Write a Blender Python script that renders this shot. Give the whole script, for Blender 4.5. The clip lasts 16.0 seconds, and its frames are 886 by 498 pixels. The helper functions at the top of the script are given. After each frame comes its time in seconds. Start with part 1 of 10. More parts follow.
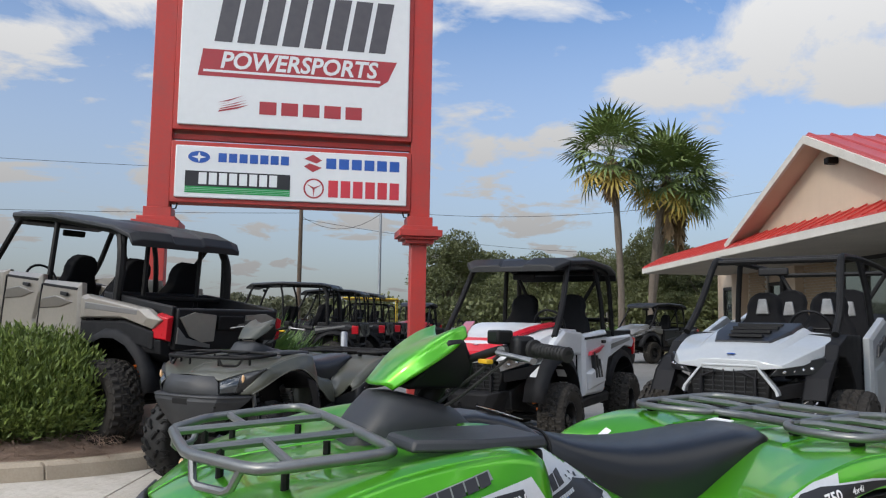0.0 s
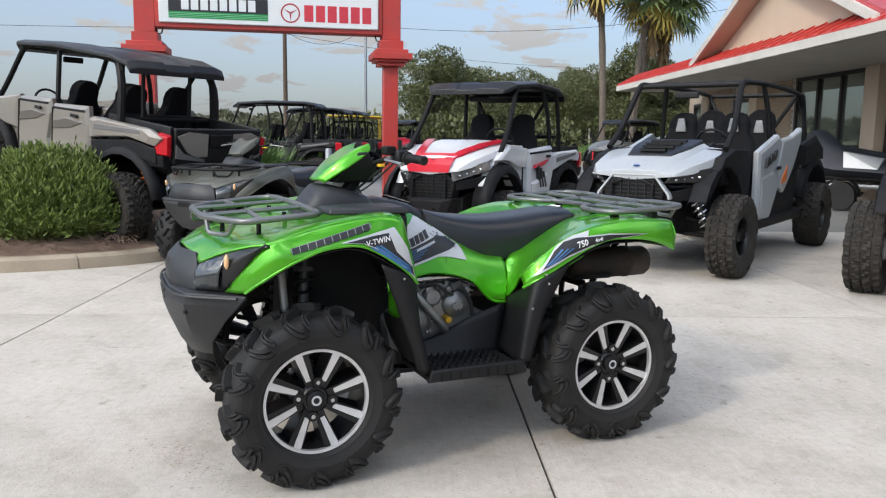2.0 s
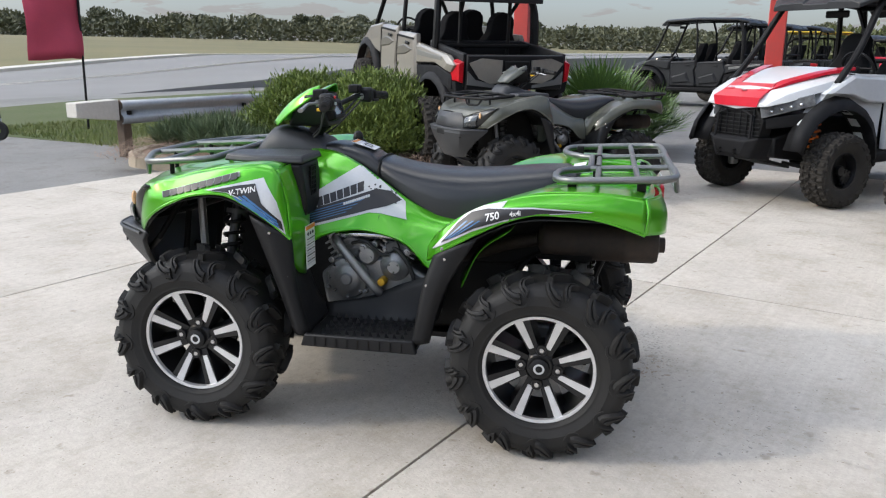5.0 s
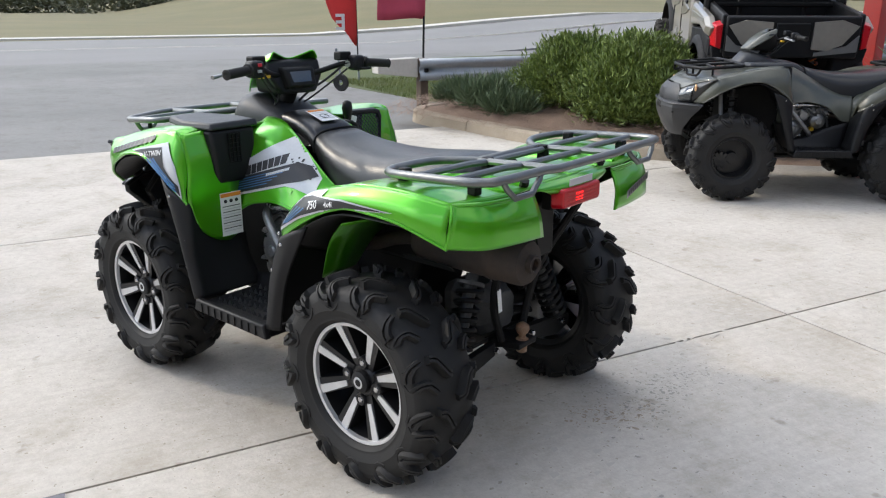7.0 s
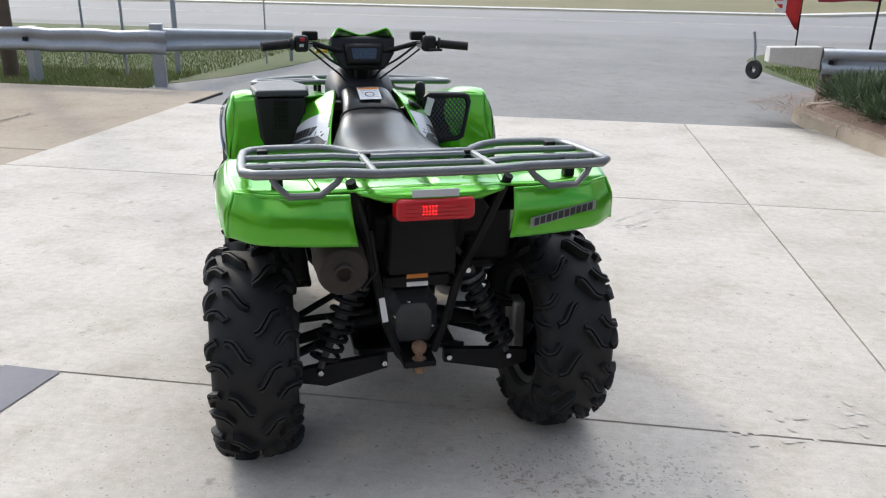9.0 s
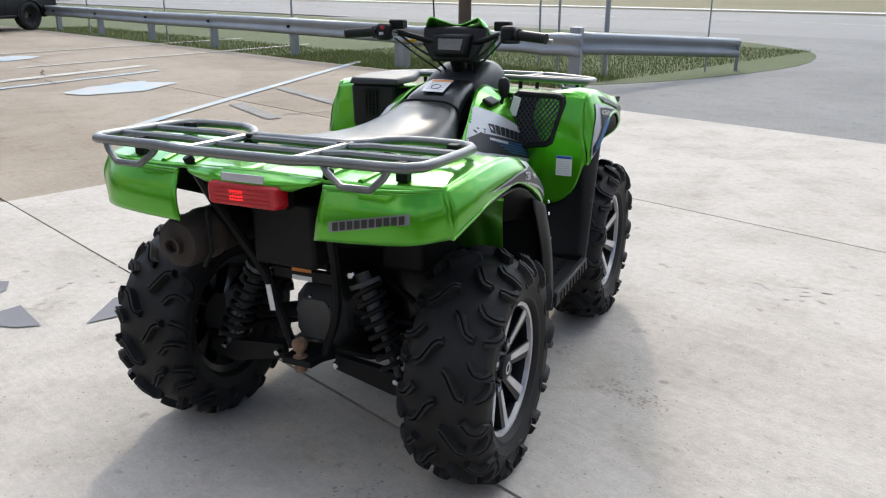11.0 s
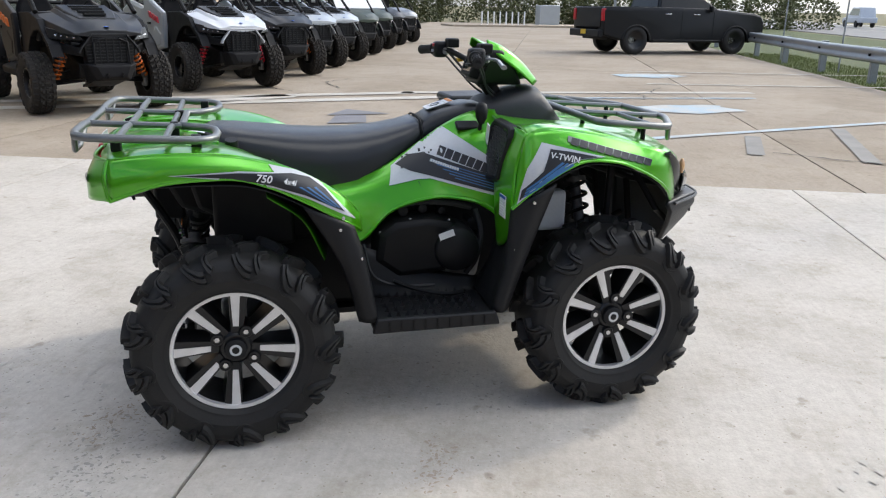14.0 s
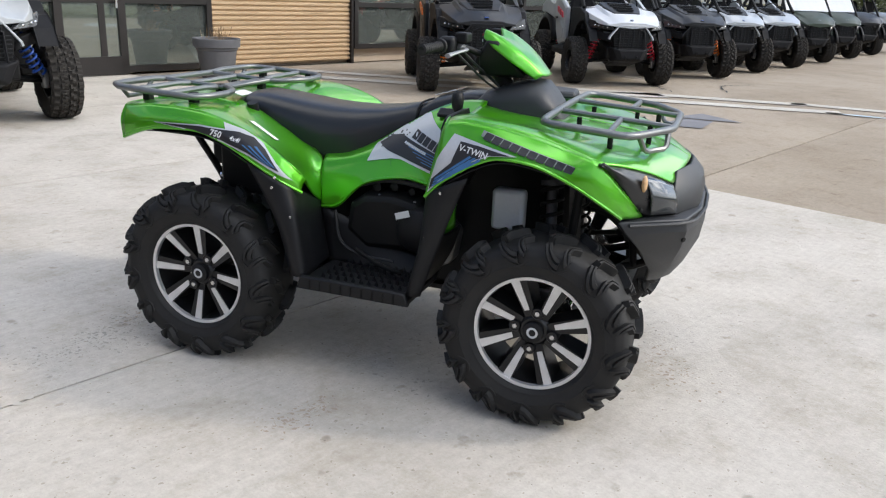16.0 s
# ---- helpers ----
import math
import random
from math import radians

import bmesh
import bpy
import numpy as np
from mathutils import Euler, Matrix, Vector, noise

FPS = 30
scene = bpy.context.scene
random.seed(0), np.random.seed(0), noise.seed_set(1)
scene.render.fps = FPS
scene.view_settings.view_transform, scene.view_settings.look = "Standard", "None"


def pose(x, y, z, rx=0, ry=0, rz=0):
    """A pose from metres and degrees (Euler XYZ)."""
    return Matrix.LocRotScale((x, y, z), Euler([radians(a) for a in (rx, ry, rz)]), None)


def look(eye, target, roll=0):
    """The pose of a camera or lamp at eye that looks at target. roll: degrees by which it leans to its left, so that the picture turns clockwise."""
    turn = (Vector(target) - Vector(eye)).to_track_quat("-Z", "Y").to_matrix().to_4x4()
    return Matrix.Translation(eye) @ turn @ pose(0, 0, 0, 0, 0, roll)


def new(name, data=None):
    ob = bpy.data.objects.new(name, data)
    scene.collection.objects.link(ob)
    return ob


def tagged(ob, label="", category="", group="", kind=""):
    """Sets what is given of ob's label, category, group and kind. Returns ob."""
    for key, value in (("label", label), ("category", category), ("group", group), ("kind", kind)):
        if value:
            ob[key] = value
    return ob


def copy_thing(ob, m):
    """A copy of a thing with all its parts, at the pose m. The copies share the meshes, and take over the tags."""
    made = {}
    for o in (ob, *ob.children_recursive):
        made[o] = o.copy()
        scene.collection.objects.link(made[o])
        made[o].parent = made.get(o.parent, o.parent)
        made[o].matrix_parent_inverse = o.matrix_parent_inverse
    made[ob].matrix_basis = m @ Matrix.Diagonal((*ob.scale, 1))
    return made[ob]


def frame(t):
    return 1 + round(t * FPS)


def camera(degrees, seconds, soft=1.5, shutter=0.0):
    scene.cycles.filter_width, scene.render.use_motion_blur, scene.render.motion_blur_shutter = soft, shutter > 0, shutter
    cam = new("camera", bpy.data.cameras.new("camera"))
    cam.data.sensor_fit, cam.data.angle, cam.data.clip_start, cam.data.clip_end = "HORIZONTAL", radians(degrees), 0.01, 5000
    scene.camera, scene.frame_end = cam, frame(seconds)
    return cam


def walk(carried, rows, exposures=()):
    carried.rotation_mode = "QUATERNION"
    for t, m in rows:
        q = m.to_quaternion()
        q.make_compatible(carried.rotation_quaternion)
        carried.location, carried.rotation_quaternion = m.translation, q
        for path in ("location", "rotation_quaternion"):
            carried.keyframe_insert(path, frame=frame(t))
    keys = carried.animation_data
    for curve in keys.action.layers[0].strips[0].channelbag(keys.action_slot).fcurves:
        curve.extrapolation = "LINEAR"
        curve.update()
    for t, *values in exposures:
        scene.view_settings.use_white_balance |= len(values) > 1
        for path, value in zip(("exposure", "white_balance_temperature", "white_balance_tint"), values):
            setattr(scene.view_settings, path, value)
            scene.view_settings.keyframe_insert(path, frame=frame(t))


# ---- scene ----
cam = camera(58.8, 16.0, 1.2)
PATH = [
    (0.0, look((1.146, 1.965, 1.260), (0.367, 0.132, 1.442), 0.89)),
    (0.5, look((1.278, 2.399, 1.244), (0.467, 0.572, 1.309), 0.98)),
    (1.0, look((1.349, 2.780, 1.217), (0.513, 0.964, 1.152), 1.03)),
    (1.5, look((1.437, 3.039, 1.234), (0.597, 1.234, 1.046), 0.99)),
    (2.0, look((1.338, 3.244, 1.277), (0.537, 1.433, 0.996), 0.71)),
    (2.5, look((1.093, 3.431, 1.292), (0.393, 1.589, 0.952), 0.51)),
    (3.0, look((0.776, 3.443, 1.318), (0.240, 1.553, 0.943), 0.44)),
    (3.5, look((0.419, 3.460, 1.335), (0.096, 1.528, 0.932), 0.39)),
    (4.0, look((0.034, 3.443, 1.359), (-0.055, 1.493, 0.924), 0.26)),
    (4.2, look((-0.133, 3.390, 1.371), (-0.125, 1.442, 0.917), 0.40)),
    (6.3, look((-1.824, 2.487, 1.404), (-0.869, 0.820, 0.846), 0.12)),
    (6.5, look((-1.957, 2.370, 1.410), (-0.915, 0.761, 0.839), 0.15)),
    (7.0, look((-2.247, 2.026, 1.422), (-0.996, 0.583, 0.829), 0.06)),
    (7.5, look((-2.522, 1.661, 1.428), (-1.080, 0.418, 0.815), -0.05)),
    (8.0, look((-2.706, 1.248, 1.425), (-1.098, 0.239, 0.796), -0.00)),
    (8.5, look((-2.844, 0.839, 1.434), (-1.104, 0.094, 0.788), 0.42)),
    (9.0, look((-2.962, 0.450, 1.454), (-1.128, 0.000, 0.796), 1.05)),
    (9.5, look((-2.926, 0.039, 1.447), (-1.046, -0.101, 0.781), 1.44)),
    (9.7, look((-2.910, -0.124, 1.443), (-1.026, -0.139, 0.775), 1.43)),
    (11.8, look((-2.141, -1.813, 1.352), (-0.633, -0.652, 0.739), -0.52)),
    (12.0, look((-2.013, -1.943, 1.357), (-0.571, -0.698, 0.749), -0.41)),
    (12.5, look((-1.710, -2.272, 1.339), (-0.454, -0.837, 0.736), -0.20)),
    (13.0, look((-1.372, -2.550, 1.333), (-0.337, -0.946, 0.734), 0.22)),
    (13.5, look((-0.998, -2.727, 1.356), (-0.220, -0.983, 0.762), 0.71)),
    (14.0, look((-0.596, -2.891, 1.363), (-0.109, -1.044, 0.771), 1.06)),
    (14.5, look((-0.170, -2.934, 1.361), (0.010, -1.034, 0.766), 1.52)),
    (15.0, look((0.256, -2.963, 1.361), (0.145, -1.059, 0.758), 1.90)),
    (15.5, look((0.696, -2.962, 1.364), (0.319, -1.096, 0.751), 2.24)),
    (16.0, look((1.133, -2.873, 1.376), (0.506, -1.080, 0.750), 2.46)),
]
# the phone opens up as the bright sky leaves the picture
walk(cam, PATH, [(0.0, -0.16), (1.0, 0.0), (2.5, 0.19), (4.0, 0.21), (6.5, 0.24), (9.5, 0.22), (12.0, 0.17), (16.0, 0.17)])

# ---- daylight: hazy sun from the road side, sky with broken cloud ----
SUN_DIR = Vector((0.94, 0.36, 0.66)).normalized()
sun = new("sun", bpy.data.lights.new("sun", "SUN"))
sun.data.energy, sun.data.angle, sun.data.color = 1.4, radians(4.0), (1.0, 0.88, 0.72)
sun.matrix_world = look(SUN_DIR * 30, (0, 0, 0))

world = bpy.data.worlds.new("world")
scene.world = world
world.use_nodes = True
wt = world.node_tree
wt.nodes.clear()


def wnode(kind, **props):
    n = wt.nodes.new(kind)
    for k, v in props.items():
        n.inputs[k].default_value = v
    return n


def wmath(op, a, b=None):
    n = wt.nodes.new("ShaderNodeMath")
    n.operation = op
    for i, s in enumerate((a, b)):
        if s is None:
            continue
        if isinstance(s, (int, float)):
            n.inputs[i].default_value = s
        else:
            wt.links.new(s, n.inputs[i])
    return n.outputs[0]


sky = wt.nodes.new("ShaderNodeTexSky")
sky.sky_type, sky.sun_disc = "NISHITA", False
sky.sun_elevation, sky.sun_rotation = math.asin(SUN_DIR.z), math.atan2(SUN_DIR.x, SUN_DIR.y)
sky.air_density, sky.dust_density, sky.ozone_density = 1.0, 1.2, 2.0
coord = wt.nodes.new("ShaderNodeTexCoord")
sep = wt.nodes.new("ShaderNodeSeparateXYZ")
wt.links.new(coord.outputs["Generated"], sep.inputs[0])
height = wmath("ADD", wmath("MAXIMUM", sep.outputs[2], 0.0), 0.16)
comb = wt.nodes.new("ShaderNodeCombineXYZ")
wt.links.new(wmath("DIVIDE", sep.outputs[0], height), comb.inputs[0])
wt.links.new(wmath("DIVIDE", sep.outputs[1], height), comb.inputs[1])
big = wnode("ShaderNodeTexNoise", Scale=1.9, Detail=9.0, Roughness=0.58, Distortion=0.35)
wt.links.new(comb.outputs[0], big.inputs["Vector"])
cover = wt.nodes.new("ShaderNodeValToRGB")
cover.color_ramp.elements[0].position, cover.color_ramp.elements[1].position = 0.475, 0.59
wt.links.new(big.outputs["Fac"], cover.inputs[0])
haze = wt.nodes.new("ShaderNodeMapRange")
haze.inputs["From Min"].default_value, haze.inputs["From Max"].default_value = 0.0, 0.40
haze.inputs["To Min"].default_value, haze.inputs["To Max"].default_value = 0.85, 0.0
wt.links.new(sep.outputs[2], haze.inputs[0])
amount = wmath("MAXIMUM", cover.outputs[0], haze.outputs[0])
cloudy = wt.nodes.new("ShaderNodeMixRGB")
# cloud and haze brighten towards the sun
dot = wt.nodes.new("ShaderNodeVectorMath")
dot.operation = "DOT_PRODUCT"
dot.inputs[1].default_value = SUN_DIR
wt.links.new(coord.outputs["Generated"], dot.inputs[0])
glare = wmath("ADD", wmath("MULTIPLY", wmath("POWER", wmath("MAXIMUM", dot.outputs["Value"], 0.0), 2.5), 3.7), 0.78)
tint = wt.nodes.new("ShaderNodeVectorMath")
tint.operation = "SCALE"
tint.inputs[0].default_value = (6.9, 6.95, 7.05)
# an overcast sky is brighter overhead than at the horizon
lift = wmath("ADD", wmath("MULTIPLY", wmath("MAXIMUM", sep.outputs[2], 0.0), 2.6), 0.43)
wt.links.new(wmath("MULTIPLY", glare, lift), tint.inputs["Scale"])
wt.links.new(tint.outputs[0], cloudy.inputs[2])
wt.links.new(amount, cloudy.inputs[0])
clear = wt.nodes.new("ShaderNodeVectorMath")
clear.operation = "MULTIPLY"
clear.inputs[1].default_value = (1.08, 1.32, 1.58)
wt.links.new(sky.outputs[0], clear.inputs[0])
wt.links.new(clear.outputs[0], cloudy.inputs[1])
back = wnode("ShaderNodeBackground", Strength=0.121)
wt.links.new(cloudy.outputs[0], back.inputs[0])
wout = wt.nodes.new("ShaderNodeOutputWorld")
wt.links.new(back.outputs[0], wout.inputs[0])


# ---- geometry helpers ----
class Geo:
    """Loose vertices and faces that become one mesh."""

    def __init__(self):
        self.v, self.f = [], []

    def add(self, vs, fs, m=None):
        o = len(self.v)
        self.v += [tuple(m @ Vector(p)) if m else tuple(p) for p in vs]
        self.f += [tuple(i + o for i in f) for f in fs]
        return self

    def join(self, other, m=None):
        return self.add(other.v, other.f, m)

    def box(self, c, s, m=None, taper=1.0):
        x, y, z = s[0] / 2, s[1] / 2, s[2] / 2
        k = taper
        vs = [(-x, -y, -z), (x, -y, -z), (x, y, -z), (-x, y, -z), (-x * k, -y * k, z), (x * k, -y * k, z), (x * k, y * k, z), (-x * k, y * k, z)]
        t = Matrix.Translation(c)
        return self.add(vs, [(3, 2, 1, 0), (4, 5, 6, 7), (0, 1, 5, 4), (1, 2, 6, 5), (2, 3, 7, 6), (3, 0, 4, 7)], t @ m if m else t)

    def rings(self, rows, closed=True, caps=True):
        """Skin over rows of equally many points."""
        o, n = len(self.v), len(rows[0])
        for r in rows:
            self.v += [tuple(p) for p in r]
        last = n if closed else n - 1
        for i in range(len(rows) - 1):
            for j in range(last):
                a, b = o + i * n + j, o + i * n + (j + 1) % n
                self.f.append((a, b, b + n, a + n))
        if caps and closed:
            self.f.append(tuple(o + j for j in reversed(range(n))))
            self.f.append(tuple(o + (len(rows) - 1) * n + j for j in range(n)))
        return self

    def tube(self, pts, r, seg=10, closed=False, flat=1.0):
        pts = [Vector(p) for p in pts]
        n = len(pts)
        up, rows = None, []
        for i, p in enumerate(pts):
            a = pts[i - 1] if (i or closed) else p
            b = pts[(i + 1) % n] if (i < n - 1 or closed) else p
            t = (b - a).normalized()
            if up is None:
                up = Vector((0, 0, 1)) if abs(t.z) < 0.9 else Vector((1, 0, 0))
            up = (up - t * up.dot(t)).normalized()
            side = t.cross(up)
            rr = r[i] if isinstance(r, (list, tuple)) else r
            rows.append([p + (side * math.cos(k * math.tau / seg) + up * math.sin(k * math.tau / seg) * flat) * rr for k in range(seg)])
        if closed:
            rows.append(rows[0])
            return self.rings(rows, True, False)
        return self.rings(rows)

    def lathe(self, prof, seg=32, m=None, closed=False):
        """Turn (radius, along) pairs round the local y axis."""
        g = Geo()
        rows = []
        for r, a in prof:
            rows.append([(r * math.cos(k * math.tau / seg), a, r * math.sin(k * math.tau / seg)) for k in range(seg)])
        if closed:
            rows.append(rows[0])
        g.rings(rows, True, not closed)
        return self.join(g, m)

    def prism(self, outline, a, b, axis="y", m=None):
        """An outline in the plane across axis, drawn out from a to b."""
        def at(p, t):
            return {"y": (p[0], t, p[1]), "x": (t, p[0], p[1]), "z": (p[0], p[1], t)}[axis]
        n = len(outline)
        vs = [at(p, a) for p in outline] + [at(p, b) for p in outline]
        fs = [tuple(range(n)), tuple(reversed(range(n, 2 * n)))] + [(i, i + n, (i + 1) % n + n, (i + 1) % n) for i in range(n)]
        return self.add(vs, fs, m)

    def ball(self, c, s, seg=14, rings=9):
        prof = [(max(1e-4, math.sin(math.pi * i / rings)), -math.cos(math.pi * i / rings)) for i in range(rings + 1)]
        return self.lathe(prof, seg, Matrix.Translation(c) @ Matrix.Diagonal((*((s, s, s) if isinstance(s, (int, float)) else s), 1)))

    def mirror(self):
        """Add the mirror image across y = 0."""
        g = Geo()
        g.v = [(x, -y, z) for x, y, z in self.v]
        g.f = [tuple(reversed(f)) for f in self.f]
        return self.join(g)

    def moved(self, m):
        return Geo().join(self, m)


def spline(pts, n):
    """n points on a smooth curve through pts."""
    pts = [Vector(p) for p in pts]
    if len(pts) == 2:
        return [pts[0].lerp(pts[1], i / (n - 1)) for i in range(n)]
    out, k = [], len(pts) - 1
    for i in range(n):
        t = i / (n - 1) * k
        j = min(int(t), k - 1)
        u = t - j
        p1, p2 = pts[j], pts[j + 1]
        p0 = pts[j - 1] if j else p1 * 2 - p2
        p3 = pts[j + 2] if j + 2 <= k else p2 * 2 - p1
        out.append(0.5 * (2 * p1 + (p2 - p0) * u + (2 * p0 - 5 * p1 + 4 * p2 - p3) * u * u + (3 * p1 - p0 - 3 * p2 + p3) * u ** 3))
    return out


def patch(rows, nu, nv):
    """A smooth sheet through rows of control points."""
    rows = [spline(r, nv) for r in rows]
    cols = [spline([r[j] for r in rows], nu) for j in range(nv)]
    return Geo().rings([[cols[j][i] for j in range(nv)] for i in range(nu)], False, False)


def mesh_of(geo, mat, smooth=40):
    me = bpy.data.meshes.new("mesh")
    me.from_pydata(geo.v, [], geo.f)
    me.validate()
    for m in mat if isinstance(mat, (list, tuple)) else (mat,):
        me.materials.append(m)
    b = bmesh.new()
    b.from_mesh(me)
    bmesh.ops.remove_doubles(b, verts=b.verts, dist=1e-5)
    bmesh.ops.recalc_face_normals(b, faces=b.faces)
    b.to_mesh(me)
    b.free()
    if smooth:
        me.shade_smooth()
        me.set_sharp_from_angle(angle=radians(smooth))
    return me


def part(name, geo, mat, parent=None, label="", smooth=40, bevel=0.0, thick=0.0, m=None):
    """One mesh object, under a thing or under a part."""
    me = geo if isinstance(geo, bpy.types.Mesh) else mesh_of(geo, mat, smooth)
    ob = new(name, me)
    if parent:
        ob.parent = parent
    if m:
        ob.matrix_basis = m
    if thick:
        s = ob.modifiers.new("thickness", "SOLIDIFY")
        s.thickness, s.offset = thick, -1
    if bevel:
        b = ob.modifiers.new("worn edges", "BEVEL")
        b.width, b.segments, b.limit_method, b.angle_limit = bevel, 2, "ANGLE", radians(38)
    return tagged(ob, label)


def thing(name, label, category, m=None, group="", kind=""):
    ob = new(name)
    ob.empty_display_size = 0.1
    if m:
        ob.matrix_basis = m
    return tagged(ob, label, category, group, kind)


def solo(name, geo, mat, label, category, m=None, group="", kind="", **k):
    return tagged(part(name, geo, mat, None, "", m=m, **k), label, category, group, kind)


def setting(name, geo, mat, label="", category="", m=None, **k):
    return tagged(part(name, geo, mat, None, "", m=m, **k), label, category, "", "structure")


# the lot's own grid: along the building, out from its eave
ALONG, OUT, ORIGIN = Vector((0.37, 0.929, 0)), Vector((0.929, -0.37, 0)), Vector((-9.1, -5.3, 0))
LOT = Matrix(((ALONG.x, OUT.x, 0, ORIGIN.x), (ALONG.y, OUT.y, 0, ORIGIN.y), (0, 0, 1, 0), (0, 0, 0, 1)))


def lot(u, v, z=0.0):
    return ORIGIN + ALONG * u + OUT * v + Vector((0, 0, z))


def lot_geo(g):
    return Geo().add([lot(*p) for p in g.v], [tuple(reversed(f)) for f in g.f])


# ---- materials ----
def surf(name, c1, c2=None, rough=0.6, metal=0.0, scale=8.0, fine=0.0, bump=0.0, coat=0.0, spread=0.35, rough_var=0.08, spec=0.5, ior=None, extra=None):
    """A surface with colour varied at two scales, uneven gloss and fine relief, in metres of the object."""
    m = bpy.data.materials.new(name)
    m.use_nodes = True
    t = m.node_tree
    p = t.nodes["Principled BSDF"]
    L = t.links.new
    co = t.nodes.new("ShaderNodeTexCoord")
    n1 = t.nodes.new("ShaderNodeTexNoise")
    n1.inputs["Scale"].default_value, n1.inputs["Detail"].default_value = scale, 6
    L(co.outputs["Object"], n1.inputs["Vector"])
    n2 = t.nodes.new("ShaderNodeTexNoise")
    n2.inputs["Scale"].default_value, n2.inputs["Detail"].default_value = fine or scale * 14, 3
    L(co.outputs["Object"], n2.inputs["Vector"])
    mixf = t.nodes.new("ShaderNodeMath")
    mixf.operation = "MULTIPLY_ADD"
    L(n2.outputs["Fac"], mixf.inputs[0])
    mixf.inputs[1].default_value = 0.4
    mul = t.nodes.new("ShaderNodeMath")
    mul.operation = "MULTIPLY"
    L(n1.outputs["Fac"], mul.inputs[0])
    mul.inputs[1].default_value = 0.6
    L(mul.outputs[0], mixf.inputs[2])
    ramp = t.nodes.new("ShaderNodeValToRGB")
    ramp.color_ramp.elements[0].position, ramp.color_ramp.elements[1].position = 0.5 - spread / 2, 0.5 + spread / 2
    c2 = c2 or tuple(x * 0.8 for x in c1)
    ramp.color_ramp.elements[0].color, ramp.color_ramp.elements[1].color = (*c2, 1), (*c1, 1)
    L(mixf.outputs[0], ramp.inputs[0])
    L(ramp.outputs[0], p.inputs["Base Color"])
    rr = t.nodes.new("ShaderNodeMapRange")
    rr.inputs["To Min"].default_value, rr.inputs["To Max"].default_value = max(0.02, rough - rough_var), min(1, rough + rough_var)
    L(n1.outputs["Fac"], rr.inputs[0])
    L(rr.outputs[0], p.inputs["Roughness"])
    p.inputs["Metallic"].default_value = metal
    p.inputs["Specular IOR Level"].default_value = spec
    if coat:
        p.inputs["Coat Weight"].default_value, p.inputs["Coat Roughness"].default_value = coat, 0.04
    if bump:
        b = t.nodes.new("ShaderNodeBump")
        b.inputs["Strength"].default_value, b.inputs["Distance"].default_value = 0.6, bump
        L(n2.outputs["Fac"], b.inputs["Height"])
        L(b.outputs[0], p.inputs["Normal"])
    if extra:
        extra(t, p, ramp, n1, n2, co)
    return m


def glass(name, tint=(0.8, 0.85, 0.85), rough=0.02, alpha=0.25):
    m = bpy.data.materials.new(name)
    m.use_nodes = True
    p = m.node_tree.nodes["Principled BSDF"]
    p.inputs["Base Color"].default_value = (*tint, 1)
    p.inputs["Roughness"].default_value, p.inputs["Transmission Weight"].default_value, p.inputs["IOR"].default_value = rough, 1.0, 1.1 if alpha else 1.45
    return m


def glow(name, col, strength, base=(0.3, 0.02, 0.02)):
    m = bpy.data.materials.new(name)
    m.use_nodes = True
    p = m.node_tree.nodes["Principled BSDF"]
    p.inputs["Base Color"].default_value = (*base, 1)
    p.inputs["Emission Color"].default_value, p.inputs["Emission Strength"].default_value = (*col, 1), strength
    p.inputs["Roughness"].default_value = 0.15
    return m


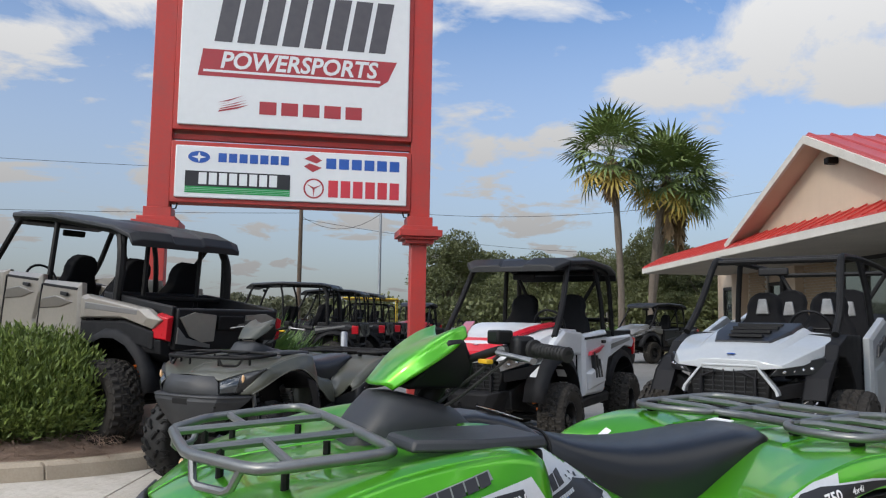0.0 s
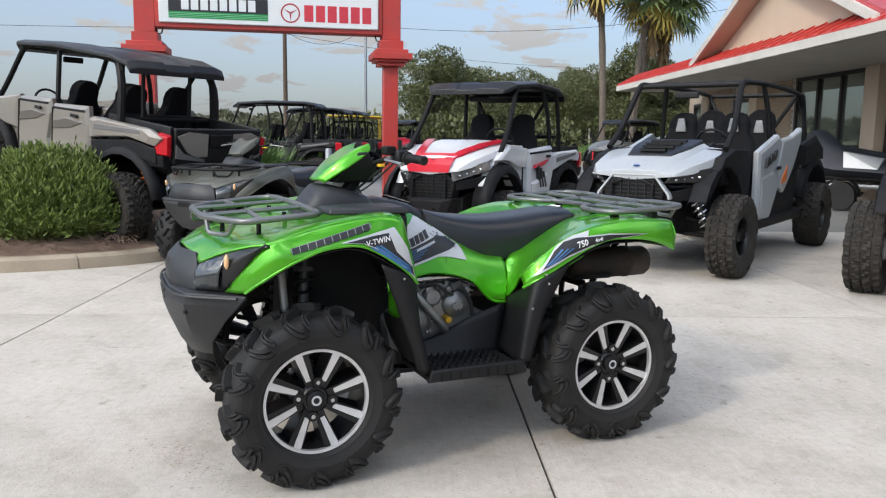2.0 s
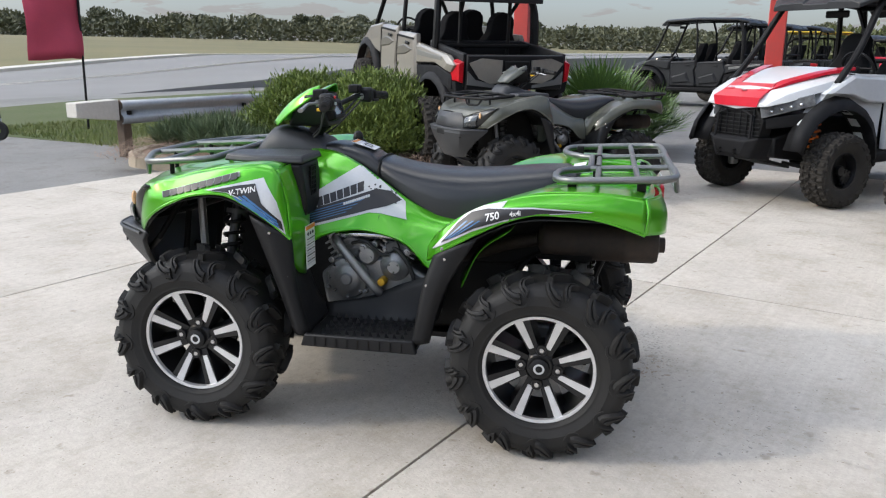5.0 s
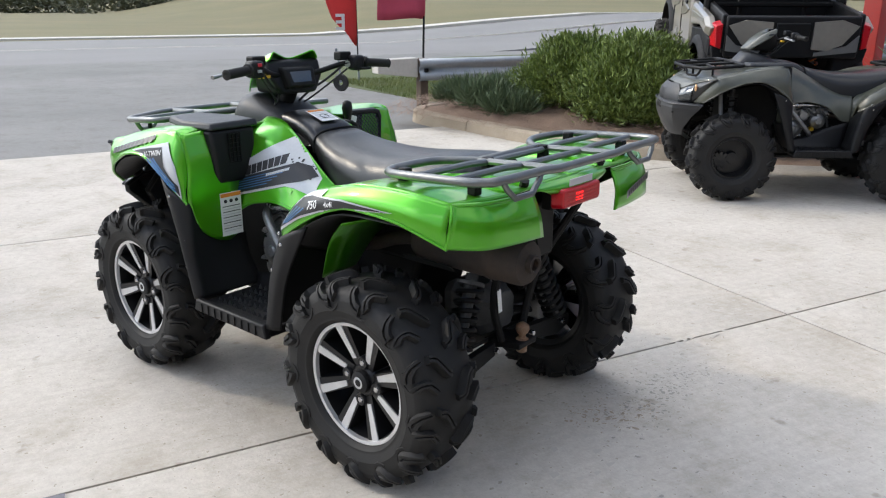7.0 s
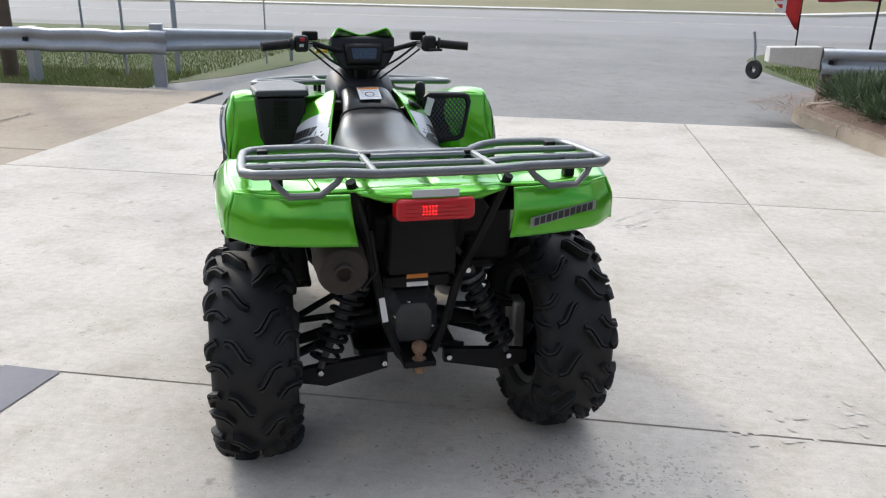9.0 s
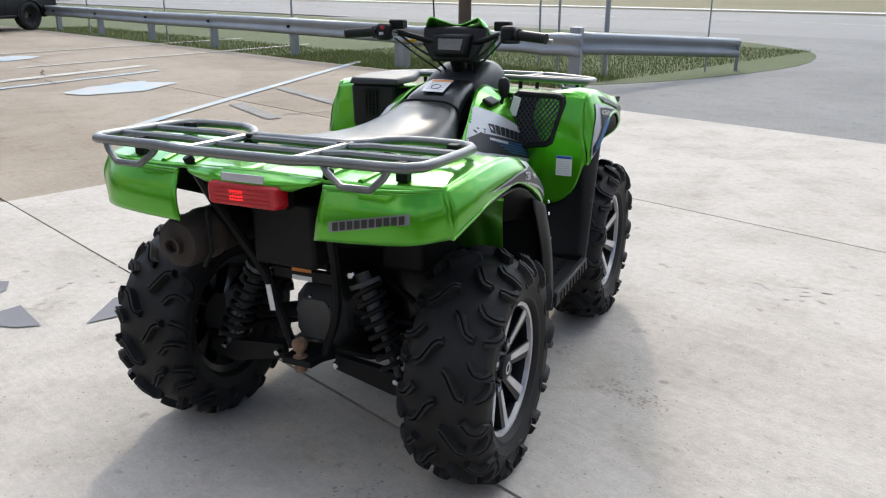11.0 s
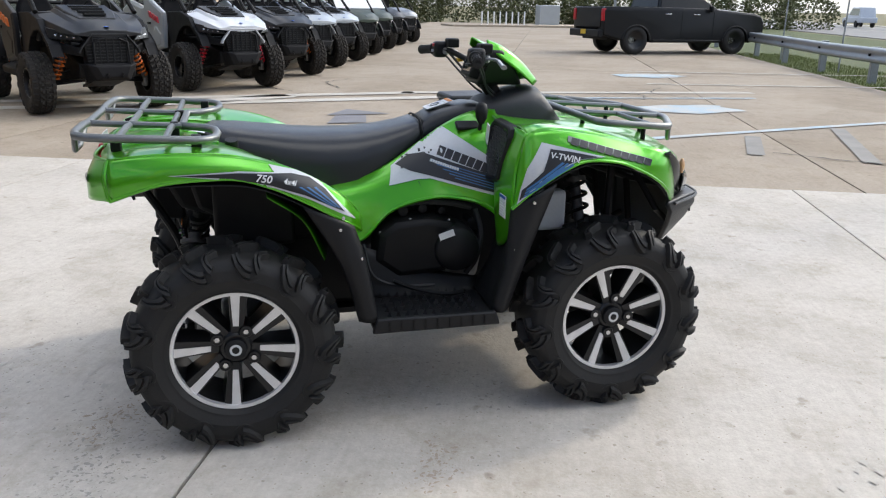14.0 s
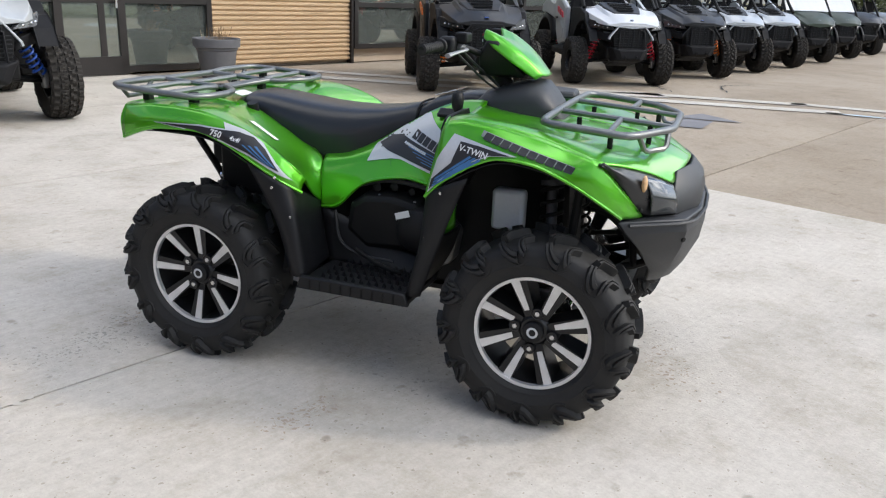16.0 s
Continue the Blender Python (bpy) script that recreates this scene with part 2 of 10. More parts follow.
def concrete_extra(dark, sc):
    """Broad stains and hairline cracks over a slab."""
    def go(t, p, ramp, n1, n2, co):
        L = t.links.new
        s = t.nodes.new("ShaderNodeTexNoise")
        s.inputs["Scale"].default_value, s.inputs["Detail"].default_value, s.inputs["Roughness"].default_value = sc, 8, 0.62
        L(co.outputs["Object"], s.inputs["Vector"])
        r = t.nodes.new("ShaderNodeValToRGB")
        r.color_ramp.elements[0].position, r.color_ramp.elements[1].position = 0.36, 0.56
        r.color_ramp.elements[0].color, r.color_ramp.elements[1].color = (*dark, 1), (1, 1, 1, 1)
        L(s.outputs["Fac"], r.inputs[0])
        mx = t.nodes.new("ShaderNodeMixRGB")
        mx.blend_type, mx.inputs[0].default_value = "MULTIPLY", 0.8
        L(ramp.outputs[0], mx.inputs[1])
        L(r.outputs[0], mx.inputs[2])
        sp = t.nodes.new("ShaderNodeTexNoise")
        sp.inputs["Scale"].default_value, sp.inputs["Detail"].default_value = 9.0, 4
        L(co.outputs["Object"], sp.inputs["Vector"])
        sr = t.nodes.new("ShaderNodeValToRGB")
        sr.color_ramp.elements[0].position, sr.color_ramp.elements[1].position = 0.66, 0.73
        sr.color_ramp.elements[0].color, sr.color_ramp.elements[1].color = (1, 1, 1, 1), (0.62, 0.58, 0.54, 1)
        L(sp.outputs["Fac"], sr.inputs[0])
        m2 = t.nodes.new("ShaderNodeMixRGB")
        m2.blend_type, m2.inputs[0].default_value = "MULTIPLY", 0.7
        L(mx.outputs[0], m2.inputs[1])
        L(sr.outputs[0], m2.inputs[2])
        # broom streaks across the slab and blotches of grime
        mp = t.nodes.new("ShaderNodeMapping")
        mp.inputs["Rotation"].default_value, mp.inputs["Scale"].default_value = (0, 0, 0.38), (1.6, 55.0, 1.0)
        L(co.outputs["Object"], mp.inputs["Vector"])
        st = t.nodes.new("ShaderNodeTexNoise")
        st.inputs["Scale"].default_value, st.inputs["Detail"].default_value = 1.0, 3
        L(mp.outputs[0], st.inputs["Vector"])
        gr = t.nodes.new("ShaderNodeTexNoise")
        gr.inputs["Scale"].default_value, gr.inputs["Detail"].default_value, gr.inputs["Roughness"].default_value = 3.4, 9, 0.72
        L(co.outputs["Object"], gr.inputs["Vector"])
        gd = t.nodes.new("ShaderNodeValToRGB")
        gd.color_ramp.elements[0].position, gd.color_ramp.elements[1].position = 0.33, 0.50
        gd.color_ramp.elements[0].color, gd.color_ramp.elements[1].color = (0.80, 0.77, 0.72, 1), (1, 1, 1, 1)
        L(gr.outputs["Fac"], gd.inputs[0])
        m3 = t.nodes.new("ShaderNodeMixRGB")
        m3.blend_type, m3.inputs[0].default_value = "MULTIPLY", 0.75
        L(m2.outputs[0], m3.inputs[1])
        L(gd.outputs[0], m3.inputs[2])
        m4 = t.nodes.new("ShaderNodeMixRGB")
        m4.blend_type = "OVERLAY"
        m4.inputs[0].default_value = 0.08
        L(m3.outputs[0], m4.inputs[1])
        L(st.outputs["Fac"], m4.inputs[2])
        # fine dark specks of grit
        fs = t.nodes.new("ShaderNodeTexNoise")
        fs.inputs["Scale"].default_value, fs.inputs["Detail"].default_value = 48.0, 3
        L(co.outputs["Object"], fs.inputs["Vector"])
        fr = t.nodes.new("ShaderNodeValToRGB")
        fr.color_ramp.elements[0].position, fr.color_ramp.elements[1].position = 0.65, 0.70
        fr.color_ramp.elements[0].color, fr.color_ramp.elements[1].color = (1, 1, 1, 1), (0.5, 0.47, 0.43, 1)
        L(fs.outputs["Fac"], fr.inputs[0])
        m5 = t.nodes.new("ShaderNodeMixRGB")
        m5.blend_type, m5.inputs[0].default_value = "MULTIPLY", 0.7
        L(m4.outputs[0], m5.inputs[1])
        L(fr.outputs[0], m5.inputs[2])
        # fine mottle of the trowelled paste
        fm = t.nodes.new("ShaderNodeTexNoise")
        fm.inputs["Scale"].default_value, fm.inputs["Detail"].default_value, fm.inputs["Roughness"].default_value = 24.0, 7, 0.78
        L(co.outputs["Object"], fm.inputs["Vector"])
        fc = t.nodes.new("ShaderNodeValToRGB")
        fc.color_ramp.elements[0].position, fc.color_ramp.elements[1].position = 0.32, 0.66
        fc.color_ramp.elements[0].color, fc.color_ramp.elements[1].color = (0.80, 0.785, 0.76, 1), (1.08, 1.08, 1.07, 1)
        L(fm.outputs["Fac"], fc.inputs[0])
        m6 = t.nodes.new("ShaderNodeMixRGB")
        m6.blend_type, m6.inputs[0].default_value = "MULTIPLY", 0.8
        L(m5.outputs[0], m6.inputs[1])
        L(fc.outputs[0], m6.inputs[2])
        L(m6.outputs[0], p.inputs["Base Color"])
    return go


M = {}
M["pad"] = surf("brushed pale concrete", (0.555, 0.516, 0.460), (0.485, 0.450, 0.398), 0.93, spec=0.2, scale=1.9, fine=85, bump=0.003, spread=0.42, extra=concrete_extra((0.84, 0.83, 0.81), 0.9))
M["old_concrete"] = surf("old tan concrete", (0.40, 0.34, 0.268), (0.31, 0.26, 0.205), 0.93, spec=0.2, scale=0.9, fine=40, bump=0.002, spread=0.5, extra=concrete_extra((0.75, 0.72, 0.68), 0.35))
M["asphalt"] = surf("grey asphalt", (0.235, 0.23, 0.22), (0.175, 0.171, 0.163), 0.88, scale=0.7, fine=55, bump=0.004, extra=concrete_extra((0.8, 0.8, 0.8), 0.2))
M["road"] = surf("worn pale asphalt road", (0.235, 0.228, 0.217), (0.18, 0.174, 0.165), 0.85, scale=0.25, fine=30)
M["scuff"] = surf("scuffed concrete", (0.43, 0.402, 0.355), (0.50, 0.466, 0.413), 0.93, spec=0.2, scale=6, spread=0.5)
M["rust_dirt"] = surf("rust-tinted dirt", (0.30, 0.235, 0.175), (0.37, 0.31, 0.25), 0.95, scale=20, spread=0.5)
M["dark_dirt"] = surf("grey ground-in dirt", (0.27, 0.25, 0.225), (0.36, 0.335, 0.30), 0.95, scale=20, spread=0.5)
M["joint"] = surf("dark joint filler", (0.05, 0.047, 0.042), rough=0.9, scale=20)
M["patch"] = surf("dark patching", (0.20, 0.19, 0.175), (0.27, 0.25, 0.22), 0.85, scale=4)
M["grey_patch"] = surf("slate grey ground patch", (0.155, 0.152, 0.165), (0.20, 0.195, 0.20), 0.85, scale=3, fine=60, spread=0.5)
M["line_white"] = surf("worn white road paint", (0.52, 0.50, 0.45), (0.40, 0.35, 0.285), 0.8, scale=2.2, spread=0.4)
M["line_blue"] = surf("worn blue road paint", (0.30, 0.42, 0.50), (0.44, 0.40, 0.34), 0.7, scale=2.5, spread=0.25)
M["grass"] = surf("mown grass", (0.05, 0.082, 0.014), (0.085, 0.088, 0.028), 0.95, scale=0.8, fine=25, bump=0.02, spread=0.5)
M["field"] = surf("dry roadside grass", (0.20, 0.165, 0.080), (0.11, 0.108, 0.040), 0.95, scale=0.12, fine=6, spread=0.5)
M["blade"] = surf("grass blades", (0.10, 0.155, 0.022), (0.18, 0.18, 0.065), 0.8, scale=1.2, fine=60, spread=0.5)
M["mulch"] = surf("pine straw mulch", (0.34, 0.235, 0.17), (0.20, 0.135, 0.095), 0.95, scale=5, fine=70, bump=0.02, spread=0.5)
M["kerb"] = surf("weathered kerb concrete", (0.44, 0.37, 0.28), (0.30, 0.245, 0.18), 0.9, scale=3, fine=60, bump=0.004, spread=0.5)
M["red_steel"] = surf("faded red painted steel", (0.50, 0.035, 0.025), (0.36, 0.05, 0.04), 0.5, scale=3, fine=25, spread=0.4, bump=0.001)
M["sign_white"] = surf("white sign face", (0.74, 0.76, 0.76), (0.69, 0.71, 0.71), 0.35, scale=0.7)
M["sign_charcoal"] = surf("charcoal vinyl", (0.07, 0.065, 0.075), (0.09, 0.085, 0.09), 0.45)
M["sign_red"] = surf("dull red vinyl", (0.40, 0.035, 0.045), (0.34, 0.04, 0.045), 0.45)
M["sign_blue"] = surf("blue vinyl", (0.02, 0.10, 0.42), rough=0.45)
M["sign_green"] = surf("green vinyl", (0.02, 0.35, 0.09), rough=0.45)
M["roof_red"] = surf("red metal roofing", (0.42, 0.055, 0.06), (0.40, 0.10, 0.105), 0.5, scale=1.2, spread=0.5)
M["roof_edge"] = surf("bright red roofing", (0.47, 0.04, 0.03), (0.40, 0.05, 0.04), 0.45, scale=1.2, spread=0.5)
M["fascia"] = surf("weathered white fascia", (0.60, 0.57, 0.52), (0.45, 0.42, 0.37), 0.7, scale=2, spread=0.5)
M["stucco"] = surf("beige stucco", (0.55, 0.44, 0.33), (0.49, 0.39, 0.29), 0.9, scale=2.5, fine=90, bump=0.004)
M["soffit"] = surf("grey soffit boards", (0.42, 0.39, 0.34), rough=0.8, scale=1.5)
M["brick"] = surf("tan brick", (0.44, 0.34, 0.23), (0.28, 0.20, 0.13), 0.9, scale=6, fine=60, bump=0.003, spread=0.5)
M["mortar"] = surf("mortar", (0.42, 0.40, 0.36), rough=0.95)
M["bronze"] = surf("dark bronze aluminium", (0.030, 0.026, 0.024), rough=0.45, metal=0.5, scale=4)
# dark tones painted in for the unlit room behind the glass
M["room"] = surf("painted-dark showroom backing", (0.05, 0.052, 0.05), (0.10, 0.09, 0.08), 0.8, scale=0.9, spread=0.2)
M["pane"] = surf("reflective tinted shop window", (0.30, 0.33, 0.30), (0.26, 0.29, 0.26), rough=0.03, rough_var=0.01, spec=0.6, scale=1, metal=0.75)
M["corrugated"] = surf("tan corrugated steel", (0.52, 0.37, 0.22), (0.47, 0.335, 0.20), 0.5, metal=0.1, scale=1.5)
M["planter"] = surf("grey plastic planter", (0.13, 0.13, 0.135), (0.09, 0.09, 0.095), 0.7, scale=4)
M["galv"] = surf("galvanised steel", (0.36, 0.38, 0.40), (0.25, 0.265, 0.28), 0.5, metal=0.6, scale=3, fine=40, spread=0.45)
M["post_wood"] = surf("weathered timber", (0.12, 0.085, 0.06), (0.07, 0.05, 0.035), 0.9, scale=5, fine=60, bump=0.003)
M["bark"] = surf("grey palm bark", (0.17, 0.14, 0.11), (0.10, 0.08, 0.065), 0.95, scale=7, fine=50, bump=0.01, spread=0.5)
M["skirt"] = surf("dead palm fronds", (0.30, 0.20, 0.10), (0.17, 0.11, 0.06), 0.9, scale=6, spread=0.5)
M["palm"] = surf("palm fronds", (0.16, 0.21, 0.055), (0.085, 0.13, 0.038), 0.55, scale=2, spread=0.5)
M["palm_dry"] = surf("yellow palm fronds", (0.50, 0.34, 0.05), (0.34, 0.27, 0.07), 0.6, scale=2)


def leafy(name, c1, c2, c3, scale):
    """Leaves whose colour changes from leaf to leaf and clump to clump."""
    def go(t, p, ramp, n1, n2, co):
        L = t.links.new
        geo = t.nodes.new("ShaderNodeNewGeometry")
        r = t.nodes.new("ShaderNodeValToRGB")
        r.color_ramp.elements[0].color, r.color_ramp.elements[1].color = (*c3, 1), (*c1, 1)
        L(geo.outputs["Random Per Island"], r.inputs[0])
        mx = t.nodes.new("ShaderNodeMixRGB")
        mx.inputs[0].default_value = 0.5
        L(ramp.outputs[0], mx.inputs[1])
        L(r.outputs[0], mx.inputs[2])
        L(mx.outputs[0], p.inputs["Base Color"])
        p.inputs["Subsurface Weight"].default_value = 0.0
    return surf(name, c1, c2, 0.6, scale=scale, extra=go, spread=0.5)


M["tree_leaf"] = leafy("oak leaves", (0.125, 0.135, 0.045), (0.062, 0.075, 0.026), (0.045, 0.06, 0.022), 0.6)
# paler, duller greens put some distance haze into the leaf colour
M["far_leaf"] = leafy("haze-paled far woodland leaves", (0.12, 0.12, 0.062), (0.08, 0.088, 0.046), (0.065, 0.075, 0.04), 0.12)
M["bush_leaf"] = leafy("hedge leaves", (0.19, 0.25, 0.042), (0.065, 0.105, 0.02), (0.03, 0.06, 0.014), 3.2)
M["fan_leaf"] = leafy("bright fan leaves", (0.14, 0.24, 0.05), (0.07, 0.13, 0.03), (0.06, 0.11, 0.03), 2)
M["grey_leaf"] = leafy("grey green strap leaves", (0.10, 0.14, 0.06), (0.055, 0.085, 0.035), (0.05, 0.08, 0.04), 2)
M["trunk"] = surf("dark bark", (0.10, 0.08, 0.06), (0.05, 0.04, 0.03), 0.95, scale=4, bump=0.01)

# vehicles
M["green"] = surf("candy lime green paint", (0.085, 0.41, 0.008), (0.070, 0.36, 0.006), 0.30, metal=0.58, scale=3, fine=900, coat=0.7, spread=0.6, rough_var=0.03)
M["blackplastic"] = surf("textured black plastic", (0.008, 0.008, 0.009), (0.0055, 0.0055, 0.006), 0.52, scale=14, fine=500, bump=0.0004, rough_var=0.1, spec=0.3)
M["matteblack"] = surf("matt black steel", (0.0045, 0.0045, 0.0048), (0.008, 0.0077, 0.0074), 0.55, scale=9, fine=200, rough_var=0.12, spec=0.22)
M["greyplastic"] = surf("dark grey plastic guard", (0.024, 0.0255, 0.028), (0.016, 0.017, 0.019), 0.5, scale=9, fine=600, bump=0.0004)
M["vinyl"] = surf("black seat vinyl", (0.011, 0.0115, 0.013), (0.008, 0.0085, 0.0095), 0.31, scale=6, fine=700, bump=0.0005, spec=0.5)
M["rubber"] = surf("tyre rubber", (0.0075, 0.0074, 0.0074), (0.015, 0.0138, 0.0125), 0.66, scale=9, fine=160, bump=0.0006, spread=0.5, spec=0.4)
M["rubber_dusty"] = surf("dusty tyre rubber", (0.020, 0.0185, 0.017), (0.042, 0.037, 0.031), 0.85, scale=6, fine=120, bump=0.001, spread=0.5, spec=0.3)
M["cloth"] = surf("black seat cloth", (0.012, 0.012, 0.013), (0.008, 0.008, 0.009), 0.9, scale=12, fine=300, spec=0.12)
M["rim_black"] = surf("satin black alloy", (0.012, 0.012, 0.013), rough=0.32, metal=0.3, scale=8)
M["machined"] = surf("machined alloy", (0.70, 0.70, 0.71), (0.60, 0.60, 0.61), 0.34, metal=0.7, scale=20, fine=300)
M["chrome"] = surf("bright steel", (0.62, 0.62, 0.63), (0.45, 0.45, 0.46), 0.25, metal=1.0, scale=20)
M["rack"] = surf("grey textured rack paint", (0.20, 0.205, 0.20), (0.15, 0.155, 0.152), 0.36, metal=0.7, scale=16, fine=500, bump=0.0003)
M["cast_dark"] = surf("dull cast casing", (0.10, 0.10, 0.10), (0.06, 0.06, 0.06), 0.55, metal=0.5, scale=14, fine=250, bump=0.0008)
M["cast"] = surf("cast aluminium", (0.34, 0.34, 0.34), (0.21, 0.21, 0.21), 0.45, metal=0.75, scale=14, fine=250, bump=0.0008)
M["exhaust"] = surf("sooty black exhaust", (0.018, 0.0155, 0.014), (0.050, 0.033, 0.023), 0.72, scale=7, fine=60, spread=0.45, metal=0.2, bump=0.001)
M["rust"] = surf("rusty steel", (0.20, 0.085, 0.04), (0.30, 0.24, 0.17), 0.7, scale=25, metal=0.3)
M["gold"] = surf("gold cap", (0.65, 0.40, 0.04), rough=0.35, metal=0.7)
M["yellow"] = surf("yellow tag", (0.72, 0.42, 0.02), rough=0.5)
M["label_white"] = surf("white label", (0.74, 0.74, 0.73), (0.66, 0.66, 0.65), 0.5, scale=10)
M["label_orange"] = surf("orange warning strip", (0.75, 0.25, 0.03), rough=0.5)
M["ink"] = surf("black ink", (0.015, 0.015, 0.017), rough=0.4)
M["decal_silver"] = surf("silver decal", (0.55, 0.56, 0.57), (0.48, 0.49, 0.50), 0.35, metal=0.2, scale=8)
M["decal_blue"] = surf("blue decal", (0.03, 0.10, 0.24), (0.05, 0.17, 0.36), 0.35, scale=14)
M["tail_red"] = surf("red lens", (0.50, 0.003, 0.012), (0.42, 0.003, 0.010), 0.30, coat=0.08, scale=40)
M["tail_lit"] = glow("lit tail lamp", (1.0, 0.02, 0.02), 1.4, (0.6, 0.02, 0.02))
M["lens"] = surf("clear lamp lens", (0.26, 0.27, 0.28), (0.07, 0.07, 0.075), 0.10, coat=1.0, scale=18, metal=0.3)
M["lens_dark"] = surf("smoked lamp lens", (0.012, 0.013, 0.014), (0.006, 0.006, 0.007), 0.30, coat=0.12, scale=12)
M["amber"] = surf("amber bulb", (0.75, 0.45, 0.22), rough=0.2, coat=0.6)
M["tank"] = surf("milky plastic", (0.50, 0.52, 0.53), (0.44, 0.46, 0.47), 0.5, scale=8)
M["screen"] = surf("dark display", (0.025, 0.03, 0.033), rough=0.12, coat=0.8)
M["white_paint"] = surf("white body plastic", (0.60, 0.61, 0.62), (0.54, 0.55, 0.56), 0.35, scale=2, coat=0.5)
M["ghost_paint"] = surf("pale grey body plastic", (0.40, 0.42, 0.43), (0.35, 0.37, 0.38), 0.36, scale=2, coat=0.5)
M["tan_paint"] = surf("pearl beige body plastic", (0.25, 0.228, 0.195), (0.205, 0.187, 0.16), 0.34, scale=2, coat=0.6, metal=0.15)
M["grey_paint"] = surf("metallic grey body plastic", (0.17, 0.17, 0.165), (0.13, 0.13, 0.125), 0.35, scale=2, coat=0.5, metal=0.2)
M["dark_paint"] = surf("dark grey body plastic", (0.014, 0.0145, 0.016), (0.009, 0.0095, 0.011), 0.45, scale=2, coat=0.12, spec=0.3)
M["trim_black"] = surf("moulded black trim", (0.008, 0.008, 0.009), (0.012, 0.012, 0.013), 0.62, scale=9, spec=0.18)
M["tan_dark"] = surf("bronze grey body plastic", (0.13, 0.115, 0.095), (0.10, 0.09, 0.075), 0.34, scale=2, coat=0.5, metal=0.2)
M["strip_grey"] = surf("grey printed strip", (0.20, 0.22, 0.20), (0.16, 0.18, 0.16), 0.35, scale=20, coat=0.5)
M["olive_paint"] = surf("olive green body plastic", (0.068, 0.070, 0.052), (0.05, 0.052, 0.038), 0.38, scale=3, coat=0.3)
M["forest_paint"] = surf("dark green body plastic", (0.035, 0.05, 0.032), rough=0.42, scale=3)
M["red_paint"] = surf("bright red body plastic", (0.60, 0.012, 0.03), (0.50, 0.012, 0.028), 0.3, scale=2, coat=0.6)
M["orange"] = surf("orange paint", (0.70, 0.16, 0.02), rough=0.4)
M["blue_part"] = surf("blue suspension paint", (0.02, 0.09, 0.45), rough=0.4)
M["lime_part"] = surf("lime plastic", (0.30, 0.55, 0.04), rough=0.4)
M["truck_black"] = surf("black truck paint", (0.006, 0.006, 0.007), rough=0.42, coat=0.12, scale=2, spec=0.25)
M["windscreen"] = glass("clear windscreen")
M["flag_red"] = surf("red flag cloth", (0.62, 0.035, 0.03), (0.52, 0.03, 0.03), 0.8, scale=4)
M["flag_pink"] = surf("faded red flag cloth", (0.50, 0.06, 0.10), (0.42, 0.05, 0.09), 0.8, scale=4)
M["flag_blue"] = surf("blue flag cloth", (0.09, 0.10, 0.42), rough=0.8)
M["white_van"] = surf("white van paint", (0.62, 0.66, 0.72), rough=0.35, coat=0.5)
M["fence_black"] = surf("black windscreen fence", (0.02, 0.02, 0.021), rough=0.8)
M["cable"] = surf("black cable", (0.02, 0.02, 0.02), rough=0.7)
M["stripe_yellow"] = surf("yellow awning", (0.75, 0.5, 0.03), rough=0.6)
M["slate"] = surf("slate blue cover cloth", (0.05, 0.055, 0.07), rough=0.7)


# ---- ground ----
def slab(u0, u1, v0, v1, z0, z1):
    g = Geo()
    g.box(((u0 + u1) / 2, (v0 + v1) / 2, (z0 + z1) / 2), (u1 - u0, v1 - v0, z1 - z0))
    return lot_geo(g)


def ground_sheet():
    g, n, r = Geo(), 48, 2500.0
    g.add([(0, 0, -0.10)] + [(r * math.cos(i * math.tau / n), r * math.sin(i * math.tau / n), -0.10) for i in range(n)],
          [(0, i + 1, (i + 1) % n + 1) for i in range(n)])
    return g


def rise(u, v):
    """The road and what lies past it climb away from the lot on the sign's side."""
    up = min(1.0, 0.07 * max(0.0, -u - 6.0)) * max(0.0, min(1.0, (v - 22.0) / 5.0))
    return up * (1.0 + 0.024 * max(0.0, min(v, 130.0) - 46.0))


def strip(u0, u1, v0, v1, z0, z1, cuts=1):
    """A slab along the road that follows the rise."""
    n = int((u1 - u0) / 6)
    rows = []
    for i in range(n + 1):
        u = u0 + (u1 - u0) * i / n
        vs = [v1 + (v0 - v1) * k / cuts for k in range(cuts + 1)]
        rows.append([(u, v0, z0), (u, v1, z0)] + [(u, v, z1 + rise(u, v)) for v in vs])
    return lot_geo(Geo().rings(rows))


setting("ground", ground_sheet(), M["field"], "dry roadside grass field reaching the horizon", "ground")
setting("road", strip(-160, 260, 26.5, 42, -0.3, -0.05), M["road"], "worn pale asphalt highway beside the lot", "road")
setting("sidewalk", strip(-160, 260, 44.2, 45.8, -0.3, -0.03), M["fascia"], "pale concrete footpath beyond the highway", "sidewalk")
setting("far_bank", strip(-300, 260, 45.9, 300, -0.6, -0.04, 9), M["field"], "dry grass bank rising beyond the highway", "grass")
setting("driveway", slab(-20, 34, 12.2, 26.6, -0.3, -0.038), M["asphalt"], "grey asphalt driveway to the road", "driveway")


def verge(corner, far, label):
    """Mown grass with a rounded corner towards the driveway."""
    o = [(p.x, p.y) for p in spline([(u, v, 0) for u, v in corner], 22)] + far
    setting("verge", lot_geo(Geo().rings([[(u, v, z) for u, v in o] for z in (-0.3, -0.033)])), M["grass"], label, "grass", smooth=0)


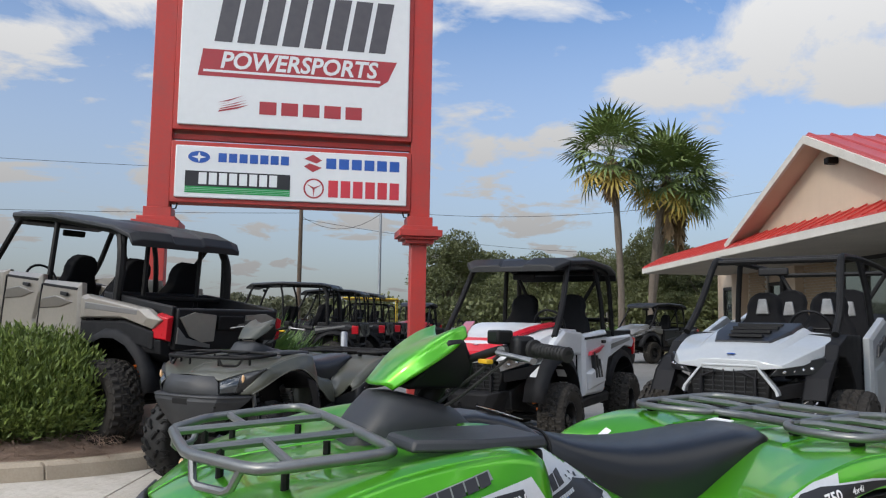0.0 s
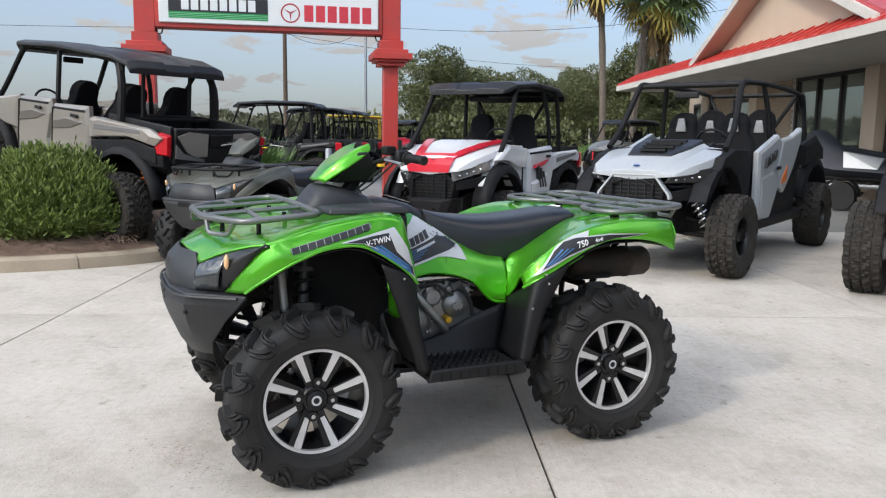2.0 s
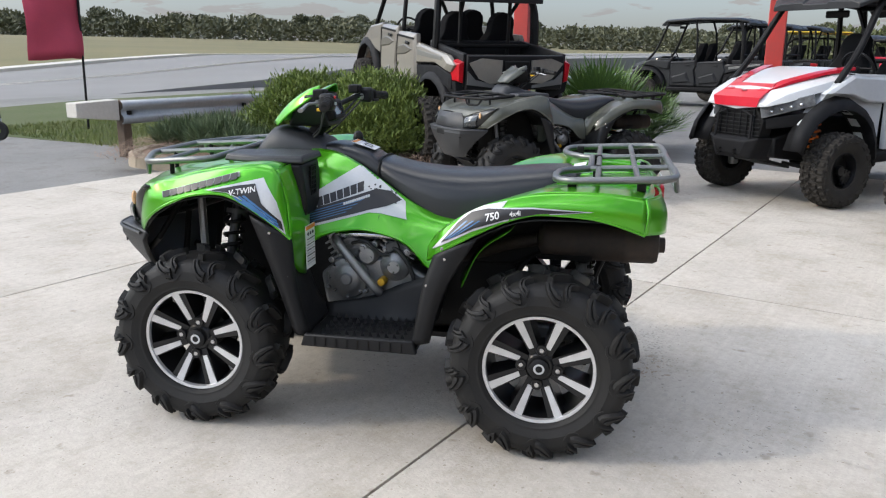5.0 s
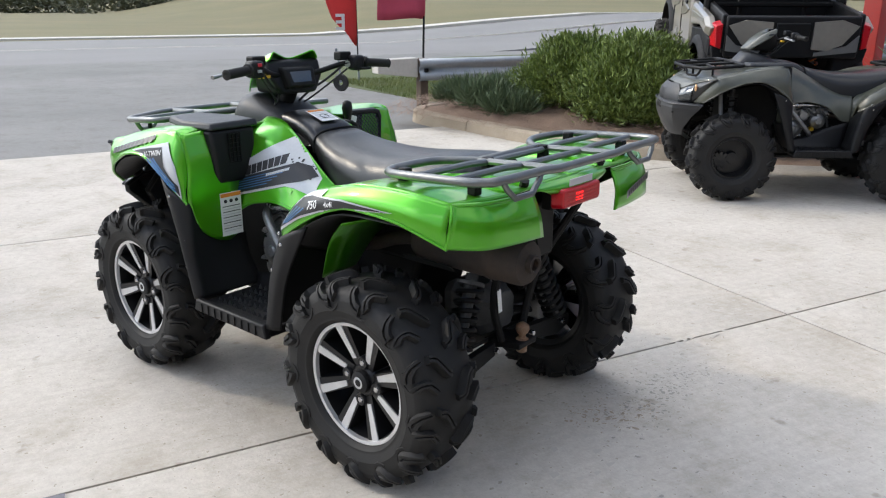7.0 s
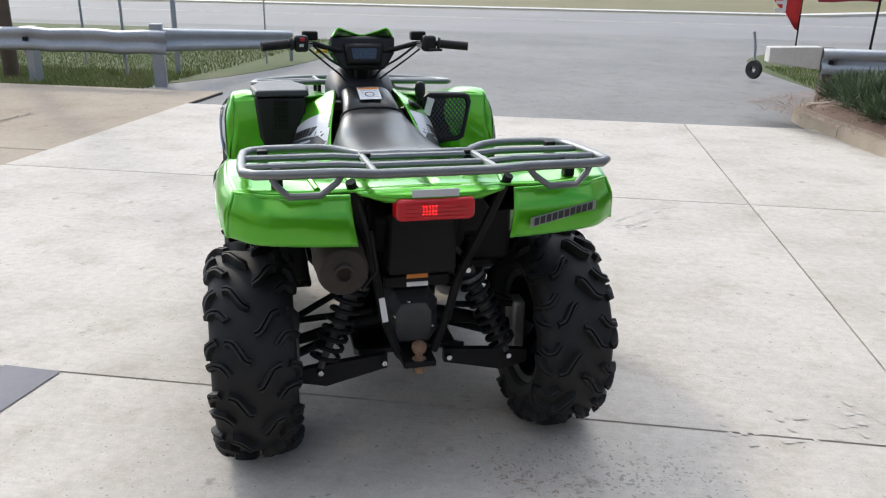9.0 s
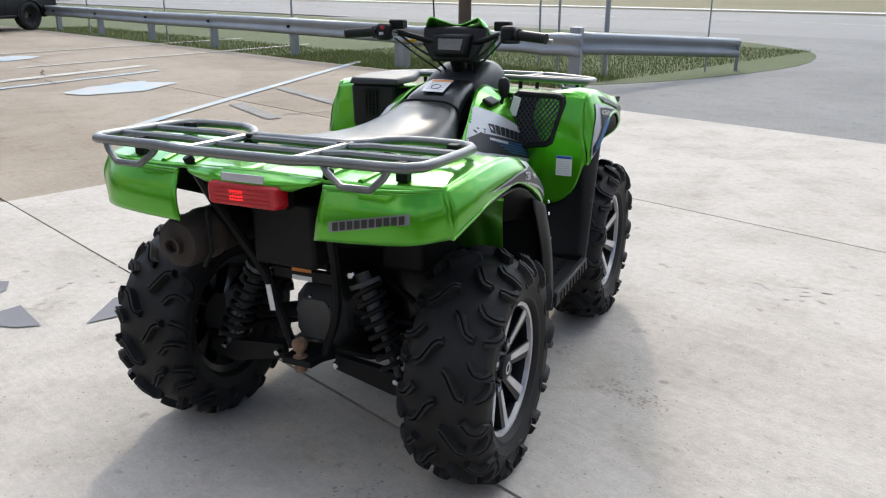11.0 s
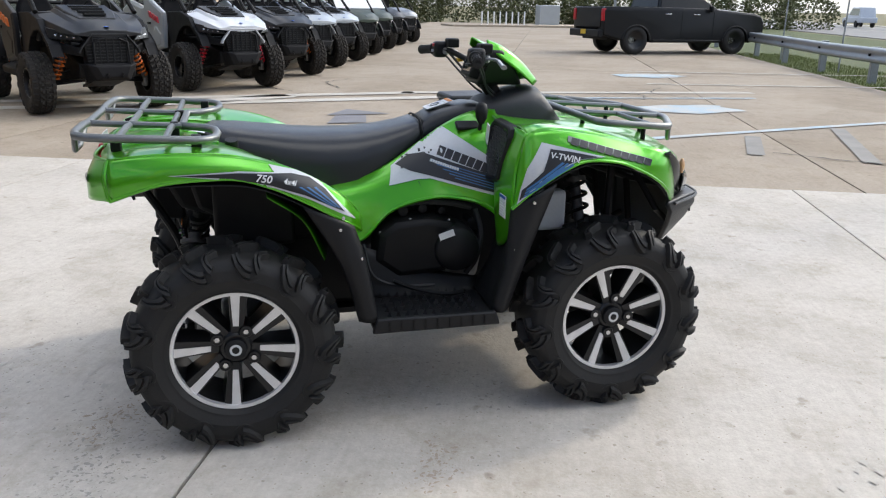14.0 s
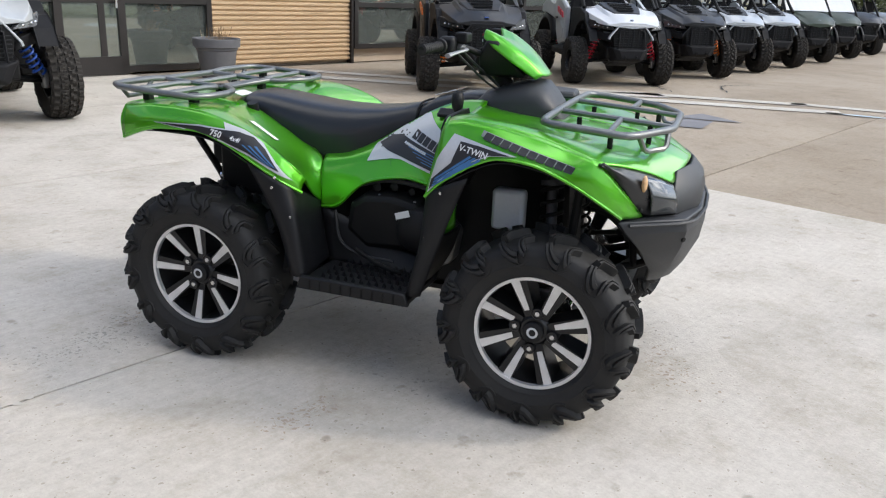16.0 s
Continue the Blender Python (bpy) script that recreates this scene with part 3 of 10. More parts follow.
verge(((13.4, 13.25), (12.6, 14.7), (12.1, 16.4), (11.9, 18.9), (12.5, 21.2), (13.5, 22.5), (15.5, 23.8), (19, 24.8)), [(120, 25.6), (120, 13.25)], "mown green verge with a rounded corner by the driveway")
verge(((3.1, 13.5), (3.7, 15), (4.0, 17), (4.1, 19), (3.8, 20.6), (3, 22), (1.4, 23.4), (-2, 24.6)), [(-60, 25.6), (-60, 13.5)], "mown green verge with a rounded corner by the sign")
setting("asphalt_yard", slab(-60, 0.8, -3, 13.6, -0.3, -0.016), M["asphalt"], "grey asphalt yard beside the sign", "yard")
for sgn in (34.0, 34.5):
    setting("lane_line", strip(-160, 260, sgn, sgn + 0.12, -0.051, -0.046), M["line_white"], "worn white lane line on the highway", "road line")

# pale slabs round the quad, in rows three metres wide with open joints
pavement = setting("pavement", slab(0.8, 11.85, -2.78, 12.22, -0.3, -0.014), M["joint"], "pale brushed concrete slabs with dark open joints", "pavement")
SLAB_V, SLAB_U = (-2.78, 0.0, 3.01, 6.02, 9.03, 12.22), (0.8, 6.25, 11.85)
for i in range(2):
    for j in range(5):
        g = Geo().box((0, 0, -0.03), (SLAB_U[i + 1] - SLAB_U[i] - 0.010, SLAB_V[j + 1] - SLAB_V[j] - 0.012, 0.06))
        c = lot((SLAB_U[i] + SLAB_U[i + 1]) / 2, (SLAB_V[j] + SLAB_V[j + 1]) / 2)
        part("slab", g, M["pad"], pavement, m=Matrix.Translation(c) @ LOT.to_3x3().to_4x4(), smooth=0)
old = setting("pavement", slab(11.85, 75, -2.78, 13.25, -0.3, -0.016), M["joint"], "old tan concrete car park with dark joints", "pavement")
OLD_V, OLD_U = (-2.78, 1.6, 6.02, 9.6, 13.25), (11.85, 24.0, 36.0, 50.0, 75.0)
for i in range(4):
    for j in range(4):
        g = Geo().box((0, 0, -0.03), (OLD_U[i + 1] - OLD_U[i] - 0.02, OLD_V[j + 1] - OLD_V[j] - 0.02, 0.056))
        c = lot((OLD_U[i] + OLD_U[i + 1]) / 2, (OLD_V[j] + OLD_V[j + 1]) / 2, -0.004)
        part("slab", g, M["old_concrete"], old, m=Matrix.Translation(c) @ LOT.to_3x3().to_4x4(), smooth=0)


def stripe(name, pts, w, mat, label, cat="road marking"):
    """A painted line or patch lying 4 mm over the slabs."""
    g = Geo()
    a, b = Vector(pts[0]), Vector(pts[1])
    s = (b - a).normalized().cross(Vector((0, 0, 1))) * w / 2
    g.add([a + s, b + s, b - s, a - s], [(0, 1, 2, 3)])
    return setting(name, g, M[mat], label, cat, m=Matrix.Translation((0, 0, 0.0045)), smooth=0)


for a, b, w, mat in (((-6, 8.9, 0), (2.2, 9.75, 0), 0.30, "line_white"), ((-6.2, 8.1, 0), (2.6, 9.1, 0), 0.34, "line_white"), ((2.0, 9.8, 0), (8.1, 9.2, 0), 0.26, "line_white"),
                     ((2.4, 9.0, 0), (7.6, 8.4, 0), 0.13, "line_blue"), ((3.0, 4.75, 0), (10.2, 6.1, 0), 0.13, "line_blue"), ((7.0, 10.9, 0), (13.5, 9.3, 0), 0.12, "line_white"),
                     ((8.0, 13.8, 0), (14.5, 12.0, 0), 0.12, "line_white"), ((5.06, 4.86, 0), (4.36, 3.8, 0), 0.17, "patch"), ((6.53, 5.25, 0), (5.22, 3.22, 0), 0.17, "patch"), ((-1.2, 8.8, 0), (0.2, 9.5, 0), 0.5, "line_white")):
    stripe("parking_line", (a, b), w, mat, "worn %s parking line on concrete" % ("blue" if "blue" in mat else "dark" if mat == "patch" else "white"))
for cx, cy, r in ((5.7, 7.25, 0.85), (7.95, 12.6, 0.9)):
    g, rnd = Geo(), random.Random(int(cx * 10))
    pts = [(cx + r * rnd.uniform(0.75, 1.1) * math.cos(k * math.tau / 18), cy + 0.62 * r * rnd.uniform(0.75, 1.1) * math.sin(k * math.tau / 18), 0.0048) for k in range(18)]
    g.add(pts, [tuple(range(18))])
    setting("parking_symbol", g, M["line_blue"], "faded blue disabled parking symbol on concrete", "road marking", smooth=0)


# flat slate grey polygons just above the slab
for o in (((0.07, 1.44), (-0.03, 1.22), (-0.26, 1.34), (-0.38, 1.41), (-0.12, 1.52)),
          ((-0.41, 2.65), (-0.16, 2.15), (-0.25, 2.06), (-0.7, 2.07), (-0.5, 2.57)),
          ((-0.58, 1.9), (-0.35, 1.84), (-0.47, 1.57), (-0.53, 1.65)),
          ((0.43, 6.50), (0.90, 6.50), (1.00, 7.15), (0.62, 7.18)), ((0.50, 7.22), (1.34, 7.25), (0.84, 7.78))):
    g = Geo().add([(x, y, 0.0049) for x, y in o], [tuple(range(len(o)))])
    setting("angular_patch", g, M["grey_patch"], "dark slate grey angular patch on concrete", "road marking", smooth=0)


def crack(pts, w=0.018):
    g = Geo()
    rnd = random.Random(len(pts) + int(pts[0][0] * 100))
    p = [Vector((x + rnd.uniform(-0.03, 0.03), y + rnd.uniform(-0.03, 0.03), 0)) for x, y, _ in spline([(*q, 0) for q in pts], 26)]
    rows = []
    for i in range(len(p)):
        t = (p[min(i + 1, len(p) - 1)] - p[max(i - 1, 0)]).normalized().cross(Vector((0, 0, 1)))
        k = w * rnd.uniform(0.4, 1.0)
        rows.append([p[i] + t * k, p[i] - t * k])
    g.rings(rows, False, False)
    setting("crack", g, M["joint"], "dark hairline crack in the concrete", "crack", m=Matrix.Translation((0, 0, 0.0052)), smooth=0)


for c in (((4.6, 3.9), (5.2, 3.25), (6.1, 2.7)), ((6.6, 8.6), (6.3, 9.4), (6.9, 10.2)), ((5.6, 8.4), (5.9, 9.1), (5.5, 9.6)), ((1.1, 10.6), (1.0, 11.6), (1.5, 12.2)), ((0.3, 10.1), (-0.1, 10.9))):
    crack(c)


# ---- planted island beside the quad ----
def island():
    edge = [(5.0, -5.75), (4.7, -5.45), (3.6, -5.12), (2.4, -4.88), (1.5, -4.86), (0.75, -5.1), (0.4, -5.6), (0.5, -6.2), (1.2, -6.7), (2.4, -7.2), (3.6, -7.5), (4.6, -7.2), (5.05, -6.5)]
    out = [Vector((x, y, 0)) for x, y, _ in spline([(*p, 0) for p in edge + edge[:1]], 79)][:-1]
    c = sum(out, Vector()) / len(out)
    k = thing("kerb", "weathered tan concrete kerb round the planting bed", "kerb", kind="structure")
    rnd = random.Random(4)
    n = len(out)
    i = 0
    while i < n:
        j = min(i + 6, n)
        rows = []
        for q in range(i, j + 1):
            p = out[q % n]
            inn = (c - p).normalized()
            if q == j:
                p = p - (out[q % n] - out[q - 1]).normalized() * 0.02
            h = 0.135
            rows.append([p + Vector((0, 0, -0.05)), p + inn * 0.015 + Vector((0, 0, h - 0.03)), p + inn * 0.05 + Vector((0, 0, h)), p + inn * 0.17 + Vector((0, 0, h)), p + inn * 0.20 + Vector((0, 0, -0.05))])
        part("kerb_stone", Geo().rings(rows), M["kerb"], k, smooth=30)
        i = j
    g = Geo()
    rows = []
    for s in range(7):
        f = 1 - s / 6
        rows.append([c + (p - c) * (f * 0.94) + Vector((0, 0, 0.10 + 0.16 * (1 - f * f) + 0.02 * rnd.uniform(-1, 1))) for p in out])
    g.rings(rows, True, False)
    setting("mulch_bed", g, M["mulch"], "reddish pine straw mulch in the planting bed", "mulch")
    return c


island_mid = island()


def straw(n, seed):
    rnd, g = random.Random(seed), Geo()
    for _ in range(n):
        a = rnd.uniform(0, math.tau)
        x, y = rnd.uniform(1.0, 4.9), rnd.uniform(-6.2, -4.95)
        p = Vector((x, y, 0.14 + 0.10 * min(1, max(0, (-4.95 - y) * 1.6)) + rnd.uniform(0, 0.05)))
        d = Vector((math.cos(a), math.sin(a), rnd.uniform(-0.2, 0.35))) * rnd.uniform(0.06, 0.16)
        s = Vector((-math.sin(a), math.cos(a), 0)) * 0.004
        g.add([p - d - s, p - d + s, p + d], [(0, 1, 2)])
    tagged(part("pine_straw", g, M["mulch"], smooth=0), "loose reddish pine needles on the bed", "mulch", "", "stuff")


straw(5200, 3)


def leaf_cloud(blobs, n, size, seed, slim=0.3, up=0.5, ragged=0.22):
    """Leaves in uneven clumps round the given ellipsoids (centre, radii)."""
    rnd, g = random.Random(seed), Geo()
    tot = sum(b[1][0] * b[1][1] + b[1][2] * b[1][0] for b in blobs)
    for c, r in blobs:
        m = int(n * (r[0] * r[1] + r[2] * r[0]) / tot)
        for _ in range(m):
            d = Vector((rnd.gauss(0, 1), rnd.gauss(0, 1), rnd.gauss(0, 1))).normalized()
            k = rnd.uniform(0.62, 1.0) ** 0.6
            bumpy = 1 + ragged * noise.noise(Vector(c) + d * 2.3) + ragged * 0.8 * noise.noise(Vector(c) * 3 + d * 5.1) + 0.1 * noise.noise(d * 7 + Vector((seed, 0, 0)))
            p = Vector(c) + Vector((d.x * r[0], d.y * r[1], d.z * r[2])) * k * bumpy
            t = (d * 0.7 + Vector((rnd.uniform(-1, 1), rnd.uniform(-1, 1), rnd.uniform(-0.4, 1) + up))).normalized()
            s = t.cross(Vector((rnd.uniform(-1, 1), rnd.uniform(-1, 1), rnd.uniform(-1, 1)))).normalized()
            L = size * rnd.uniform(0.6, 1.35)
            w = L * slim * rnd.uniform(0.8, 1.2)
            q = p + t * L * 0.5
            g.add([p, q + s * w * 0.5, p + t * L, q - s * w * 0.5], [(0, 1, 2, 3)])
    return g


def stems(blobs, base, seed, r=0.012):
    rnd, g = random.Random(seed), Geo()
    for c, rad in blobs:
        for _ in range(5):
            a = Vector(base) + Vector((rnd.uniform(-0.15, 0.15), rnd.uniform(-0.15, 0.15), 0))
            b = Vector(c) + Vector((rnd.uniform(-0.6, 0.6) * rad[0], rnd.uniform(-0.6, 0.6) * rad[1], rnd.uniform(-0.2, 0.7) * rad[2]))
            g.tube([a, a.lerp(b, 0.5) + Vector((0, 0, 0.1)), b], [r, r * 0.7, r * 0.3], 5)
    return g


def bush(base, blobs, n, size, mat, seed, label, slim=0.3):
    t = thing("bush", label, "bush", Matrix.Translation(base), "bushes in the planting bed")
    part("stem", stems(blobs, (0, 0, -0.05), seed), M["trunk"], t)
    part("foliage", leaf_cloud(blobs, n, size, seed, slim, 0.7, 0.42), M[mat], t, smooth=0)
    return t


bush((1.75, -5.75, 0.22), [((0, 0, 0.42), (0.55, 0.5, 0.45)), ((0.3, 0.1, 0.3), (0.4, 0.4, 0.36)), ((-0.3, 0.05, 0.32), (0.4, 0.38, 0.36)), ((0.05, 0.2, 0.2), (0.5, 0.3, 0.25)), ((0.1, -0.1, 0.66), (0.32, 0.32, 0.24)), ((-0.28, -0.1, 0.6), (0.25, 0.25, 0.22))], 26000, 0.062, "bush_leaf", 11, "dense bright green evergreen bush in mulch", 0.26)
bush((2.68, -6.05, 0.22), [((0, 0, 0.42), (0.6, 0.5, 0.42)), ((0.35, 0, 0.3), (0.4, 0.45, 0.35)), ((-0.35, 0, 0.4), (0.42, 0.42, 0.36)), ((0.1, 0, 0.66), (0.36, 0.3, 0.2))], 23000, 0.062, "bush_leaf", 12, "broad green evergreen bush in mulch", 0.26)
for k, (x, y, s) in enumerate(((3.6, -5.75, 0.55), (4.2, -5.95, 0.5), (3.9, -6.35, 0.55), (3.15, -5.55, 0.35))):
    bush((x, y, 0.16), [((0, 0, 0.16 * s / 0.5), (0.66 * s, 0.6 * s, 0.26 * s)), ((0.2, 0.1, 0.14 * s / 0.5), (0.45 * s, 0.45 * s, 0.24 * s))], 2300, 0.16, "grey_leaf", 20 + k, "low grey green strap-leaved clump in mulch", 0.07)


def fan_palm_bush(base, seed, size, n=46):
    """A low clump of fan leaves on short stalks."""
    t = thing("fan_palm", "bright green low fan palm beside the sign post", "palm", Matrix.Translation(base))
    rnd, st, lf = random.Random(seed), Geo(), Geo()
    for i in range(n):
        a, e = rnd.uniform(0, math.tau), rnd.uniform(0.15, 1.4)
        d = Vector((math.cos(a) * math.cos(e), math.sin(a) * math.cos(e), math.sin(e)))
        L = size * rnd.uniform(0.5, 0.8)
        tip = d * L
        st.tube([(0, 0, 0), d * L * 0.5 + Vector((0, 0, 0.05)), tip], 0.007, 4)
        side = d.cross(Vector((0, 0, 1)))
        side = side.normalized() if side.length > 0.05 else Vector((1, 0, 0))
        up = side.cross(d)
        for k in range(15):
            b = (k - 7) / 7 * 1.25
            q = (d * math.cos(b) + side * math.sin(b) + up * rnd.uniform(-0.1, 0.15)).normalized()
            l2 = size * rnd.uniform(0.42, 0.6) * (1 - 0.25 * abs(b))
            w = q.cross(up).normalized() * 0.014 * size
            lf.add([tip, tip + q * l2 * 0.5 + w, tip + q * l2, tip + q * l2 * 0.5 - w], [(0, 1, 2, 3)])
    part("stalks", st, M["fan_leaf"], t)
    part("fronds", lf, M["fan_leaf"], t, smooth=0)


fan_palm_bush((-0.75, -8.3, 0.1), 5, 1.05, 110)
fan_palm_bush((-1.5, -8.9, 0.1), 6, 0.7, 40)


# ---- lettering ----
def text_mesh(body, size, depth, shear=0.0, bold=0.0, spacing=1.0):
    c = bpy.data.curves.new("lettering", "FONT")
    c.body, c.size, c.extrude, c.shear, c.offset, c.align_x, c.space_character, c.resolution_u = body, size, depth, shear, bold, "CENTER", spacing, 3
    ob = bpy.data.objects.new("lettering", c)
    me = bpy.data.meshes.new_from_object(ob)
    bpy.data.objects.remove(ob)
    bpy.data.curves.remove(c)
    return me


def letters(name, body, size, mat, parent, m, shear=0.0, bold=0.0, depth=0.002, spacing=1.0, stretch=1.0):
    me = text_mesh(body, size, depth, shear, bold, spacing)
    me.materials.clear()
    me.materials.append(M[mat])
    return part(name, me, None, parent, m=m @ Matrix.Diagonal((stretch, 1, 1, 1)))


def word_bars(n, w, h, lean=0.0, gap=0.22, hole=False):
    """A row of plain blocks in place of a trade name, in local x and y."""
    g, step = Geo(), w / n
    for i in range(n):
        x0, x1 = -w / 2 + i * step + step * gap / 2, -w / 2 + (i + 1) * step - step * gap / 2
        if hole:
            t = (x1 - x0) * 0.3
            bars = [(x0, x0 + t, 0, h), (x1 - t, x1, 0, h), (x0 + t, x1 - t, h * (0.0 if i % 3 == 0 else 0.4), h * (0.22 if i % 3 == 0 else 0.6))] + ([(x0 + t, x1 - t, h * 0.78, h)] if i % 2 else [])
        else:
            bars = [(x0, x1, 0, h)]
        for a, b, c, d in bars:
            g.add([(a + lean * c, c, 0), (b + lean * c, c, 0), (b + lean * d, d, 0), (a + lean * d, d, 0)], [(0, 1, 2, 3)])
    return g


def bar_row(n, w, h, lean, mat, parent, m):
    """Plain blocks side by side, each a part."""
    for i in range(n):
        step = w / n
        x0, x1 = -w / 2 + (i + 0.11) * step, -w / 2 + (i + 0.89) * step
        part("bar", Geo().add([(x0, 0, 0), (x1, 0, 0), (x1 + lean * h, h, 0), (x0 + lean * h, h, 0)], [(0, 1, 2, 3)]), mat, parent, m=m, smooth=0)


# ---- the pylon sign ----
def pylon():
    m = Matrix(((-0.977, -0.215, 0, -1.3), (0.215, -0.977, 0, -9.47), (0, 0, 1, 0), (0, 0, 0, 1)))
    t = thing("pylon_sign", "tall dealership sign with two white panels on red steel posts", "sign", m)
    H = 1.87
    for s in (-1, 1):
        part("post", Geo().box((s * H, 0, 4.7), (0.30, 0.30, 3.8)), M["red_steel"], t, bevel=0.01)
        part("post_base", Geo().box((s * H, 0, 1.2), (0.235, 0.235, 2.45)), M["red_steel"], t, bevel=0.01)
        g = Geo()
        for z0, z1, w in ((2.40, 2.46, 0.42), (2.46, 2.50, 0.54), (2.50, 2.60, 0.64), (2.60, 2.66, 0.52), (2.66, 2.80, 0.38)):
            g.box((s * H, 0, (z0 + z1) / 2), (w, w, z1 - z0))
        part("capital", g, M["red_steel"], t, "stepped red steel collar", bevel=0.008)
    face = Matrix(((1, 0, 0, 0), (0, 0, -1, 0), (0, 1, 0, 0), (0, 0, 0, 1)))

    def panel(name, z0, z1, w):
        p = part(name, Geo().box((0, 0.0, (z0 + z1) / 2), (w, 0.34, z1 - z0)), M["red_steel"], t, "red steel sign box", bevel=0.01)
        part("sign_face", Geo().box((0, -0.185, (z0 + z1) / 2), (w - 0.13, 0.05, z1 - z0 - 0.13)), M["sign_white"], p, "white acrylic face", bevel=0.015)
        return p

    small, large = panel("lower_panel", 2.88, 3.76, 3.44), panel("upper_panel", 3.93, 6.9, 3.44)
    part("beam", Geo().box((0, 0, 3.85), (3.44, 0.1, 0.07)), M["red_steel"], t)
    for s in (-1, 1):
        part("hook", Geo().tube([(s * 1.62, -0.05, 2.88), (s * 1.64, -0.05, 2.80), (s * 1.70, -0.05, 2.79), (s * 1.72, -0.05, 2.86)], 0.012, 6), M["matteblack"], t)

    def on(x, z, s=1.0):
        return Matrix.Translation((x, -0.213, z)) @ face

    # upper panel: name in charcoal blocks, red ribbon with the trade, maker's name in red blocks
    bar_row(8, 2.55, 0.78, 0.16, M["sign_charcoal"], large, on(0.05, 5.24))
    g = Geo().add([(-1.42, 0, 0), (1.18, 0, 0), (1.32, 0.10, 0), (1.45, 0.40, 0), (-1.36, 0.40, 0)], [(0, 1, 2, 3, 4)])
    part("ribbon", g, M["sign_red"], large, "dull red ribbon", m=on(0.02, 4.72), smooth=0)
    part("ribbon_line", Geo().box((0, 0, 0), (2.55, 0.035, 0.004)), M["sign_white"], large, m=on(-0.05, 4.80), smooth=0)
    letters("lettering", "POWERSPORTS", 0.34, "sign_white", large, Matrix.Translation((0.03, -0.216, 4.855)) @ face, 0.18, 0.008, 0.002, 1.0, 0.96)
    bar_row(5, 1.55, 0.19, 0, M["sign_red"], large, on(0.22, 4.20))
    g = Geo()
    for i in range(5):
        y = 0.035 * i
        g.add([(0.0, y, 0), (0.26 - 0.02 * i, y + 0.06, 0), (0.40 - 0.015 * i + 0.03, y + 0.13, 0), (0.02 + 0.03 * i, y + 0.028, 0)], [(0, 1, 2, 3)])
    part("wing_mark", g, M["sign_red"], large, "red wing of slanted bars", m=on(-1.1, 4.20), smooth=0)
    # lower panel: four makers as plain marks
    g = Geo().add([(0.15 * math.cos(k * math.tau / 24), 0.085 * math.sin(k * math.tau / 24), 0) for k in range(24)], [tuple(range(24))])
    part("oval_mark", g, M["sign_blue"], small, "blue oval", m=on(-1.33, 3.53), smooth=0)
    g = Geo().add([(0, 0.08, 0), (0.02, 0.02, 0), (0.10, 0, 0), (0.02, -0.02, 0), (0, -0.08, 0), (-0.02, -0.02, 0), (-0.10, 0, 0), (-0.02, 0.02, 0)], [tuple(range(8))])
    part("star", g, M["sign_white"], small, m=on(-1.33, 3.53) @ Matrix.Translation((0, 0, 0.002)), smooth=0)
    bar_row(7, 1.02, 0.13, 0, M["sign_blue"], small, on(-0.57, 3.47))
    part("maker_plate", Geo().box((0, 0, 0), (1.46, 0.22, 0.004)), M["ink"], small, "black plate", m=on(-0.78, 3.22), smooth=0)
    for i in range(4):
        part("green_stripe", Geo().box((0, 0, 0), (1.46, 0.019, 0.004)), M["sign_green"], small, m=on(-0.78, 3.025 + i * 0.025), smooth=0)
    bar_row(8, 1.12, 0.17, 0, M["sign_white"], small, on(-0.78, 3.14) @ Matrix.Translation((0, 0, 0.004)))
    g = Geo().add([(0, 0.13, 0), (0.13, 0.05, 0), (0.05, 0.0, 0), (-0.13, 0.06, 0)], [(0, 1, 2, 3)]).add([(0, -0.13, 0), (-0.13, -0.05, 0), (-0.05, 0.0, 0), (0.13, -0.06, 0)], [(0, 1, 2, 3)])
    part("angular_mark", g, M["sign_red"], small, "red angular mark", m=on(0.27, 3.52), smooth=0)
    bar_row(6, 1.12, 0.155, 0, M["sign_blue"], small, on(1.0, 3.45))
    g = Geo().rings([[(r * math.cos(k * math.tau / 28), r * math.sin(k * math.tau / 28), 0) for k in range(28)] for r in (0.148, 0.125)], True, False)
    for k in range(3):
        a = k * math.tau / 3 + 0.5
        g.add([(0.015 * math.cos(a + 1.57), 0.015 * math.sin(a + 1.57), 0), (0.13 * math.cos(a), 0.13 * math.sin(a), 0), (0.015 * math.cos(a - 1.57), 0.015 * math.sin(a - 1.57), 0)], [(0, 1, 2)])
    part("round_mark", g, M["sign_red"], small, "red ring", m=on(0.29, 3.15), smooth=0)
    bar_row(6, 1.08, 0.25, 0, M["red_paint"], small, on(1.02, 3.03))


pylon()


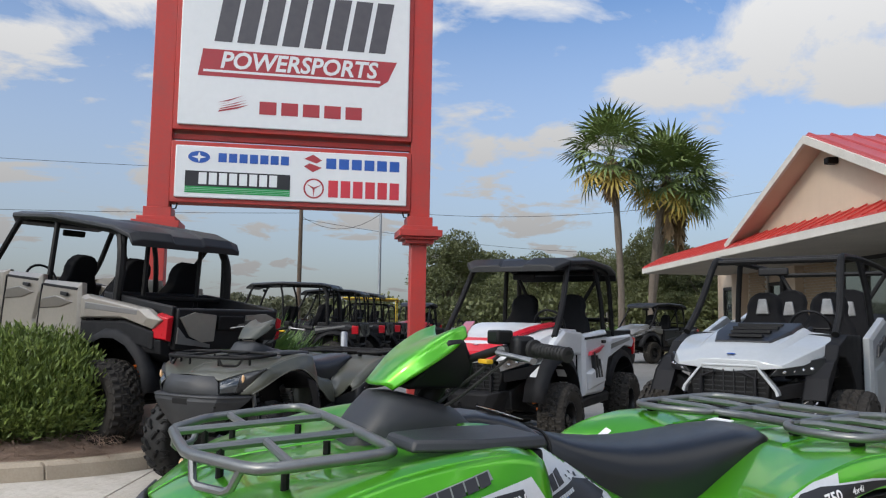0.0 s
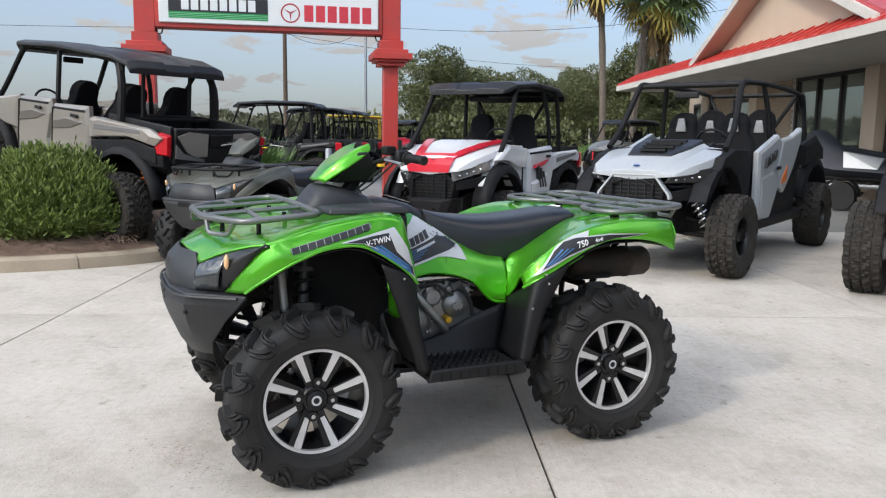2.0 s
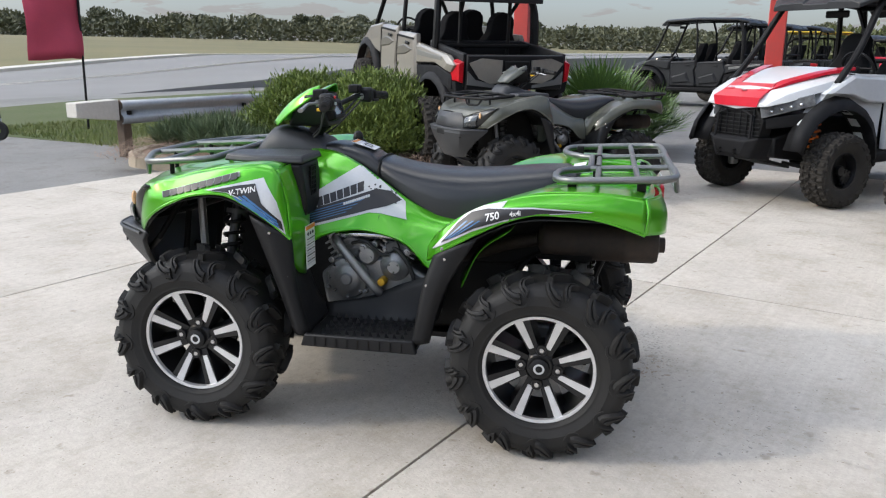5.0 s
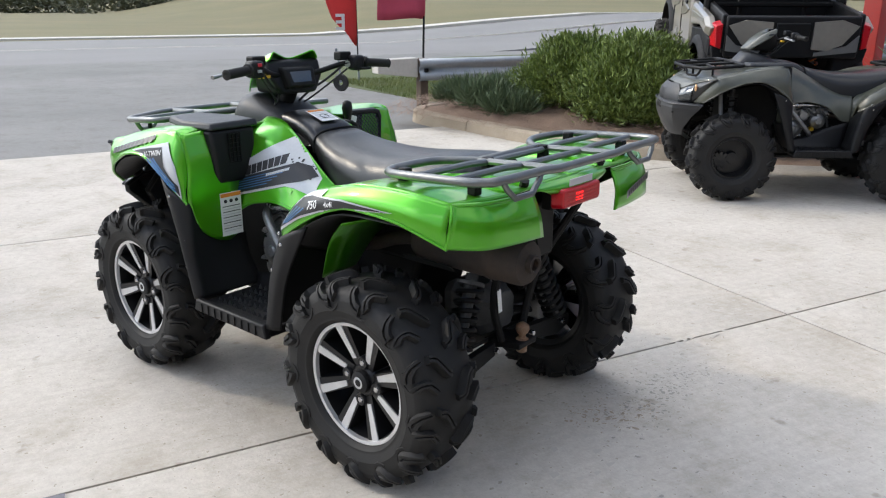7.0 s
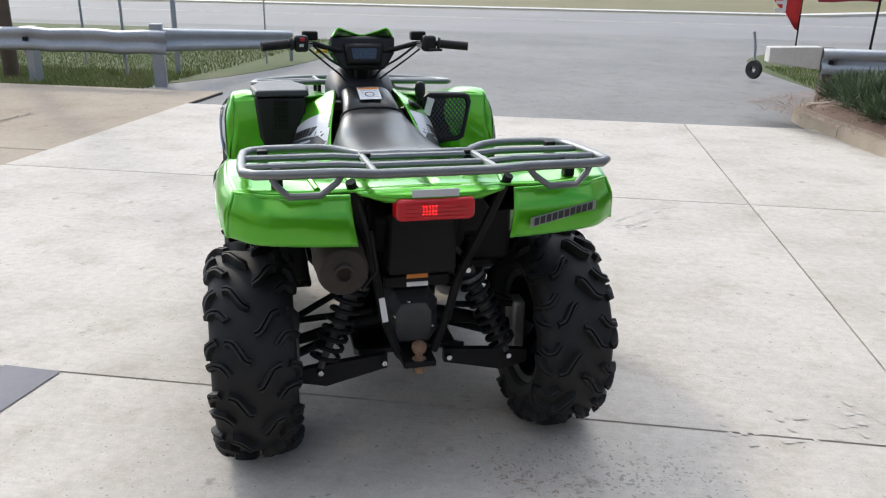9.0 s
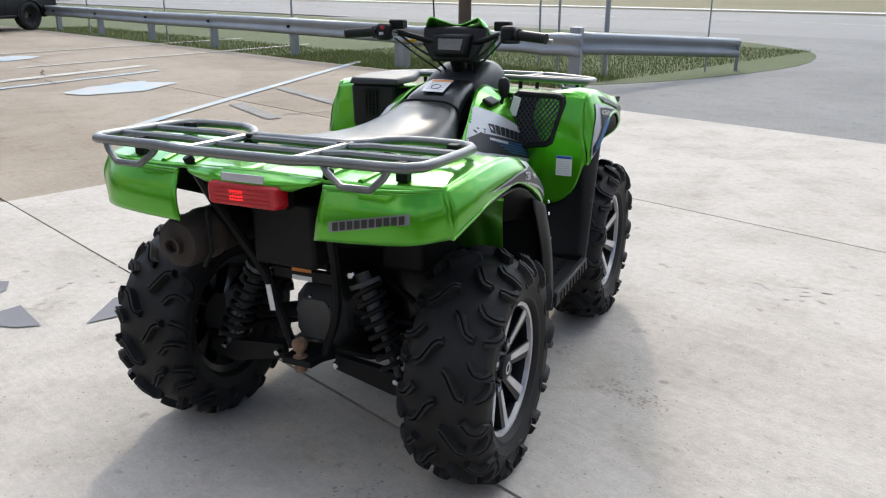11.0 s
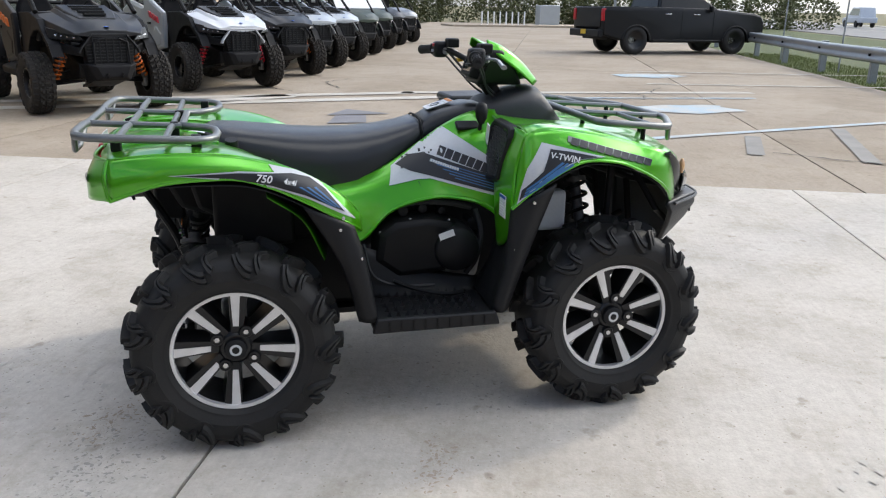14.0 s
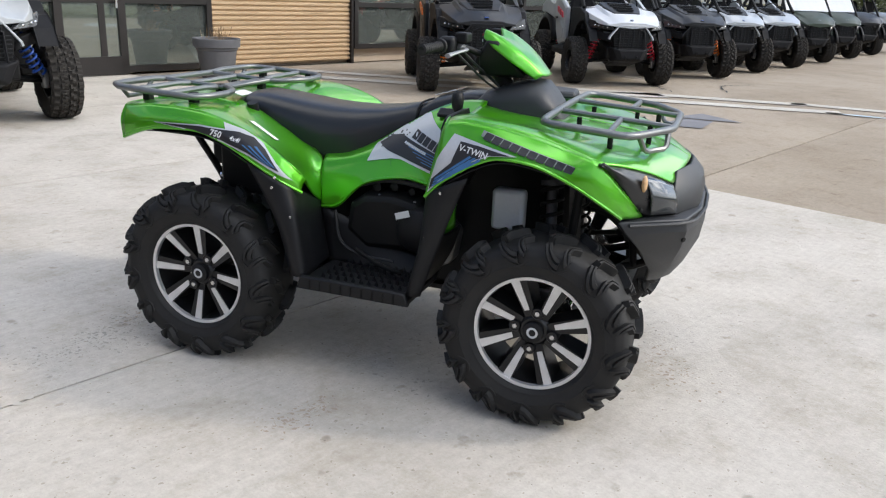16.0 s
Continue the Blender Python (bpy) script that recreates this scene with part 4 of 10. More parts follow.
# ---- the dealership building ----
def building():
    t = thing("dealership_building", "long beige dealership with red metal roof, deep porch and dark windows", "building", kind="structure")
    W = -2.8

    def p(name, g, mat, label="", **k):
        return part(name, lot_geo(g), M[mat], t, label, **k)

    p("wall", Geo().box((-6.5, W - 0.15, 1.7), (17, 0.3, 3.4)), "stucco", "beige stucco wall")
    p("back_wall", Geo().box((3, W - 9.0, 1.8), (36, 0.3, 3.6)), "stucco")
    p("end_wall", Geo().box((-14.9, W - 4.5, 1.8), (0.3, 9, 3.6)), "stucco")
    p("end_wall", Geo().box((29, W - 4.5, 1.8), (0.3, 9, 3.6)), "stucco")
    # porch roof: red sheets with standing seams, weathered fascia, boarded underside
    U0, U1 = -13.5, 9.0
    p("porch_roof", Geo().prism([(0.12, 2.97), (-0.5, 3.30), (-3.3, 4.15), (-3.3, 4.0), (-0.5, 3.16), (0.12, 2.87)], U0, U1, "x"), "roof_edge", "bright red metal porch roof")
    g = Geo()
    u = U0
    while u < U1:
        g.prism([(0.12, 3.0), (-0.5, 3.33), (-3.3, 4.18), (-3.3, 4.15), (-0.5, 3.30), (0.12, 2.97)], u, u + 0.03, "x")
        u += 0.42
    p("seams", g, "roof_edge", smooth=0)
    p("fascia", Geo().box(((U0 + U1) / 2, 0.10, 2.875), (U1 - U0, 0.06, 0.15)), "fascia", "weathered white fascia board")
    p("soffit", Geo().box(((U0 + U1) / 2, -1.4, 2.81), (U1 - U0, 2.9, 0.03)), "soffit")
    # the big gable over the porch
    gu, gh, gw, zb = -3.35, 4.62, 3.85, 3.0
    p("gable_wall", Geo().prism([(gu - 3.25, 3.2), (gu + 3.25, 3.2), (gu, gh - 0.03)], -0.45, -0.65, "y"), "stucco", "beige stucco gable", smooth=0)
    for s in (-1, 1):
        a, b = (gu + s * gw, zb), (gu, gh)
        p("gable_roof", Geo().prism([(a[0], a[1]), (b[0], b[1]), (b[0], b[1] + 0.12), (a[0], a[1] + 0.12)], -0.06, -9.0, "y"), "roof_red", "red metal gable roof", smooth=0)
        p("gable_soffit", Geo().prism([(a[0], a[1] - 0.012), (b[0], b[1] - 0.012), (b[0], b[1] - 0.004), (a[0], a[1] - 0.004)], -0.06, -0.5, "y"), "stucco", "beige boarded gable overhang", smooth=0)
        p("bargeboard", Geo().prism([(a[0], a[1] - 0.05), (b[0], b[1] - 0.05), (b[0], b[1] + 0.10), (a[0], a[1] + 0.10)], -0.06, 0.0, "y"), "fascia", "weathered white bargeboard", smooth=0)
        g = Geo()
        for i in range(21):
            v = -0.1 - i * 0.42
            g.prism([(a[0], a[1] + 0.12), (b[0], b[1] + 0.12), (b[0], b[1] + 0.16), (a[0], a[1] + 0.16)], v, v - 0.03, "y")
        p("seams", g, "roof_red", smooth=0)
    p("flood_lamp", Geo().box((gu + 0.28, -0.36, gh - 0.42), (0.16, 0.2, 0.12)), "matteblack", "small black floodlight", bevel=0.02)
    # porch posts and piers
    for u in (-12.9, -9.3, -3.78, 2.6, 7.4):
        p("pier", Geo().box((u, W + 0.12, 1.45), (0.5, 0.36, 2.9)), "stucco", bevel=0.01)
    # brick faces beside the windows
    rnd = random.Random(9)
    for u0, u1 in ((-12.4, -11.2), (-9.05, -7.4)):
        panel = p("brick_panel", Geo().box(((u0 + u1) / 2, W + 0.03, 1.42), (u1 - u0, 0.06, 2.84)), "mortar", "tan brick panel")
        base = mesh_of(Geo().box((0, 0, 0), (0.20, 0.035, 0.058)), M["brick"], 0)
        for r in range(42):
            u = u0 + (0.1 if r % 2 else 0.0)
            while u + 0.2 <= u1 + 0.02 and r < 41:
                b = part("brick", base, None, panel)
                b.matrix_basis = Matrix.Translation(lot(u + 0.1, W + 0.065 + rnd.uniform(-0.004, 0.004), 0.04 + r * 0.068)) @ LOT.to_3x3().to_4x4()
                u += 0.212
    # windows: frame, mullions, dark panes
    for u0, u1, z0, z1, k in ((-14.2, -13.2, 0.9, 2.4, 1), (-10.9, -9.7, 1.0, 2.4, 1), (-7.2, -4.2, 0.9, 2.75, 3), (-3.4, 2.2, 0.1, 2.75, 5), (3.0, 7.0, 0.1, 2.7, 4), (8.0, 13.2, 0.08, 3.0, 3), (16.3, 28.5, 0.3, 3.0, 7)):
        # solid dark backing: its colour stands in for the shade indoors
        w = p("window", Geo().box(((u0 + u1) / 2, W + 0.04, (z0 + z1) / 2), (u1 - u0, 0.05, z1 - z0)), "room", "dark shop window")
        for i in range(k):
            a, b = u0 + (u1 - u0) * i / k, u0 + (u1 - u0) * (i + 1) / k
            part("pane", lot_geo(Geo().box(((a + b) / 2, W + 0.075, (z0 + z1) / 2), (b - a - 0.09, 0.012, z1 - z0 - 0.1))), M["pane"], w, smooth=0)
        for i in range(k + 1):
            a = u0 + (u1 - u0) * i / k
            part("mullion", lot_geo(Geo().box((a, W + 0.09, (z0 + z1) / 2), (0.09, 0.1, z1 - z0 + 0.08))), M["bronze"], w, smooth=0)
        for z in (z0, z1) + ((1.05,) if u1 > 10 else ()):
            part("rail", lot_geo(Geo().box(((u0 + u1) / 2, W + 0.09, z), (u1 - u0, 0.09, 0.09))), M["bronze"], w, smooth=0)
    # entrance door beside the planters
    d = p("door", Geo().box((11.3, W + 0.10, 1.08), (0.98, 0.05, 2.1)), "pane", "dark glazed entrance door")
    for c, s in (((10.86, W + 0.12, 1.08), (0.11, 0.07, 2.12)), ((11.76, W + 0.12, 1.08), (0.11, 0.07, 2.12)), ((11.3, W + 0.12, 0.14), (0.98, 0.07, 0.26)), ((11.3, W + 0.12, 2.1), (0.98, 0.07, 0.12))):
        part("door_rail", lot_geo(Geo().box(c, s)), M["bronze"], d, smooth=0)
    part("door_handle", lot_geo(Geo().box((11.66, W + 0.19, 1.0), (0.03, 0.05, 0.12))), M["chrome"], d, "bright handle")
    # ribbed steel wall
    rib = Geo()
    z = 0.06
    rows = []
    while z < 3.6:
        rows += [(W + 0.04, z), (W + 0.075, z + 0.022), (W + 0.075, z + 0.05), (W + 0.04, z + 0.072)]
        z += 0.078
    rib.rings([[(13.25, v, z) for v, z in rows], [(16.2, v, z) for v, z in rows]], False, False)
    p("ribbed_wall", rib, "corrugated", "tan horizontal corrugated steel wall", smooth=25)
    p("wall_corner", Geo().box((16.22, W + 0.05, 1.8), (0.06, 0.14, 3.6)), "bronze")
    p("wall", Geo().box((19.0, W - 0.2, 1.8), (20, 0.3, 3.6)), "stucco")
    p("parapet", Geo().box((19.0, W - 0.05, 3.9), (20, 0.5, 0.8)), "stucco")
    p("roof", Geo().box((7.0, W - 4.6, 3.65), (44, 9.2, 0.15)), "soffit")


building()


# ---- wheels shared by all vehicles ----
MESHES = {}


def knobby_tyre(R, W, rim_r, seg=30, lug=0.022):
    """A block-treaded off-road tyre round the local y axis."""
    key = ("knobby", R, W, rim_r)
    if key in MESHES:
        return MESHES[key]
    h, c, sub = W / 2, R - lug, 6
    n = seg * sub

    def block(i, w):
        """How far the moulded tread stands proud at step i and place w across it."""
        for k, (mid, half, off, lean) in enumerate(((-0.80, 0.17, 0, 0.8), (-0.27, 0.21, 3, -1.6), (0.27, 0.21, 1, 1.6), (0.80, 0.17, 4, -0.8))):
            if abs(w - mid) <= half:
                q = (i + off + round(lean * (w - mid) / half)) % (2 * sub)
                return 1.0 if q % sub < 4 and not (k in (1, 2) and q == 3) else 0.0
        return 0.0

    ws = (-1.0, -0.975, -0.96, -0.64, -0.62, -0.49, -0.47, -0.27, -0.07, -0.05, 0.05, 0.07, 0.27, 0.47, 0.49, 0.62, 0.64, 0.96, 0.975, 1.0)
    rows = []
    for i in range(n):
        ca, sa = math.cos(i * math.tau / n), math.sin(i * math.tau / n)
        side = 0.012 if (i // 3) % 4 < 2 else 0.0
        prof = [(rim_r, -h * 0.72), (rim_r + 0.012, -h * 0.80), ((rim_r + c) / 2, -h * 1.0), (c - 0.060, -h * 0.99), (c - 0.055, -h * 0.99 - side), (c - 0.025, -h * 0.97 - side)]
        prof += [(c - 0.020 * abs(w) ** 3 + lug * block(i, w), h * w) for w in ws]
        prof += [(r, -y) for r, y in reversed(prof[:6])]
        rows.append([(r * ca, y, r * sa) for r, y in prof])
    g = Geo().rings(rows + rows[:1], True, False)
    MESHES[key] = mesh_of(g, M["rubber_dusty"], 35)
    return MESHES[key]


def spoked_rim(r, W, n, mat, face, lip=None):
    """Rim barrel, lip and spokes, face towards +y."""
    key = ("rim", r, W, n, mat, face)
    if key in MESHES:
        return MESHES[key]
    h = W / 2 * 0.72
    b = Geo().lathe([(r, -h), (r + 0.006, -h), (r + 0.006, h), (r - 0.012, h + 0.004), (r - 0.02, h - 0.02), (r - 0.03, -h + 0.02), (r - 0.02, -h)], 36, closed=True)
    b.lathe([(0.001, h * 0.1), (r - 0.02, h * 0.05), (r - 0.02, h * 0.0), (0.001, -0.02)], 24)
    s = Geo()
    for i in range(n):
        m = Matrix.Rotation(i * math.tau / n, 4, "Y")
        s.box((r * 0.55, h * 0.55, 0), (r * 0.86, 0.02, r * 0.16), m @ Matrix.Rotation(-0.12, 4, "Z"))
    s.lathe([(0.001, h * 0.75), (r * 0.26, h * 0.72), (r * 0.30, h * 0.4), (0.001, h * 0.3)], 16)
    MESHES[key] = (mesh_of(b, M[mat], 35), mesh_of(s, M[face], 35))
    return MESHES[key]


def put_wheel(t, x, y, z, R, W, rim_r, n=8, mat="rim_black", face="rim_black", turn=0.0):
    side = 1 if y > 0 else -1
    m = Matrix.Translation((x, y, z)) @ Matrix.Rotation(turn + (0 if side > 0 else math.pi), 4, "Z") @ Matrix.Rotation(x * 1.7 + y, 4, "Y")
    barrel, spokes = spoked_rim(rim_r, W, n, mat, face)
    w = part("wheel", barrel, None, t, m=m)
    part("tyre", knobby_tyre(R, W, rim_r), None, w)
    part("spokes", spokes, None, w)
    return w


def coil(a, b, r, turns, wire, seg=6):
    """A spring between two points."""
    a, b = Vector(a), Vector(b)
    d = (b - a).normalized()
    s = d.cross(Vector((0, 1, 0)) if abs(d.y) < 0.9 else Vector((1, 0, 0))).normalized()
    u = d.cross(s)
    n = turns * 12
    return Geo().tube([a.lerp(b, i / n) + (s * math.cos(i * math.tau / 12) + u * math.sin(i * math.tau / 12)) * r for i in range(n + 1)], wire, seg)


def shock(t, a, b, mat, r=0.035):
    a, b = Vector(a), Vector(b)
    g = Geo().tube([a, a.lerp(b, 0.55)], r * 0.55, 10)
    g.tube([a.lerp(b, 0.5), b], r * 0.3, 8)
    g.tube([a.lerp(b, 0.08), a.lerp(b, 0.12)], r * 1.15, 12)
    p = part("shock_absorber", g, M["cast_dark"], t)
    part("spring", coil(a.lerp(b, 0.12), b.lerp(a, 0.08), r, 8, r * 0.2), M[mat], p)


def seat_geo(x, y, z, h=0.62, w=0.5):
    g = Geo()
    back = [[(x - 0.06, -w / 2, 0.0), (x - 0.05, -w * 0.52, h * 0.4), (x - 0.13, -w * 0.42, h * 0.75), (x - 0.17, -w * 0.26, h)]]
    rows = []
    for k, (ww, dz, dx) in enumerate(((0.46, 0.0, 0.0), (0.5, h * 0.2, -0.01), (0.52, h * 0.45, -0.05), (0.45, h * 0.62, -0.10), (0.36, h * 0.72, -0.12), (0.33, h * 0.80, -0.135), (0.34, h * 0.90, -0.15), (0.30, h * 1.0, -0.165), (0.20, h * 1.07, -0.175), (0.08, h * 1.10, -0.18))):
        hw = ww * w
        rows.append([(x + dx, y - hw, z + dz), (x + dx + 0.05, y - hw * 0.8, z + dz), (x + dx + 0.03, y, z + dz), (x + dx + 0.05, y + hw * 0.8, z + dz), (x + dx, y + hw, z + dz), (x + dx - 0.10, y + hw * 0.8, z + dz), (x + dx - 0.10, y - hw * 0.8, z + dz)])
    g.rings(rows)
    g.rings([[(x + 0.02, y - w / 2, z - 0.12), (x + 0.02, y + w / 2, z - 0.12), (x + 0.02, y + w / 2, z + 0.02), (x + 0.02, y - w / 2, z + 0.02)],
             [(x + 0.5, y - w * 0.46, z - 0.10), (x + 0.5, y + w * 0.46, z - 0.10), (x + 0.5, y + w * 0.46, z + 0.07), (x + 0.5, y - w * 0.46, z + 0.07)]])
    return g


def utv(name, label, m, wb=2.05, track=0.68, R=0.37, W=0.27, rim=0.19, rows=1, sport=False, hood="white_paint", side="white_paint", accent=None, trim="trim_black", panel=None,
        roof=True, spring="orange", top=1.95, bed=True, lamps="lens", spoke="rim_black", windscreen=False, stripe_mat=None, group="", badge=None, seat="cloth", belt=1.10, tail=1.0, slash=None, marker=False, bedside=None):
    """A side-by-side: x forward, y left, on its wheels with the origin on the ground between the axles."""
    t = thing(name, label, "off-road vehicle", m, group)
    f, r = wb / 2, -wb / 2
    for x in (f, r):
        for s in (1, -1):
            put_wheel(t, x, s * track, R, R, W * (1.0 if x > 0 else 1.08), rim, 8, "rim_black", spoke)
    hw = track - 0.04
    nose = f + 0.60
    # tub and sills
    part("chassis", Geo().prism([(f - 0.3, 0.34), (f + 0.45, 0.44), (f + 0.46, 0.62), (f - 0.3, 0.80), (r + 0.35, 0.80), (r - 0.50, 0.84), (r - 0.45, 0.50), (r + 0.35, 0.34)], -0.34, 0.34), M["matteblack"], t, bevel=0.02)
    for s in (1, -1):
        part("sill", Geo().rings([[(f - R - 0.16, s * (hw - 0.16), 0.36), (f - R - 0.16, s * (hw + 0.04), 0.38), (f - R - 0.16, s * (hw + 0.05), 0.47), (f - R - 0.16, s * (hw - 0.16), 0.52)],
                                  [(r + R + 0.20, s * (hw - 0.16), 0.36), (r + R + 0.20, s * (hw + 0.04), 0.40), (r + R + 0.20, s * (hw + 0.05), 0.50), (r + R + 0.20, s * (hw - 0.16), 0.55)]]), M[trim], t, bevel=0.02)
    # bonnet: x, half width, height, crown
    prof = ((nose - 0.01, 0.40, 0.99, 0.0), (f + 0.42, 0.50, 1.06, 0.012), (f + 0.15, 0.57, 1.12, 0.02), (f - 0.15, 0.62, 1.19, 0.02), (f - 0.30, 0.62, 1.215, 0.02)) if sport else \
        ((nose + 0.02, 0.36, 0.95, 0.0), (f + 0.48, 0.46, 1.04, 0.015), (f + 0.18, 0.56, 1.13, 0.02), (f - 0.12, 0.61, 1.20, 0.02), (f - 0.28, 0.61, 1.22, 0.02))

    def top_z(x):
        q = sorted(prof)
        for a, b in zip(q, q[1:]):
            if x <= b[0]:
                k = (x - a[0]) / (b[0] - a[0])
                return a[2] + (b[2] - a[2]) * k + a[3]
        return q[-1][2]

    sec = []
    for x, w, z, c in prof:
        th = 0.04 if x > f + 0.5 else 0.09
        sec.append([(x, -w, z - th), (x, -w * 0.96, z - 0.02), (x, -w * 0.62, z), (x, -w * 0.54, z + c + 0.012), (x, 0, z + c + 0.016), (x, w * 0.54, z + c + 0.012), (x, w * 0.62, z), (x, w * 0.96, z - 0.02), (x, w, z - th), (x, 0, z - th - 0.04)])
    bon = part("bonnet", Geo().rings(sec), M[hood], t, smooth=24, bevel=0.006)
    part("nose_badge", Geo().ball((nose - 0.07, 0, top_z(nose - 0.07) + 0.018), (0.025, 0.035, 0.006), 10, 5), M["sign_blue"] if sport else M["chrome"], bon)
    if sport:
        a, b = f + 0.26, f - 0.34
        za, zb = top_z(a) + 0.012, top_z(b) + 0.012
        vent = part("bonnet_vent", Geo().rings([[(a, -0.24, za - 0.03), (a, 0.24, za - 0.03), (a, 0.21, za + 0.012), (a, -0.21, za + 0.012)], [((a + b) / 2, -0.33, (za + zb) / 2 - 0.03), ((a + b) / 2, 0.33, (za + zb) / 2 - 0.03), ((a + b) / 2, 0.29, (za + zb) / 2 + 0.03), ((a + b) / 2, -0.29, (za + zb) / 2 + 0.03)], [(b, -0.33, zb - 0.03), (b, 0.33, zb - 0.03), (b, 0.30, zb + 0.035), (b, -0.30, zb + 0.035)]]), M["dark_paint"], t, "dark vented bonnet panel", smooth=0, bevel=0.01)
        for k in range(4):
            x = a - 0.10 - 0.13 * k
            part("vent_slat", Geo().box((x, 0, top_z(x) + 0.044), (0.06, 0.26 + 0.05 * min(k, 2), 0.022)), M["blackplastic"], vent)
    if accent:
        for s in (1, -1):
            pts = [(f + 0.52, 0.20), (f + 0.30, 0.27), (f, 0.37), (f - 0.28, 0.47)]
            ring = []
            for x, y in pts:
                z = top_z(x) + 0.012
                ring.append([(x, s * (y - 0.055), z - 0.01), (x, s * (y + 0.055), z - 0.02), (x, s * (y + 0.055), z + 0.006), (x, s * (y - 0.055), z + 0.010)])
            part("bonnet_stripe", Geo().rings(ring), M[accent], bon, "red bonnet stripe")
        part("nose_band", Geo().rings([[(nose + 0.035, -0.25, 0.90), (nose + 0.035, 0.25, 0.90), (nose + 0.032, 0.28, 0.985), (nose + 0.032, -0.28, 0.985)], [(f + 0.40, -0.26, 1.0), (f + 0.40, 0.26, 1.0), (f + 0.40, 0.24, top_z(f + 0.40) + 0.022), (f + 0.40, -0.24, top_z(f + 0.40) + 0.022)]]), M[accent], bon, "red nose band", smooth=0)
    # nose: grille, brow, bumper, lamps
    gz = 0.95 if sport else 0.90
    gr = part("grille", Geo().rings([[(nose - 0.14, y, z) for y, z in ((-0.22, gz), (0.22, gz), (0.32, gz - 0.12), (0.28, 0.60), (-0.28, 0.60), (-0.32, gz - 0.12))], [(nose - 0.02, y, z) for y, z in ((-0.20, gz), (0.20, gz), (0.30, gz - 0.12), (0.26, 0.60), (-0.26, 0.60), (-0.30, gz - 0.12))]]), M["matteblack"], t, bevel=0.008)
    for k in range(8):
        part("grille_slat", Geo().box((nose - 0.013, 0, gz - 0.04 - 0.037 * k), (0.014, 0.40 + (0.14 if k > 1 else 0.05 * k), 0.010)), M["dark_paint"], gr)
    for k in range(6):
        part("grille_bar", Geo().box((nose - 0.011, -0.2 + 0.08 * k, (gz + 0.6) / 2), (0.012, 0.008, gz - 0.64)), M["dark_paint"], gr)
    for s in (1, -1):
        part("grille_guard", Geo().tube([(nose + 0.02, s * 0.10, gz - 0.04), (nose + 0.02, s * 0.20, gz - 0.08), (nose + 0.035, s * 0.21, 0.60), (nose + 0.035, s * 0.05, 0.585)], 0.013, 6), M[trim], t)
    if sport:
        br = Geo()
        for s in (1, -1):
            br.rings([[(nose + 0.0, s * y, z), (nose + 0.0, s * (y + dy), z + dz), (nose - 0.07, s * (y + dy), z + dz), (nose - 0.07, s * y, z)] for y, z, dy, dz in ((0.0, gz - 0.0, 0.0, 0.018), (0.20, gz - 0.0, 0.008, 0.018), (0.335, gz - 0.17, 0.018, 0.012), (0.345, gz - 0.21, 0.022, 0.012))])
        part("grille_brow", br, M[hood], t, smooth=0, bevel=0.005)
    part("bumper", Geo().rings([[(nose - 0.20, y, z) for y, z in ((-0.34, 0.62), (0.34, 0.62), (0.26, 0.40), (-0.26, 0.40))], [(nose + 0.02, y, z) for y, z in ((-0.30, 0.62), (0.30, 0.62), (0.20, 0.42), (-0.20, 0.42))], [(nose + 0.07, y, z) for y, z in ((-0.20, 0.59), (0.20, 0.59), (0.14, 0.46), (-0.14, 0.46))]]), M[trim], t, smooth=0, bevel=0.015)
    for s in (1, -1):
        part("tow_hook", Geo().tube([(nose + 0.05, s * 0.09, 0.50), (nose + 0.10, s * 0.09, 0.50), (nose + 0.10, s * 0.09, 0.46), (nose + 0.05, s * 0.09, 0.46)], 0.01, 6), M["matteblack"], t)
    part("skid_plate", Geo().prism([(nose - 0.05, 0.42), (nose - 0.55, 0.30), (nose - 0.55, 0.33), (nose - 0.02, 0.46)], -0.2, 0.2), M["greyplastic"], t)
    for s in (1, -1):
        if sport:
            o = [(nose - 0.01, s * 0.30, gz - 0.06), (nose - 0.02, s * 0.36, 0.955), (f + 0.20, s * 0.60, 1.035), (f + 0.30, s * 0.60, 0.90)]
        else:
            o = [(nose + 0.0, s * 0.29, 0.80), (nose + 0.01, s * 0.27, 0.90), (f + 0.30, s * 0.58, 1.03), (f + 0.28, s * 0.60, 0.93)]
        i2 = [Vector(q) + Vector((-0.10, -s * 0.06, -0.01)) for q in o]
        h = part("headlight", Geo().rings([o, i2]), M[lamps], t, "clear headlight" if lamps == "lens" else "smoked headlight", bevel=0.008)
        for k in range(4):
            q = Vector(o[0]).lerp(Vector(o[3]), 0.2 + 0.18 * k).lerp(Vector(o[1]).lerp(Vector(o[2]), 0.2 + 0.18 * k), 0.4)
            part("lamp_reflector", Geo().ball(q, (0.014, 0.024, 0.016), 8, 6), M["chrome"], h)
        part("lamp_surround", Geo().rings([[(nose - 0.04, s * 0.30, 0.80), (f + 0.26, s * 0.60, 0.88), (f + 0.22, s * 0.60, 0.76), (nose - 0.06, s * 0.30, 0.70)], [(nose - 0.14, s * 0.26, 0.80), (f + 0.18, s * 0.54, 0.88), (f + 0.16, s * 0.54, 0.76), (nose - 0.16, s * 0.26, 0.70)]]), M[trim], t, smooth=0, bevel=0.01)
        # front wing: side panel with the wheel arch cut out of it
        ra = R + (0.15 if sport else 0.12)
        arch = [(f + ra * 1.02 * math.cos(math.radians(a)), R + 0.10 + ra * math.sin(math.radians(a))) for a in range(25, 186, 20)]
        back = f - ra - 0.17
